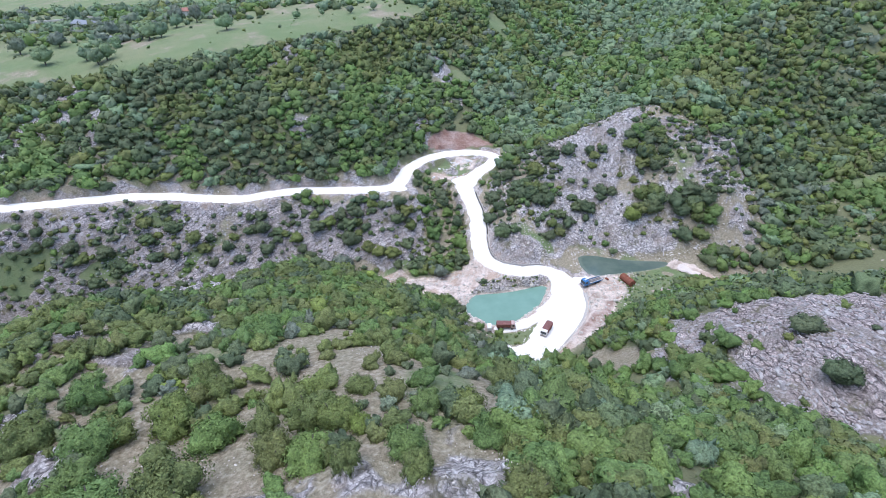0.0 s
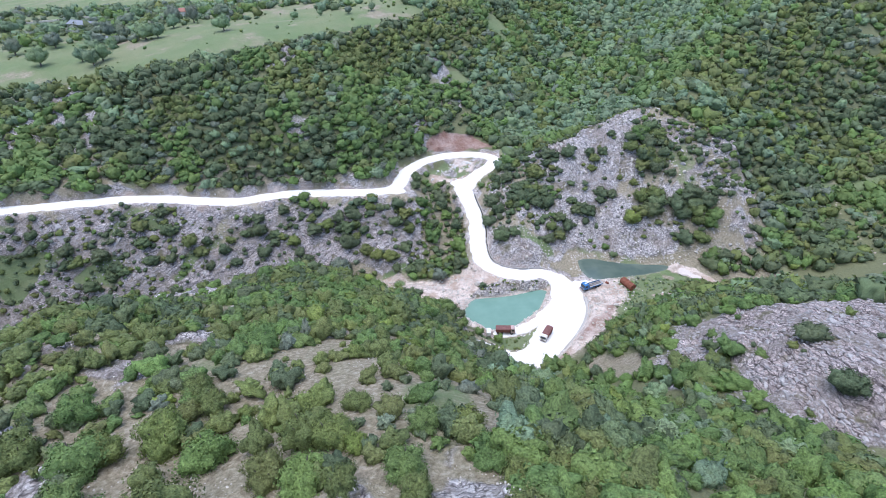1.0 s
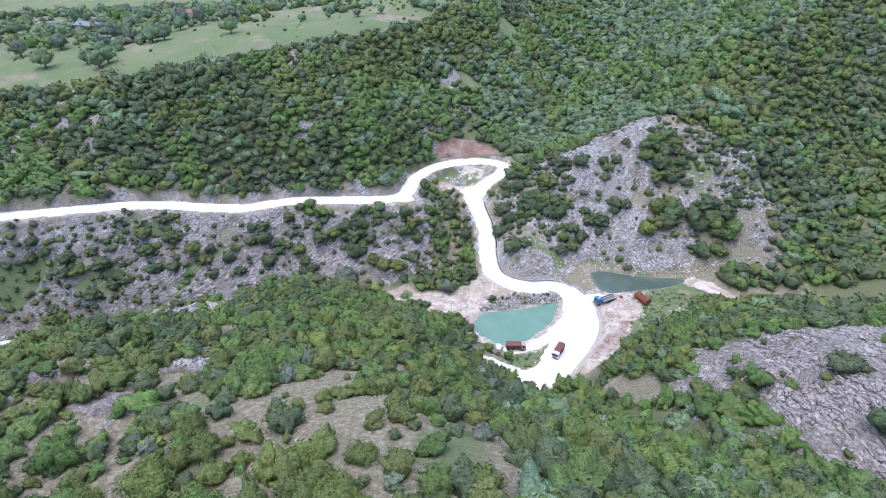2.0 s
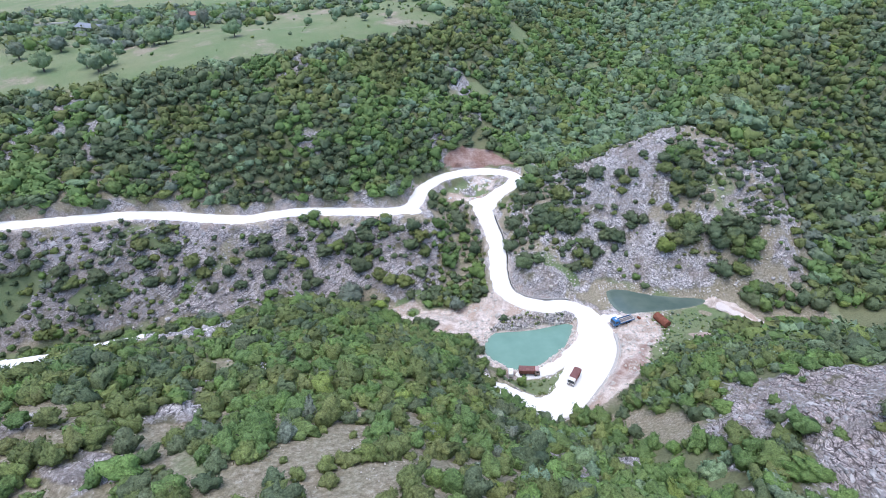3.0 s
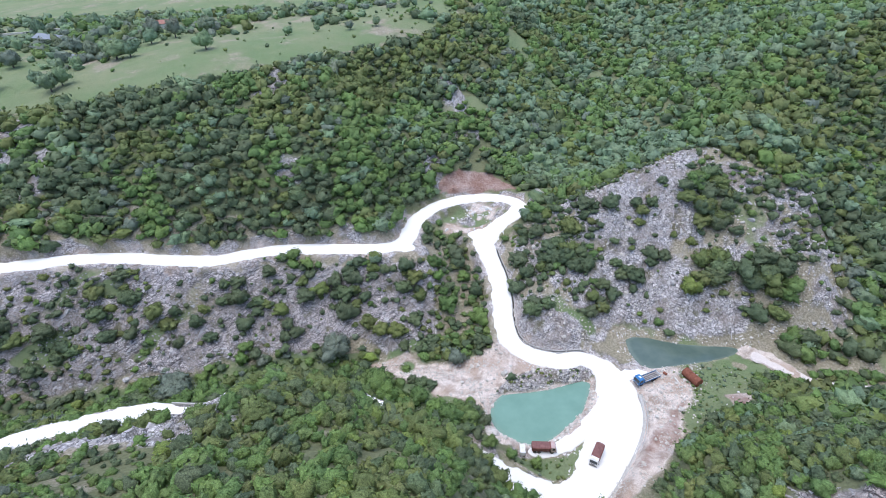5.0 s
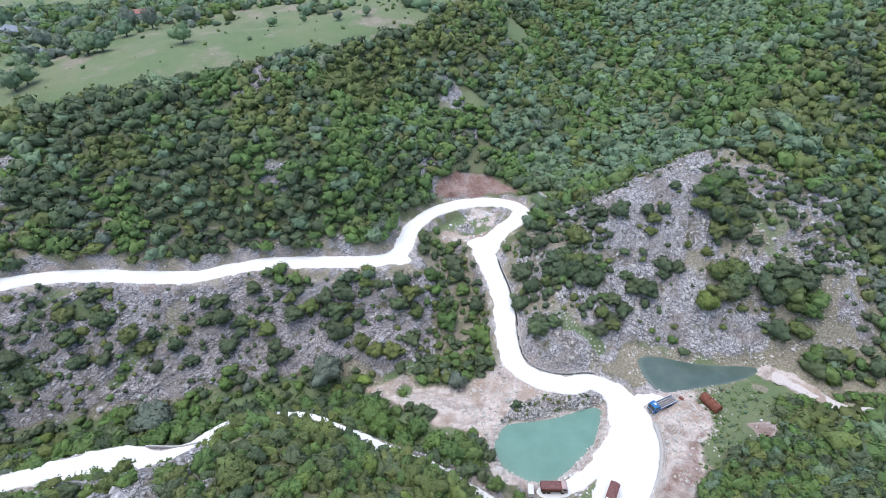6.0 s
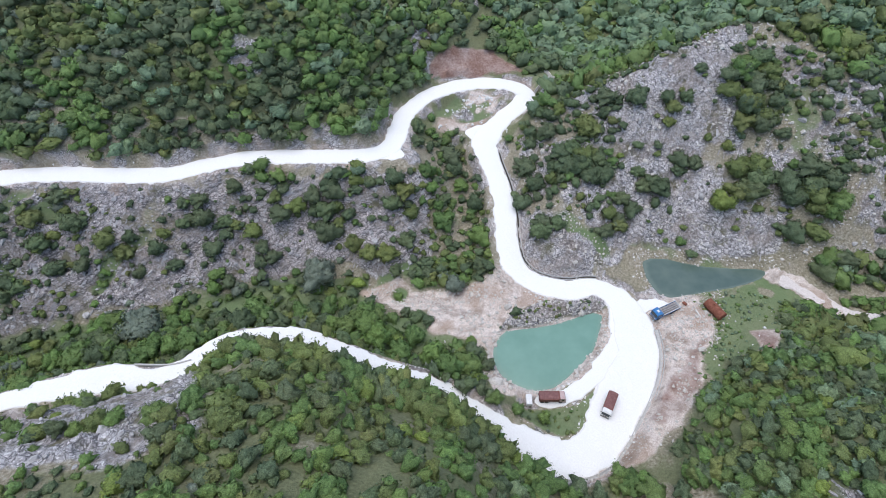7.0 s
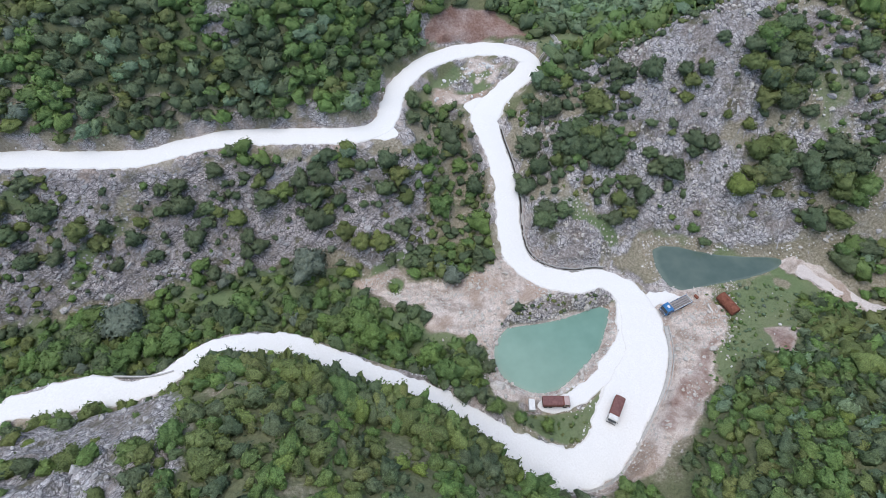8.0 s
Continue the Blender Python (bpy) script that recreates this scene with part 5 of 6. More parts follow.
def stand(places, kind, word, where, group, lift=0.0, most=4.6, seed=1, shapes=FINE_CROWNS, tall=1.0):
    """Bushes at (x, y, radius); a broad one becomes a clump of several stems."""
    rng = random.Random(seed)
    spots = []
    for x, y, r in places:
        if r > most:
            n = 3 if r < 6.5 else 5
            for k in range(n):
                a = 6.283 * k / n + rng.uniform(-0.5, 0.5)
                spots.append((x + 0.5 * r * math.cos(a), y + 0.42 * r * math.sin(a), r * rng.uniform(0.5, 0.64)))
        else:
            spots.append((x, y, 1.05 * r))
    z = ground_height([s[0] for s in spots], [s[1] for s in spots])
    for (x, y, r), h in zip(spots, z):
        k = kind if isinstance(kind, int) else rng.choice(kind)
        entry = model(k, rng.randrange(4), word, lift, shapes)
        m = pose(x, y, h - 0.12 * r, 0, 0, rng.uniform(0, 360)) @ Matrix.Diagonal((r, r * rng.uniform(0.85, 1.15), tall * r * rng.uniform(0.8, 1.1), 1))
        if entry[1]:
            own = entry[0].scale
            ob = copy_thing(entry[0], m @ Matrix.Diagonal((1 / own.x, 1 / own.y, 1 / own.z, 1)))
        else:
            ob, entry[1] = entry[0], True
            ob.matrix_basis = m
        tagged(ob, f"{LEAF_WORDS[k]} {word} {where}", word, group)


HILL_BUSHES = [(75.3, 202.5, 5.4), (63.9, 204.7, 4.2), (55.3, 206.7, 4.2), (82.8, 208.5, 2.2), (72.8, 197.2, 2.2), (77.2, 186.9, 5.2), (69.2, 181.6, 4.2),
               (64.1, 184.3, 5.0), (56.8, 175.8, 5.9), (52.6, 172, 5.2), (42.7, 190.7, 6.8), (49.3, 186.7, 6.8), (39.1, 209.5, 5.4), (34.2, 202.7, 5.7), (29.2, 193.1, 4.2),
               (38, 186.6, 5.4), (31.4, 185, 3.5), (27.1, 180.3, 3.5), (33.5, 169.9, 6.1), (48.8, 198.3, 4.5), (93.3, 179.6, 7.8), (104.3, 188.7, 2.5), (96.5, 194.1, 7.7)]
HILL_TOP_BUSHES = [(93.7, 202.6, 7.5), (103.5, 199.5, 5.2), (107.8, 176.1, 8), (114.2, 171.7, 7.5), (104.9, 165.6, 4), (111.4, 164.4, 3.8), (115.2, 156, 6.5), 
                   (98.6, 206.3, 7.5), (119, 201, 3.6), (89.1, 189.1, 2.3), (84.1, 192.2, 1.6), (74, 167.5, 2)]
SCREE_BUSHES = [(-74.8, 116.1, 2.6), (-72, 114.5, 2.0), (-60.8, 104.3, 2.5), (-57.5, 105, 2.0), (-68, 104.2, 2.2), (-65, 103.6, 1.8), (-50.2, 105.1, 2.7), (-47.5, 104, 2.2), (-44.1, 106.5, 2.8), (-43, 111, 2.4), (-46.7, 100, 2.6), (-66, 120, 1.6), (-84, 114, 2.0)]
CLIFF_BUSHES = [(-139, 169, 5.5), (-135, 176.5, 4.6), (-122, 167, 4.8), (-128, 171, 4.2), (-143, 157, 5.2), (-130, 162, 4.0), (-146, 180, 4.6), (-131, 182, 4.4), (-121, 182.5, 4.0), (-117, 176, 3.6), (-152, 171, 5.0),
                (-105.2, 176.7, 3.9), (-109.4, 182.5, 3.4), (-96.5, 171.5, 3.4), (-91.9, 170.7, 3.4), (-102.6, 167.1, 3.2), (-75, 180.7, 4.8), (-69.9, 179.3, 4.1), (-70.8, 184.6, 3.3),
                (-62.5, 178.5, 4.8), (-67, 173, 3.8), (-48.2, 188.3, 4.8), (-46.9, 181.9, 4.1), (-51.9, 171.8, 5.1), (-55.2, 177.9, 3.3), (-33.9, 185.3, 7.1), (-28.2, 181.2, 4.9),
                (-21.9, 187.8, 4.8), (-11.6, 184.6, 6.4), (-32.7, 176.8, 4.5), (-24.7, 173.7, 3.4), (-20, 170.1, 3.2), (-14.2, 169.9, 3.9), (-8.5, 173, 2.9), (-0.7, 166.2, 5.2),
                (-42, 184.4, 3.6), (-60.2, 187.6, 3.0), (-114.3, 171.4, 3.7), (-87.4, 166.1, 2.6), (-83, 171.5, 3.2), (-78, 168.5, 2.8), (-90.5, 174, 2.6), (-81, 176, 2.4), (-110.3, 166.3, 3.3), (-6.6, 180.5, 3.2)]
GAP_BUSHES = [(14.1, 174.1, 4.2), (13.3, 185.3, 3.8), (6, 203.4, 4.2), (9.7, 193, 3.1), (7.5, 198.9, 3.6), (1.8, 186.7, 5), (3.1, 180.2, 4.4), (14.2, 164.7, 3.6), (-4, 211.3, 3.1), (-4.1, 204.5, 2.9), (-2, 191.9, 3.3)]
BANK_TREES = [(-94.7, 151.6, 6.9), (-76.7, 155.7, 5.1), (-72.8, 139.4, 5.8), (-65.2, 165, 5.3), (-93.8, 141.9, 7.1), (-100.4, 140.8, 6.7), (-79.2, 134.5, 5.1), (-65.8, 140.7, 4.6),
              (-18.7, 147.4, 6.0), (-24.2, 145.6, 5.3), (-30.6, 144.7, 5.3), (-37.6, 152.9, 5.1), (-29.3, 153.9, 5.5), (-18.4, 142.2, 4.1), (-6.7, 140.3, 3.2), (-10.2, 135.4, 3.4),
              (-16.2, 138.9, 4.6), (-1.9, 132.9, 4.0), (-51.3, 152.4, 4.6), (-54, 147.7, 4.6), (5.8, 128.2, 4.4), (1.8, 126.8, 3.8), (9.3, 134.3, 3.0), (12.7, 118.6, 2.2), (24, 115.2, 2.0), (17.8, 116.4, 1.8)]
DIG_BUSHES = [(-5.5, 148.7, 2.6), (-11.2, 158.9, 1.7), (-2.5, 146.2, 2.1), (5, 136.8, 2.5), (9, 138.4, 1.8), (-9, 150.5, 1.8), (12.5, 130.5, 2.2), (10.8, 133.5, 1.7)]
WILLOWS = [(-84.2, 151.2, 6.6), (-35.6, 165.9, 6.4), (5.3, 158.9, 3.6)]
NEAR_BRIGHT = [(-33.1, 12.1, 6.2), (-22, 21.2, 3), (-9.6, 14.9, 2.9), (-0.1, 14.6, 2.2), (-36.7, 21.3, 3.7), (1.5, 21, 2.1), (8.2, 16.1, 2.2), (17.9, 8.5, 1.8), (-24.1, 45.3, 3.3), (-42.4, 30.6, 2.9)]
NEAR_LIME = [(-5, 18.7, 1.5), (-1.5, 50.5, 2.2)]
NEAR_OLIVE = [(-22.6, 11.1, 3.9), (6, 21.4, 2.2), (-11, 21.6, 3), (-8, 20.4, 2.6), (-28.1, 24.4, 3.6), (-6.3, 26.4, 1.9), (-34.6, 22.6, 2.7), (-13.6, 16.1, 2.6), (-5.7, 12.5, 1.9), (12.4, 17.5, 2.3),
              (10.5, 13.1, 1.9), (14.8, 13.5, 2.5), (17, 10.4, 2.4), (10.4, 7.4, 2.4), (11.9, 38.7, 3.2), (-45, 23.2, 3.2), (-28.3, 34, 2.4), (-20.4, 28.8, 1.3), (-24.8, 30.5, 2.3), (-27.5, 28.9, 1.9), (1.1, 10.8, 2)]
SPUR_BUSHES = [(75.2, 47.2, 3.6), (52.3, 35.3, 3), (79.7, 63.6, 3.8), (62.2, 63.2, 3.4)]
MEADOW_TREES = [(-152.4, 297.3, 5.4), (-146, 298.4, 4.4), (-108.5, 296, 4.4), (-142.4, 343, 4.6), (-158.4, 352.7, 4.6), (-202.7, 297.5, 4.6), (-191.7, 264.3, 4.2), (-182, 315.5, 4.4), (-187.8, 369, 4.5),
                (-171.5, 266.2, 3.4), (-255.7, 341.7, 4.6), (-217.3, 285.5, 4.4), (-159.5, 263.4, 4.2), (-229.7, 364.1, 4.6), (-75.2, 322.1, 2.4), (-60, 321.4, 1.8), (-42.9, 317.7, 2.4),
                (-30.3, 323, 2.2), (-162, 258.9, 3.8), (-165.9, 287.4, 3), (-207.6, 383.2, 4.6), (-168, 306, 4.2), (-150, 330, 4.4), (-128, 352, 4.6)]
stand(HILL_BUSHES, (OAK, OAK, OAK, OLIVE), "shrub", "on the grey limestone hill", "shrubs on the rock hill", seed=11)
stand([(85.3, 174.1, 4.5), (122, 207, 3.2)], LIME, "shrub", "on the grey limestone hill", "shrubs on the rock hill", seed=12)
stand(HILL_TOP_BUSHES, (OAK, OAK, OLIVE, BRIGHT), "shrub", "on the upper hill face", "shrubs on the rock hill", seed=13)
stand([(x, y - 7 * (x < -117), r) for x, y, r in CLIFF_BUSHES if not (x < -117 and y > 174)], (OAK, OAK, OAK, OLIVE), "shrub", "on the cliff below the road", "shrubs on the cliff", seed=14)
stand(GAP_BUSHES, (BRIGHT, OAK), "shrub", "in the gully beside the road", "shrubs in the gully", seed=15)
stand(BANK_TREES, (BRIGHT, BRIGHT, OAK), "tree", "on the river bank", "trees on the river bank", 0.25, seed=16)
stand(SCREE_BUSHES, (OAK, OLIVE, BRIGHT), "shrub", "on the stony slope by the lay-by", "shrubs on the scree", seed=27)
stand(DIG_BUSHES, (BRIGHT, BRIGHT, OAK), "shrub", "at the edge of the dug earth", "shrubs round the works", seed=26)
stand(WILLOWS, GREY, "tree", "by the stream", "willows by the stream", 0.25, 9.0, seed=17)
stand(NEAR_BRIGHT, BRIGHT, "shrub", "on the near hill", "shrubs on the near hill", seed=18, shapes=CLOSE_CROWNS)
stand(NEAR_LIME, LIME, "shrub", "on the near hill", "shrubs on the near hill", seed=19, shapes=CLOSE_CROWNS)
stand(NEAR_OLIVE, OLIVE, "shrub", "on the near hill", "shrubs on the near hill", seed=20, shapes=CLOSE_CROWNS)
stand(SPUR_BUSHES, OAK, "shrub", "on the bare spur", "shrubs on the spur", seed=21)
stand([(x, y, 1.08 * r) for x, y, r in MEADOW_TREES], (HAZY_SPRING, HAZY_SPRING, GREY), "tree", "on the plateau meadow", "trees on the meadow", 0.35, 9.0, seed=22, tall=1.25)

# ---- built things ----
def part(name, bm, mat, parent=None, label=""):
    """Links a bmesh as one mesh object, under a thing or a part."""
    me = bpy.data.meshes.new(name)
    bmesh.ops.recalc_face_normals(bm, faces=bm.faces)
    bm.to_mesh(me)
    bm.free()
    me.materials.append(mat)
    ob = new(name, me)
    ob.parent = parent
    return tagged(ob, label) if label else ob


def box(x0, x1, y0, y1, z0, z1, bevel=0.03, bm=None):
    own = bm or bmesh.new()
    made = bmesh.ops.create_cube(own, size=1, matrix=Matrix.LocRotScale(((x0 + x1) / 2, (y0 + y1) / 2, (z0 + z1) / 2), None, (x1 - x0, y1 - y0, z1 - z0)))
    if bevel:
        edges = {e for v in made["verts"] for e in v.link_edges}
        bmesh.ops.bevel(own, geom=list(edges), offset=bevel, segments=2, affect="EDGES", profile=0.7)
    return own


def prism(outline, y0, y1, bm=None):
    """An outline in x and z, drawn out along y."""
    own = bm or bmesh.new()
    a, b = [own.verts.new((x, y0, z)) for x, z in outline], [own.verts.new((x, y1, z)) for x, z in outline]
    n = len(outline)
    own.faces.new(a)
    own.faces.new(b[::-1])
    for k in range(n):
        own.faces.new((a[k], a[(k + 1) % n], b[(k + 1) % n], b[k]))
    return own


def disc(r, y0, y1, at, segments=20, inner=0.0):
    """A wheel-like ring or drum about the y axis."""
    bm = bmesh.new()
    rings = [(r * 0.93, y0), (r, y0 + 0.06), (r, y1 - 0.06), (r * 0.93, y1), (max(inner, 0.001), y1), (max(inner, 0.001), y0)]
    verts = [[bm.verts.new((at[0] + q * math.cos(6.28319 * k / segments), at[1] + y, at[2] + q * math.sin(6.28319 * k / segments))) for k in range(segments)] for q, y in rings]
    for i in range(len(rings)):
        a, b = verts[i], verts[(i + 1) % len(rings)]
        for k in range(segments):
            bm.faces.new((a[k], a[(k + 1) % segments], b[(k + 1) % segments], b[k]))
    return bm


def wheel(parent, x, y, wide, r=0.52):
    hub = part("wheel", disc(r, -wide / 2, wide / 2, (0, 0, 0), 20, 0.28), TYRE, parent, "black dusty tyre")
    hub.location = (x, y, r)
    part("rim", disc(0.29, -wide / 2 + 0.05, wide / 2 - 0.05, (0, 0, 0), 16, 0.07), STEEL, hub, "dirty steel rim")
    return hub


def cab(parent, front, cab_long, mat, word, high=2.85):
    """A forward-control cab whose front is at x = front."""
    back, w = front - cab_long, 1.2
    outline = [(back, 0.75), (front - 0.02, 0.75), (front, 1.5), (front - 0.22, high - 0.25), (front - 0.45, high), (back + 0.12, high), (back, high - 0.2)]
    bm = prism(outline, -w, w)
    bmesh.ops.bevel(bm, geom=list(bm.edges), offset=0.06, segments=2, affect="EDGES")
    shell = part("cab", bm, mat, parent, f"{word} driver's cab")
    part("windscreen", prism([(front + 0.012, 1.58), (front + 0.03, 1.58), (front - 0.17, high - 0.33), (front - 0.19, high - 0.33)], -w + 0.14, w - 0.14), GLASS, shell, "dark windscreen")
    for s in (-1, 1):
        part("side_window", box(back + 0.45, front - 0.45, s * (w + 0.008) - 0.012, s * (w + 0.008) + 0.012, 1.65, high - 0.4, 0.0), GLASS, shell, "dark side window")
        part("headlight", box(front - 0.02, front + 0.05, s * 0.85 - 0.16, s * 0.85 + 0.16, 0.92, 1.12, 0.02), LAMP_GLASS, shell, "pale headlight")
        part("mirror", box(front - 0.28, front - 0.2, s * (w + 0.2) - 0.1, s * (w + 0.2) + 0.1, 1.75, 2.15, 0.03), TYRE, shell, "black wing mirror")
    part("bumper", box(front - 0.15, front + 0.12, -w, w, 0.5, 0.78, 0.04), STEEL, parent, "steel front bumper")
    part("grille", box(front - 0.01, front + 0.025, -0.6, 0.6, 0.95, 1.4, 0.01), STEEL, shell, "dark radiator grille")
    return shell


def chassis(parent, back, front, axles):
    bm = bmesh.new()
    for s in (-0.45, 0.45):
        box(back, front, s - 0.06, s + 0.06, 0.72, 0.98, 0.01, bm)
    for x in np.arange(back + 0.2, front, 1.2):
        box(x - 0.06, x + 0.06, -0.42, 0.42, 0.76, 0.92, 0.0, bm)
    for x in axles:
        box(x - 0.07, x + 0.07, -0.95, 0.95, 0.45, 0.6, 0.0, bm)
    part("chassis", bm, STEEL, parent, "dirty steel chassis")


def tipper(at, turn, cab_paint, cab_word, label):
    """A three-axle tipper lorry with an open dump body."""
    top = new("lorry")
    chassis(top, -3.4, 3.2, (2.35, -1.5, -2.75))
    cab(top, 3.62, 1.7, cab_paint, cab_word)
    for s in (-1, 1):
        wheel(top, 2.35, s * 1.02, 0.3)
        for x in (-1.5, -2.75):
            wheel(top, x, s * 0.92, 0.55)
        part("mudguard", box(1.75, 2.95, s * 1.02 - 0.2, s * 1.02 + 0.2, 1.08, 1.14, 0.02), TYRE, top, "black front mudguard")
    body = new("dump_body")
    body.parent = top
    bm = box(-3.55, 1.7, -1.2, 1.2, 1.12, 1.24, 0.02)
    part("floor_plate", bm, RUST_PAINT, body, "rusty red body floor")
    for s in (-1, 1):
        bm = bmesh.new()
        prism([(-3.55, 1.2), (1.7, 1.2), (1.7, 2.42), (-3.55, 2.42)], s * 1.14, s * 1.24, bm)
        for x in np.arange(-3.3, 1.6, 0.8):
            box(x - 0.06, x + 0.06, s * 1.29 - 0.05, s * 1.29 + 0.05, 1.1, 2.42, 0.0, bm)
        box(-3.6, 1.75, s * 1.2 - 0.1, s * 1.2 + 0.1, 2.42, 2.54, 0.02, bm)
        part("side_wall", bm, RUST_PAINT, body, "ribbed rusty red side wall")
    bm = box(1.6, 1.72, -1.14, 1.14, 1.2, 2.7, 0.02)
    box(1.6, 2.1, -1.2, 1.2, 2.66, 2.74, 0.02, bm)
    part("headboard", bm, RUST_PAINT, body, "rusty red headboard")
    bm = box(-3.66, -3.56, -1.2, 1.2, 1.2, 2.42, 0.02)
    for y in (-0.75, 0.0, 0.75):
        box(-3.72, -3.64, y - 0.06, y + 0.06, 1.15, 2.42, 0.0, bm)
    part("tailgate", bm, RUST_PAINT, body, "rusty red tailgate")
    arch = [(1.2 * math.cos(a), 2.48 + 0.3 * math.sin(a)) for a in np.linspace(0, math.pi, 13)]
    bm = bmesh.new()
    rows = [[bm.verts.new((x, y * k, 2.48 + (z - 2.48) * k + 0.03 * math.sin(3.1 * x))) for y, z in arch] for x, k in
            ((-3.66, 0.86), (-3.5, 0.96), (-2.7, 1), (-1.8, 0.985), (-0.9, 1), (0, 0.985), (0.8, 1), (1.5, 0.97), (1.66, 0.88))]
    for a, b in zip(rows, rows[1:]):
        for k in range(12):
            bm.faces.new((a[k], a[k + 1], b[k + 1], b[k]))
    bm.faces.new(rows[0])
    bm.faces.new(rows[-1][::-1])
    bmesh.ops.recalc_face_normals(bm, faces=bm.faces)
    part("tarpaulin", bm, DUSTY_RED, body, "arched dusty red cover")
    part("fuel_tank", disc(0.3, -0.5, 0.5, (0, 0, 0), 14), STEEL, top, "steel fuel tank").matrix_basis = pose(0.6, 0.95, 0.72, 0, 0, 90)
    for s in (-1, 1):
        part("tail_light", box(-3.5, -3.42, s * 0.8 - 0.15, s * 0.8 + 0.15, 0.78, 0.92, 0.01), RUST, top, "red tail light")
    top.matrix_basis = pose(*at, 0, 0, turn) @ Matrix.Scale(0.88, 4)
    return tagged(top, label, "lorry", "parked lorries")


def flatbed(at, turn):
    """A short lorry with low blue and white dropsides and beams on its deck."""
    top = new("lorry")
    back = -5.2
    chassis(top, back, 3.2, (2.2, -2.3, -3.6))
    cab(top, 3.5, 2.0, BLUE_PAINT, "blue")
    part("roof_hatch", box(2.0, 2.6, -0.4, 0.4, 2.84, 2.94, 0.02), WHITE_PAINT, top, "white roof hatch")
    for s in (-1, 1):
        wheel(top, 2.2, s * 1.02, 0.3)
        for x in (-2.3, -3.6):
            wheel(top, x, s * 0.92, 0.55)
        rail = part("dropside", box(back, 1.15, s * 1.2 - 0.04, s * 1.2 + 0.04, 1.08, 1.42, 0.015), BLUE_PAINT, top, "blue dropside panel")
        part("stripe", box(back + 0.02, 1.13, s * 1.2 - 0.05, s * 1.2 + 0.05, 1.46, 1.74, 0.015), WHITE_PAINT, rail, "white dropside panel")
        for x in np.arange(back + 0.05, 1.2, 1.55):
            part("post", box(x - 0.05, x + 0.05, s * 1.2 - 0.06, s * 1.2 + 0.06, 0.98, 1.8, 0.01), BLUE_PAINT, rail, "blue upright post")
    deck = new("deck")
    deck.parent = top
    for y in np.arange(-0.96, 1.0, 0.32):
        part("plank", box(back, 1.15, y - 0.15, y + 0.15, 1.0, 1.08, 0.01), PALE_DECK, deck)
    part("headboard", box(1.18, 1.28, -1.2, 1.2, 1.0, 2.3, 0.02), BLUE_PAINT, top, "blue headboard")
    part("tailboard", box(back - 0.08, back - 0.01, -1.2, 1.2, 1.05, 1.6, 0.02), WHITE_PAINT, top, "white tailboard")
    for y in (-0.5, 0.1, 0.6):
        part("steel_beam", box(back + 0.3, 0.6, y - 0.08, y + 0.08, 1.08, 1.26, 0.01), STEEL, top, "steel beam lying on the deck")
    top.matrix_basis = pose(*at, 0, 0, turn)
    return tagged(top, "blue lorry with white-striped dropsides beside the white road", "lorry", "parked lorries")


def height(x, y):
    return float(ground_height([x], [y])[0])


tipper((40.6, 118.1, 2.2), math.degrees(math.atan2(-6.2, -3.8)), WHITE_PAINT, "dusty white", "tipper lorry with white cab and covered rusty red body")
tipper((27.2, 120.7, 1.97), -3.0, PINK_PAINT, "faded pinkish", "tipper lorry with faded pink cab and covered rusty body")
flatbed((62.0, 144.2, height(62, 144) + 0.02), math.degrees(math.atan2(-1.9, -4.3)))


def storage_tank():
    """A big riveted cylinder that lies on its side on two timbers."""
    top = new("storage_tank")
    r, half = 1.4, 2.85
    bm = disc(r, -half, half, (0, 0, 0), 32)
    part("shell", bm, RUST, top, "rust-brown steel shell")
    for y in (-half + 0.05, -0.95, 0.95, half - 0.05):
        part("hoop", disc(r + 0.035, -0.07, 0.07, (0, y, 0), 32, r - 0.05), RUST, top, "rusty steel hoop")
    for s in (-1, 1):
        part("end_cap", disc(r * 0.86, -0.06, 0.06, (0, s * (half + 0.03), 0), 28), RUST, top, "slightly dished rusty end cap")
    bm = bmesh.new()
    bmesh.ops.create_cone(bm, cap_ends=True, segments=16, radius1=0.3, radius2=0.3, depth=0.3, matrix=Matrix.Translation((0, 0.6, r + 0.1)))
    part("manhole", bm, RUST, top, "round rusty manhole")
    for y in (-1.8, 1.8):
        part("timber", box(-0.9, 0.9, y - 0.12, y + 0.12, -r - 0.12, -r + 0.1, 0.02), DARK_WOOD, top, "dark timber bearer")
    x, y = 76.1, 143.9
    top.matrix_basis = pose(x, y, height(x, y) + r + 0.05, 0, 0, -math.degrees(math.atan2(77.4 - 75.2, 146.4 - 141.3)) * -1)
    return tagged(top, "large rusty steel tank lying beside the pool", "tank")


storage_tank()


def water_tank():
    top = new("water_tank")
    bm = box(-0.7, 0.7, -1.35, 1.35, 0.45, 1.75, 0.12)
    part("body", bm, WHITE_PAINT, top, "white plastic tank body")
    part("lid", disc(0.25, -0.06, 0.06, (0, 0, 0), 16), WHITE_PAINT, top, "round white lid").matrix_basis = pose(0, 0.4, 1.8, 90, 0, 0)
    for s in (-1, 1):
        part("skid", box(s * 0.5 - 0.08, s * 0.5 + 0.08, -1.4, 1.4, 0.0, 0.2, 0.02), STEEL, top, "steel skid")
        for y in (-1.1, 1.1):
            part("leg", box(s * 0.5 - 0.05, s * 0.5 + 0.05, y - 0.05, y + 0.05, 0.15, 0.5, 0.0), STEEL, top)
    x, y = 21.5, 120.4
    top.matrix_basis = pose(x, y, height(x, y) - 0.03, 0, 0, -4)
    return tagged(top, "small white water tank on a steel skid", "tank")


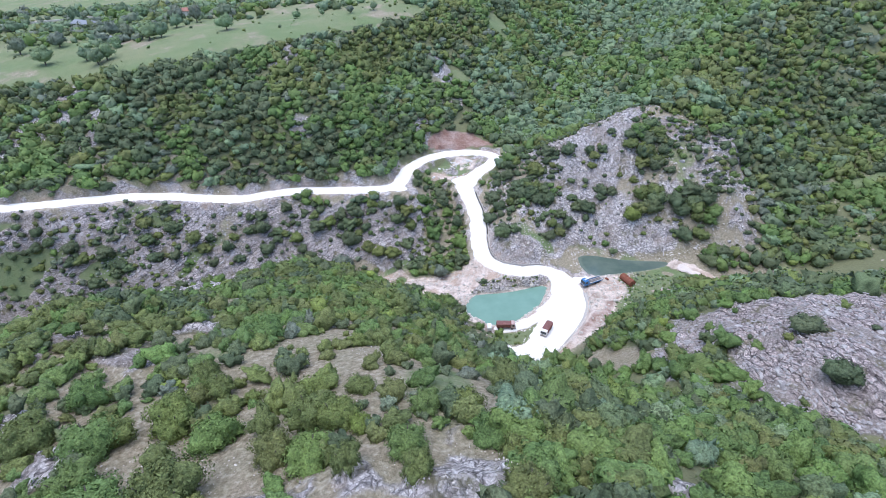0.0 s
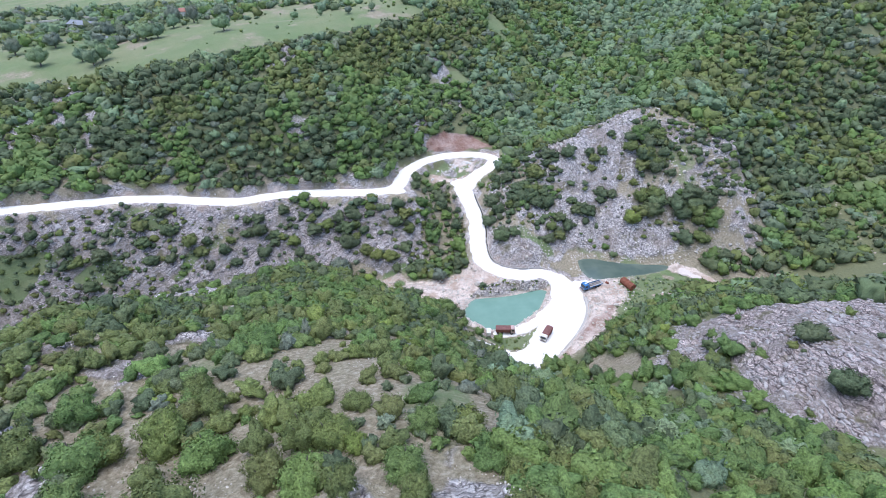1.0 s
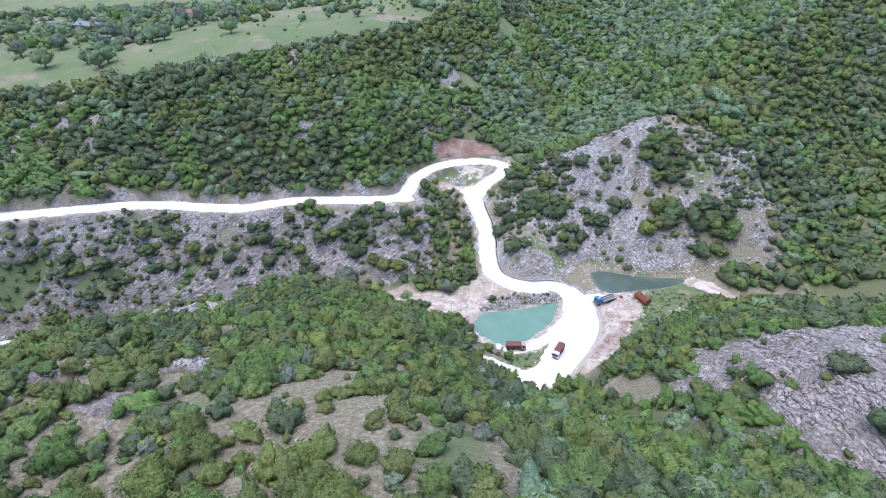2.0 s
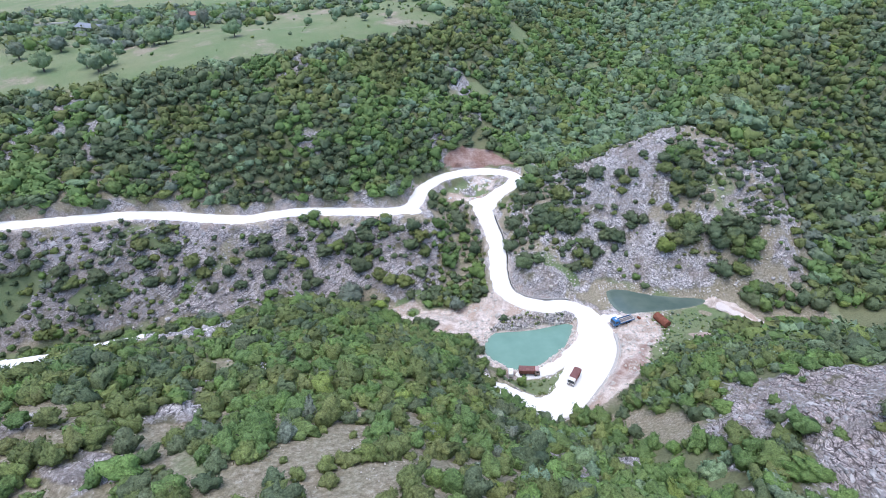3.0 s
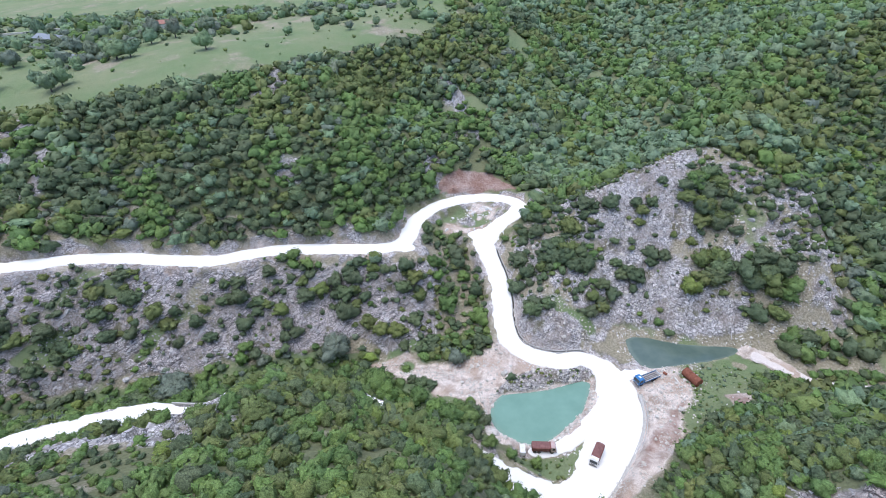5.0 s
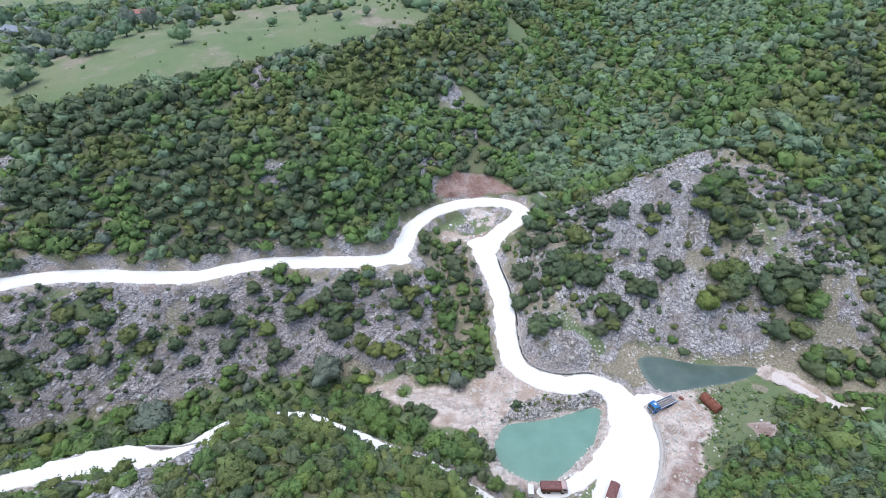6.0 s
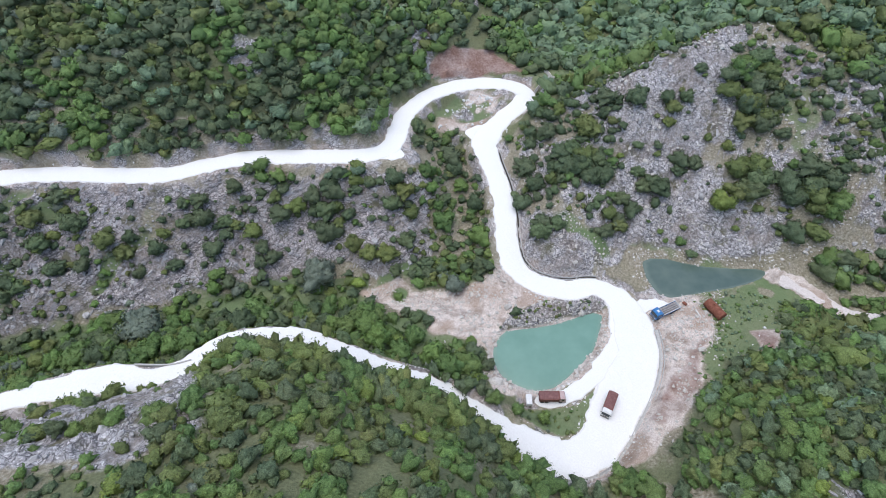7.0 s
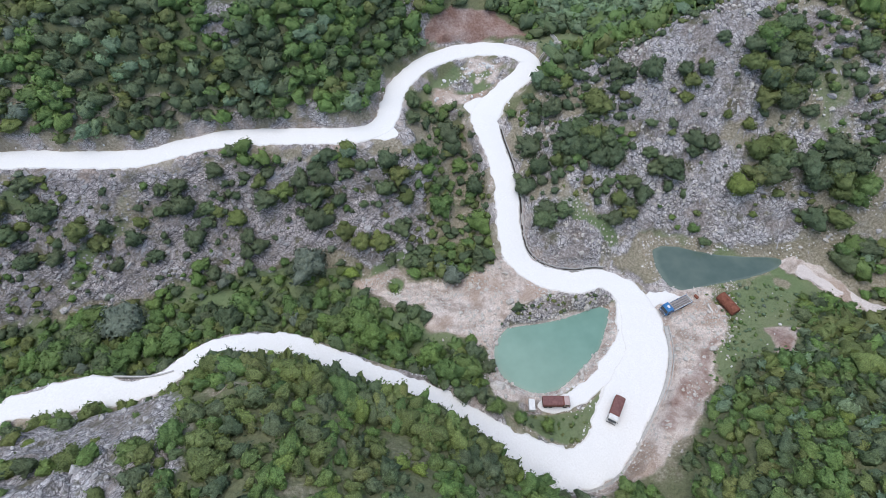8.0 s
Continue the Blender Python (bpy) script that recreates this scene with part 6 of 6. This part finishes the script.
water_tank()


def strip(name, line, wide, high, mat, parent, sink=0.35, step=1.0):
    """A low wall or kerb along a line of (x, y, base)."""
    p = along(line, step) if len(line) > 2 else np.array(line, float)
    way = np.gradient(p[:, :2], axis=0)
    way /= np.linalg.norm(way, axis=1)[:, None]
    side = np.stack([-way[:, 1], way[:, 0]], 1) * wide / 2
    bev = min(0.05, wide / 4)
    rows = [np.column_stack([p[:, :2] + side * s, p[:, 2] + h]) for s, h in ((-1, -sink), (-1, high - bev), (-1 + bev / wide * 2, high), (1 - bev / wide * 2, high), (1, high - bev), (1, -sink))]
    verts, n, m = np.stack(rows, 1).reshape(-1, 3), len(p), 6
    i = np.arange(n * m).reshape(n, m)
    quads = np.stack([i[:-1], i[1:], np.roll(i, -1, 1)[1:], np.roll(i, -1, 1)[:-1]], -1).reshape(-1, 4)
    bm = bmesh.new()
    vs = [bm.verts.new(v) for v in verts]
    for q in quads:
        bm.faces.new([vs[k] for k in q])
    bm.faces.new([vs[k] for k in i[0]])
    bm.faces.new([vs[k] for k in i[-1]][::-1])
    return part(name, bm, mat, parent)


def beside_road(x0, y0, x1, y1, off, extra=0.0):
    """The stretch of the main road between two places, moved to its outer side."""
    p = along(UPPER_ROAD, 2.0)
    a, b = np.hypot(p[:, 0] - x0, p[:, 1] - y0).argmin(), np.hypot(p[:, 0] - x1, p[:, 1] - y1).argmin()
    way = np.gradient(p[:, :2], axis=0)
    way /= np.linalg.norm(way, axis=1)[:, None]
    side = np.stack([-way[:, 1], way[:, 0]], 1)
    w = half_width(p[:, 0], p[:, 1]) + off
    q = np.column_stack([p[:, :2] + side * w[:, None], p[:, 2] + extra])
    return [tuple(v) for v in q[a:b + 1]]


def channel(start, end, first, gap_wide, bed, label):
    top = new("drainage_channel")
    strip("inner_kerb", beside_road(*start, *end, first), 0.2, 0.16, CONCRETE, top)
    strip("outer_kerb", beside_road(*start, *end, first + gap_wide), 0.24, 0.3, CONCRETE, top)
    strip("channel_bed", beside_road(*start, *end, first + gap_wide / 2, -0.12), gap_wide - 0.1, 0.02, bed, top, 0.2)
    return tagged(top, label, "drain")


channel((19, 203), (46, 154), 0.15, 0.75, DARK_BED, "open concrete drain between rock and white road")
channel((54.4, 140), (14, 112), 0.25, 1.1, CONCRETE, "double concrete kerb drain round the road bend")


def flume():
    top = new("concrete_flume")
    runs = [[(37.3, 227.3), (40.4, 229.9), (43.4, 232.4)], [(43.4, 232.4), (43.2, 234.6), (42.4, 236.9)], [(43.2, 232.2), (44.4, 231.0)]]
    for run in runs:
        for s in (-0.32, 0.32):
            p = np.array(run, float)
            way = np.gradient(p, axis=0)
            way /= np.linalg.norm(way, axis=1)[:, None]
            q = p + np.stack([-way[:, 1], way[:, 0]], 1) * s
            z = ground_height(q[:, 0], q[:, 1])
            strip("side_wall", [(a[0], a[1], h) for a, h in zip(q, z)], 0.22, 0.75, WALL_PLASTER, top, 0.5)
    return tagged(top, "pale concrete flume at the road bend", "flume")


flume()


def culvert():
    top = new("culvert")
    ring = [(9.9 + 1.9 * math.cos(a), 212.6 + 1.9 * math.sin(a), 12.7) for a in np.linspace(-1.9, 1.5, 9)]
    strip("head_wall", ring, 0.3, 1.1, CONCRETE, top, 1.8, 0.6)
    strip("apron", [(x - 0.55, y, z - 0.8) for x, y, z in ring], 0.7, 0.25, CONCRETE, top, 0.8, 0.6)
    return tagged(top, "curved concrete culvert head below the white road", "culvert")


culvert()
wall = new("retaining_wall")
strip("wall_body", [(-57.2, 127.4, 15.3), (-62, 126.5, 15.1), (-70, 126.9, 15.0)], 0.25, 0.3, CONCRETE, wall, 1.6)
strip("coping", [(-57.2, 127.4, 15.6), (-62, 126.5, 15.4), (-70, 126.9, 15.3)], 0.34, 0.08, CONCRETE, wall, 0.02)
tagged(wall, "low concrete retaining wall along the lower road", "wall")

slab = part("concrete_beam", box(-1.35, 1.35, -0.22, 0.22, -0.05, 0.35, 0.04), WALL_PLASTER)
slab.matrix_basis = pose(71.35, 143.05, height(71.35, 143.05) + 0.02, 0, 0, 101)
tagged(slab, "white concrete beam lying on rubble", "beam")
drum = part("oil_drum", disc(0.42, -0.6, 0.6, (0, 0, 0.42), 18), RUST)
drum.matrix_basis = pose(69.6, 147.4, height(69.6, 147.4) - 0.02, 0, 0, 30)
tagged(drum, "rusty brown steel drum lying on rubble", "drum")


# ---- farm on the plateau ----
def gable_house(name, long, wide, eaves, ridge, wall_mat, roof_mat, at, turn, label, openings):
    top = new(name)
    part("wall", prism([(-wide / 2, -0.6), (wide / 2, -0.6), (wide / 2, eaves), (0, ridge), (-wide / 2, eaves)], -long / 2, long / 2), wall_mat, top)
    for s in (-1, 1):
        over = 0.4
        slope = (ridge - eaves) / (wide / 2)
        bm = prism([(0, ridge + 0.03), (s * (wide / 2 + over), eaves - slope * over + 0.03), (s * (wide / 2 + over), eaves - slope * over + 0.2), (0, ridge + 0.22)], -long / 2 - 0.4, long / 2 + 0.4)
        part("roof", bm, roof_mat, top, "stone-slab roof slope" if roof_mat is ROOF_SLATE else "tiled roof slope")
    for y, z0, z1, w, word in openings:
        ob = part(word, box(wide / 2 - 0.05, wide / 2 + 0.06, y - w / 2, y + w / 2, z0, z1, 0.02), DARK_WOOD if word == "door" else GLASS, top)
        if word == "window":
            part("sill", box(wide / 2, wide / 2 + 0.16, y - w / 2 - 0.08, y + w / 2 + 0.08, z0 - 0.1, z0, 0.01), WALL_PLASTER, ob)
    top.matrix_basis = pose(*at, height(*at), 0, 0, turn)
    return tagged(top, label, "house", "farm buildings")


gable_house("barn", 19, 8, 2.6, 4.2, STONE, ROOF_SLATE, (-214, 349), 68, "long low stone barn with grey roof on the plateau", [(-5, 0, 2.1, 1.2, "door"), (1, 1, 1.8, 0.8, "window"), (6, 1, 1.8, 0.8, "window")])
gable_house("hut", 4.2, 3.2, 2.1, 2.9, WALL_PLASTER, ROOF_SLATE, (-177, 305), 40, "small pale hut beside the hedge", [(0, 0, 1.9, 0.9, "door")])
gable_house("house", 7, 5.5, 3.0, 4.6, WALL_PLASTER, RED_WALL, (-163, 376), 110, "small farmhouse with red roof among the trees", [(-2, 1, 2.1, 0.9, "window"), (0, 0, 2.1, 1.0, "door"), (2, 1, 2.1, 0.9, "window")])


def field_wall(line, label):
    top = new("field_wall")
    p = np.array(line, float)
    pts = np.vstack([a + (b - a) * np.linspace(0, 1, 6)[:-1, None] for a, b in zip(p[:-1], p[1:])] + [p[-1:]])
    z = ground_height(pts[:, 0], pts[:, 1])
    strip("stonework", [(a[0], a[1], h) for a, h in zip(pts, z)], 0.7, 1.1, PALE_STONE, top, 0.8)
    return tagged(top, label, "wall", "field walls")


field_wall([(-240, 382), (-228, 386), (-220, 394), (-211, 399)], "pale dry-stone wall beside the farm track")
field_wall([(-280, 368), (-262, 373), (-246, 378)], "pale dry-stone wall round a bare plot")

# ---- stones ----
def stone_shape(seed):
    rng = np.random.default_rng(seed)
    v, f = ICO[0]
    q = v * rng.uniform(0.65, 1.15, (len(v), 1)) * rng.uniform(0.6, 1.2, 3)
    q[:, 2] *= 0.75
    return np.sign(q) * np.abs(q) ** 0.85, f


STONES = [stone_shape(700 + k) for k in range(10)]


def rubble(name, label, box_, step, density, size, mat, seed):
    x, y, chance, rng = scatter(*box_, step, seed)
    gap, _ = to_road(x, y)
    keep = (chance < density(x, y)) & (np.minimum(inside(POND, x, y), inside(POOL, x, y)) > -0.5) & (gap > 0.1)
    x, y = x[keep], y[keep]
    z = ground_height(x, y)
    r = size * np.exp(rng.normal(0, 0.45, len(x)))
    turn, pick = rng.uniform(0, 6.28, len(x)), rng.integers(0, len(STONES), len(x))
    verts, faces, base = [], [], 0
    for i in range(len(x)):
        v, f = STONES[pick[i]]
        c, s = math.cos(turn[i]) * r[i], math.sin(turn[i]) * r[i]
        verts.append(np.stack([x[i] + c * v[:, 0] - s * v[:, 1], y[i] + s * v[:, 0] + c * v[:, 1], z[i] + 0.15 * r[i] + v[:, 2] * r[i]], 1))
        faces.append(f + base)
        base += len(v)
    me = mesh_from(name, np.vstack(verts), np.vstack(faces), False)
    me.materials.append(mat)
    return tagged(new(name, me), label, "stones", kind="stuff")



def ledges(name, label, box_, step, density, long, strike, dip, seed):
    """Angular limestone slabs that stick out of the slope along their beds."""
    x, y, chance, rng = scatter(*box_, step, seed)
    keep = (chance < density(x, y)) & (to_road(x, y)[0] > 1.5) & (np.minimum(inside(POND, x, y), inside(POOL, x, y)) > 1)
    x, y = x[keep], y[keep]
    n = len(x)
    z = ground_height(x, y)
    size = long * np.exp(rng.normal(0, 0.4, n))
    half = np.stack([size * rng.uniform(0.18, 0.45, n), size, size * rng.uniform(0.2, 0.42, n)], 1)
    corner = np.array([(a, b, c) for a in (-1, 1) for b in (-1, 1) for c in (-1, 1)], float)
    v = corner[None] * half[:, None] * rng.uniform(0.3, 1.2, (n, 8, 3))
    a, d = radians(strike) + rng.normal(0, 0.22, n), radians(dip) + rng.normal(0, 0.2, n)
    vx, vz = v[..., 0] * np.cos(d)[:, None] - v[..., 2] * np.sin(d)[:, None], v[..., 0] * np.sin(d)[:, None] + v[..., 2] * np.cos(d)[:, None]
    wx = vx * np.cos(a)[:, None] - v[..., 1] * np.sin(a)[:, None]
    wy = vx * np.sin(a)[:, None] + v[..., 1] * np.cos(a)[:, None]
    # each slab leans with the slope under it
    rise_x, rise_y = (ground_height(x + 1.5, y) - ground_height(x - 1.5, y)) / 3, (ground_height(x, y + 1.5) - ground_height(x, y - 1.5)) / 3
    wz = vz + wx * np.clip(rise_x, -1.2, 1.2)[:, None] + wy * np.clip(rise_y, -1.2, 1.2)[:, None]
    verts = np.stack([x[:, None] + wx, y[:, None] + wy, z[:, None] + wz - 0.06 * size[:, None]], -1).reshape(-1, 3)
    quads = np.array([(0, 1, 3, 2), (4, 6, 7, 5), (0, 4, 5, 1), (2, 3, 7, 6), (0, 2, 6, 4), (1, 5, 7, 3)])
    me = mesh_from(name, verts, (8 * np.arange(n)[:, None, None] + quads[None]).reshape(-1, 4), False)
    me.materials.append(LEDGE)
    return tagged(new(name, me), label, "rock ledges", kind="stuff")


ledges("rock_ledges", "pale grey limestone ledges on the rock hill", (28, 135, 158, 224), 1.15, lambda x, y: (0.12 + 0.55 * soft(HILL_CORE, x, y, 4)) * soft(HILL_ROCK, x, y, 3) * smooth(-0.3, 0.2, fbm(x, y, 9, 3, 61)), 0.42, -20, 40, 730)
ledges("rock_ledges", "grey slanting limestone ledges on the cliff", (-150, 0, 152, 190), 1.2, lambda x, y: 0.8 * soft(CLIFF_ROCK, x, y, 2) * smooth(0.45, 0.75, cliff_ribs(x, y)) * smooth(-0.35, 0.1, fbm(x, y, 10, 3, 62)), 0.55, -58, 50, 735)
ledges("rock_ledges", "steep pinkish grey limestone beds on the spur", (54, 122, 32, 94), 0.8, lambda x, y: 0.85 * soft(SPUR_ROCK, x, y, 1.5) * smooth(-0.35, 0.1, fbm(x, y, 7, 3, 63)), 0.40, 4, 62, 745)
ledges("rock_ledges", "flat pale limestone ledges in the bare hilltop", (-70, 40, 2, 70), 0.8, lambda x, y: 0.5 * smooth(0.2, 0.42, fbm(x + 40, y, 9, 4, 31)), 0.2, 30, 8, 755)
rubble("scree", "grey broken limestone lying over the rock hill", (26, 140, 158, 226), 0.95, lambda x, y: 0.75 * soft(HILL_ROCK, x, y, 3) * smooth(-0.3, 0.2, fbm(x, y, 8, 2, 81)), 0.27, PALE_STONE, 720)
rubble("scree", "grey broken limestone lying over the cliff", (-150, 0, 152, 192), 1.0, lambda x, y: 0.75 * soft(CLIFF_ROCK, x, y, 2) * smooth(-0.3, 0.2, fbm(x, y, 8, 2, 82)), 0.28, STONE, 740)
rubble("scree", "grey broken limestone over the near spur", (56, 120, 36, 108), 1.0, lambda x, y: 0.35 * soft(SPUR_ROCK, x, y, 2), 0.24, STONE, 760)
rubble("rubble", "pale broken stones round the works and pond", (-24, 82, 98, 166), 0.62,
       lambda x, y: np.maximum(0.7 * soft(DIG, x, y, 2), 0.75 * soft(YARD, x, y, 2)) * smooth(-0.25, 0.3, fbm(x, y, 6, 2, 83)) + 0.85 * (np.abs(inside(POND, x, y) - 0.7) < 0.9) + 0.4 * soft(POND_BANK, x, y, 1) + 0.5 * (np.abs(inside(POOL, x, y) - 1.2) < 1.2), 0.23, PALE_STONE, 780)
rubble("rubble", "pale boulders and lumps of dug rock", (-22, 48, 118, 164), 1.3, lambda x, y: 0.45 * soft(DIG, x, y, 1) * smooth(-0.1, 0.35, fbm(x, y, 8, 3, 87)), 0.42, PALE_STONE, 785)
rubble("rubble", "white rubble tipped inside the road loop", (0, 30, 212, 232), 0.8, lambda x, y: np.maximum(0.8 * (np.hypot(x - 17, (y - 226) * 1.6) < 5.5), 0.12 * soft(LOOP, x, y, 1)), 0.34, WHITE_STONE, 770)
rubble("rubble", "white stones along the far bank of the pool", (58, 112, 124, 170), 0.8, lambda x, y: 0.02 * soft(POOL_BANK, x, y, 1) + 0.8 * (np.abs(inside(POOL, x, y) - 2.2) < 1.3) * (y > 157) * smooth(-0.3, 0.2, fbm(x, y, 6, 2, 86)), 0.2, WHITE_STONE, 775)
rubble("rubble", "pale stones scattered over the bare near hilltop", (-62, 24, 2, 62), 0.5,
       lambda x, y: 0.5 * np.maximum.reduce([smooth(1.1, 0.5, np.hypot(x - a, y - b) / c) for a, b, c in BARE]) * smooth(-0.2, 0.3, fbm(x, y, 4, 2, 84)), 0.075, PALE_STONE, 800)
rubble("scree", "grey stones over the slope below the lay-by", (-112, -46, 88, 121), 1.5, lambda x, y: 0.5 * soft(SCREE, x, y, 2), 0.3, STONE, 820)
rubble("rubble", "white spilled stones along the road edges", (-135, 62, 98, 238), 0.9, lambda x, y: (0.3 + 0.5 * (x > 8) * (y < 160)) * (to_road(x, y)[0] < 1.7) * smooth(-0.2, 0.35, fbm(x, y, 9, 2, 85)), 0.18, WHITE_STONE, 840)


def boulders(areas, n, size, mat, where, seed):
    """Larger blocks, each a thing of its own."""
    rng = random.Random(seed)
    shapes = []
    for k in range(5):
        v, f = ICO[1]
        gen = np.random.default_rng(seed + k)
        q = v.copy()
        for _ in range(12):
            d = gen.normal(size=3)
            d /= np.linalg.norm(d)
            over = q @ d - gen.uniform(0.35, 0.7)
            q -= np.maximum(over, 0)[:, None] * d
        me = mesh_from("boulder", q * np.array([1.15, 0.85, 0.7]), f, False)
        me.materials.append(mat)
        shapes.append(me)
    made = 0
    while made < n:
        poly = np.array(rng.choice(areas), float)
        x, y = rng.uniform(poly[:, 0].min(), poly[:, 0].max()), rng.uniform(poly[:, 1].min(), poly[:, 1].max())
        one = np.array([x]), np.array([y])
        if not (-130 < x < 130) or inside(poly, *one)[0] > -1 or to_road(*one)[0][0] < 2 or min(inside(POND, *one)[0], inside(POOL, *one)[0]) < 1:
            continue
        r = size * rng.uniform(0.7, 1.7)
        ob = new("boulder", rng.choice(shapes))
        ob.matrix_basis = pose(x, y, height(x, y) - 0.15 * r, rng.uniform(-15, 15), rng.uniform(-15, 15), rng.uniform(0, 360)) @ Matrix.Diagonal((r, r * rng.uniform(0.7, 1.2), r * rng.uniform(0.7, 1.1), 1))
        tagged(ob, f"angular grey limestone boulder {where}", "boulder", f"boulders {where}")
        made += 1


boulders([HILL_ROCK], 60, 1.0, STONE, "on the rock hill", 860)
boulders([CLIFF_ROCK], 60, 1.1, STONE, "on the cliff", 880)
boulders([SPUR_ROCK], 30, 0.9, STONE, "on the bare spur", 900)
boulders([DIG, YARD], 34, 0.6, PALE_STONE, "in the works yard", 920)
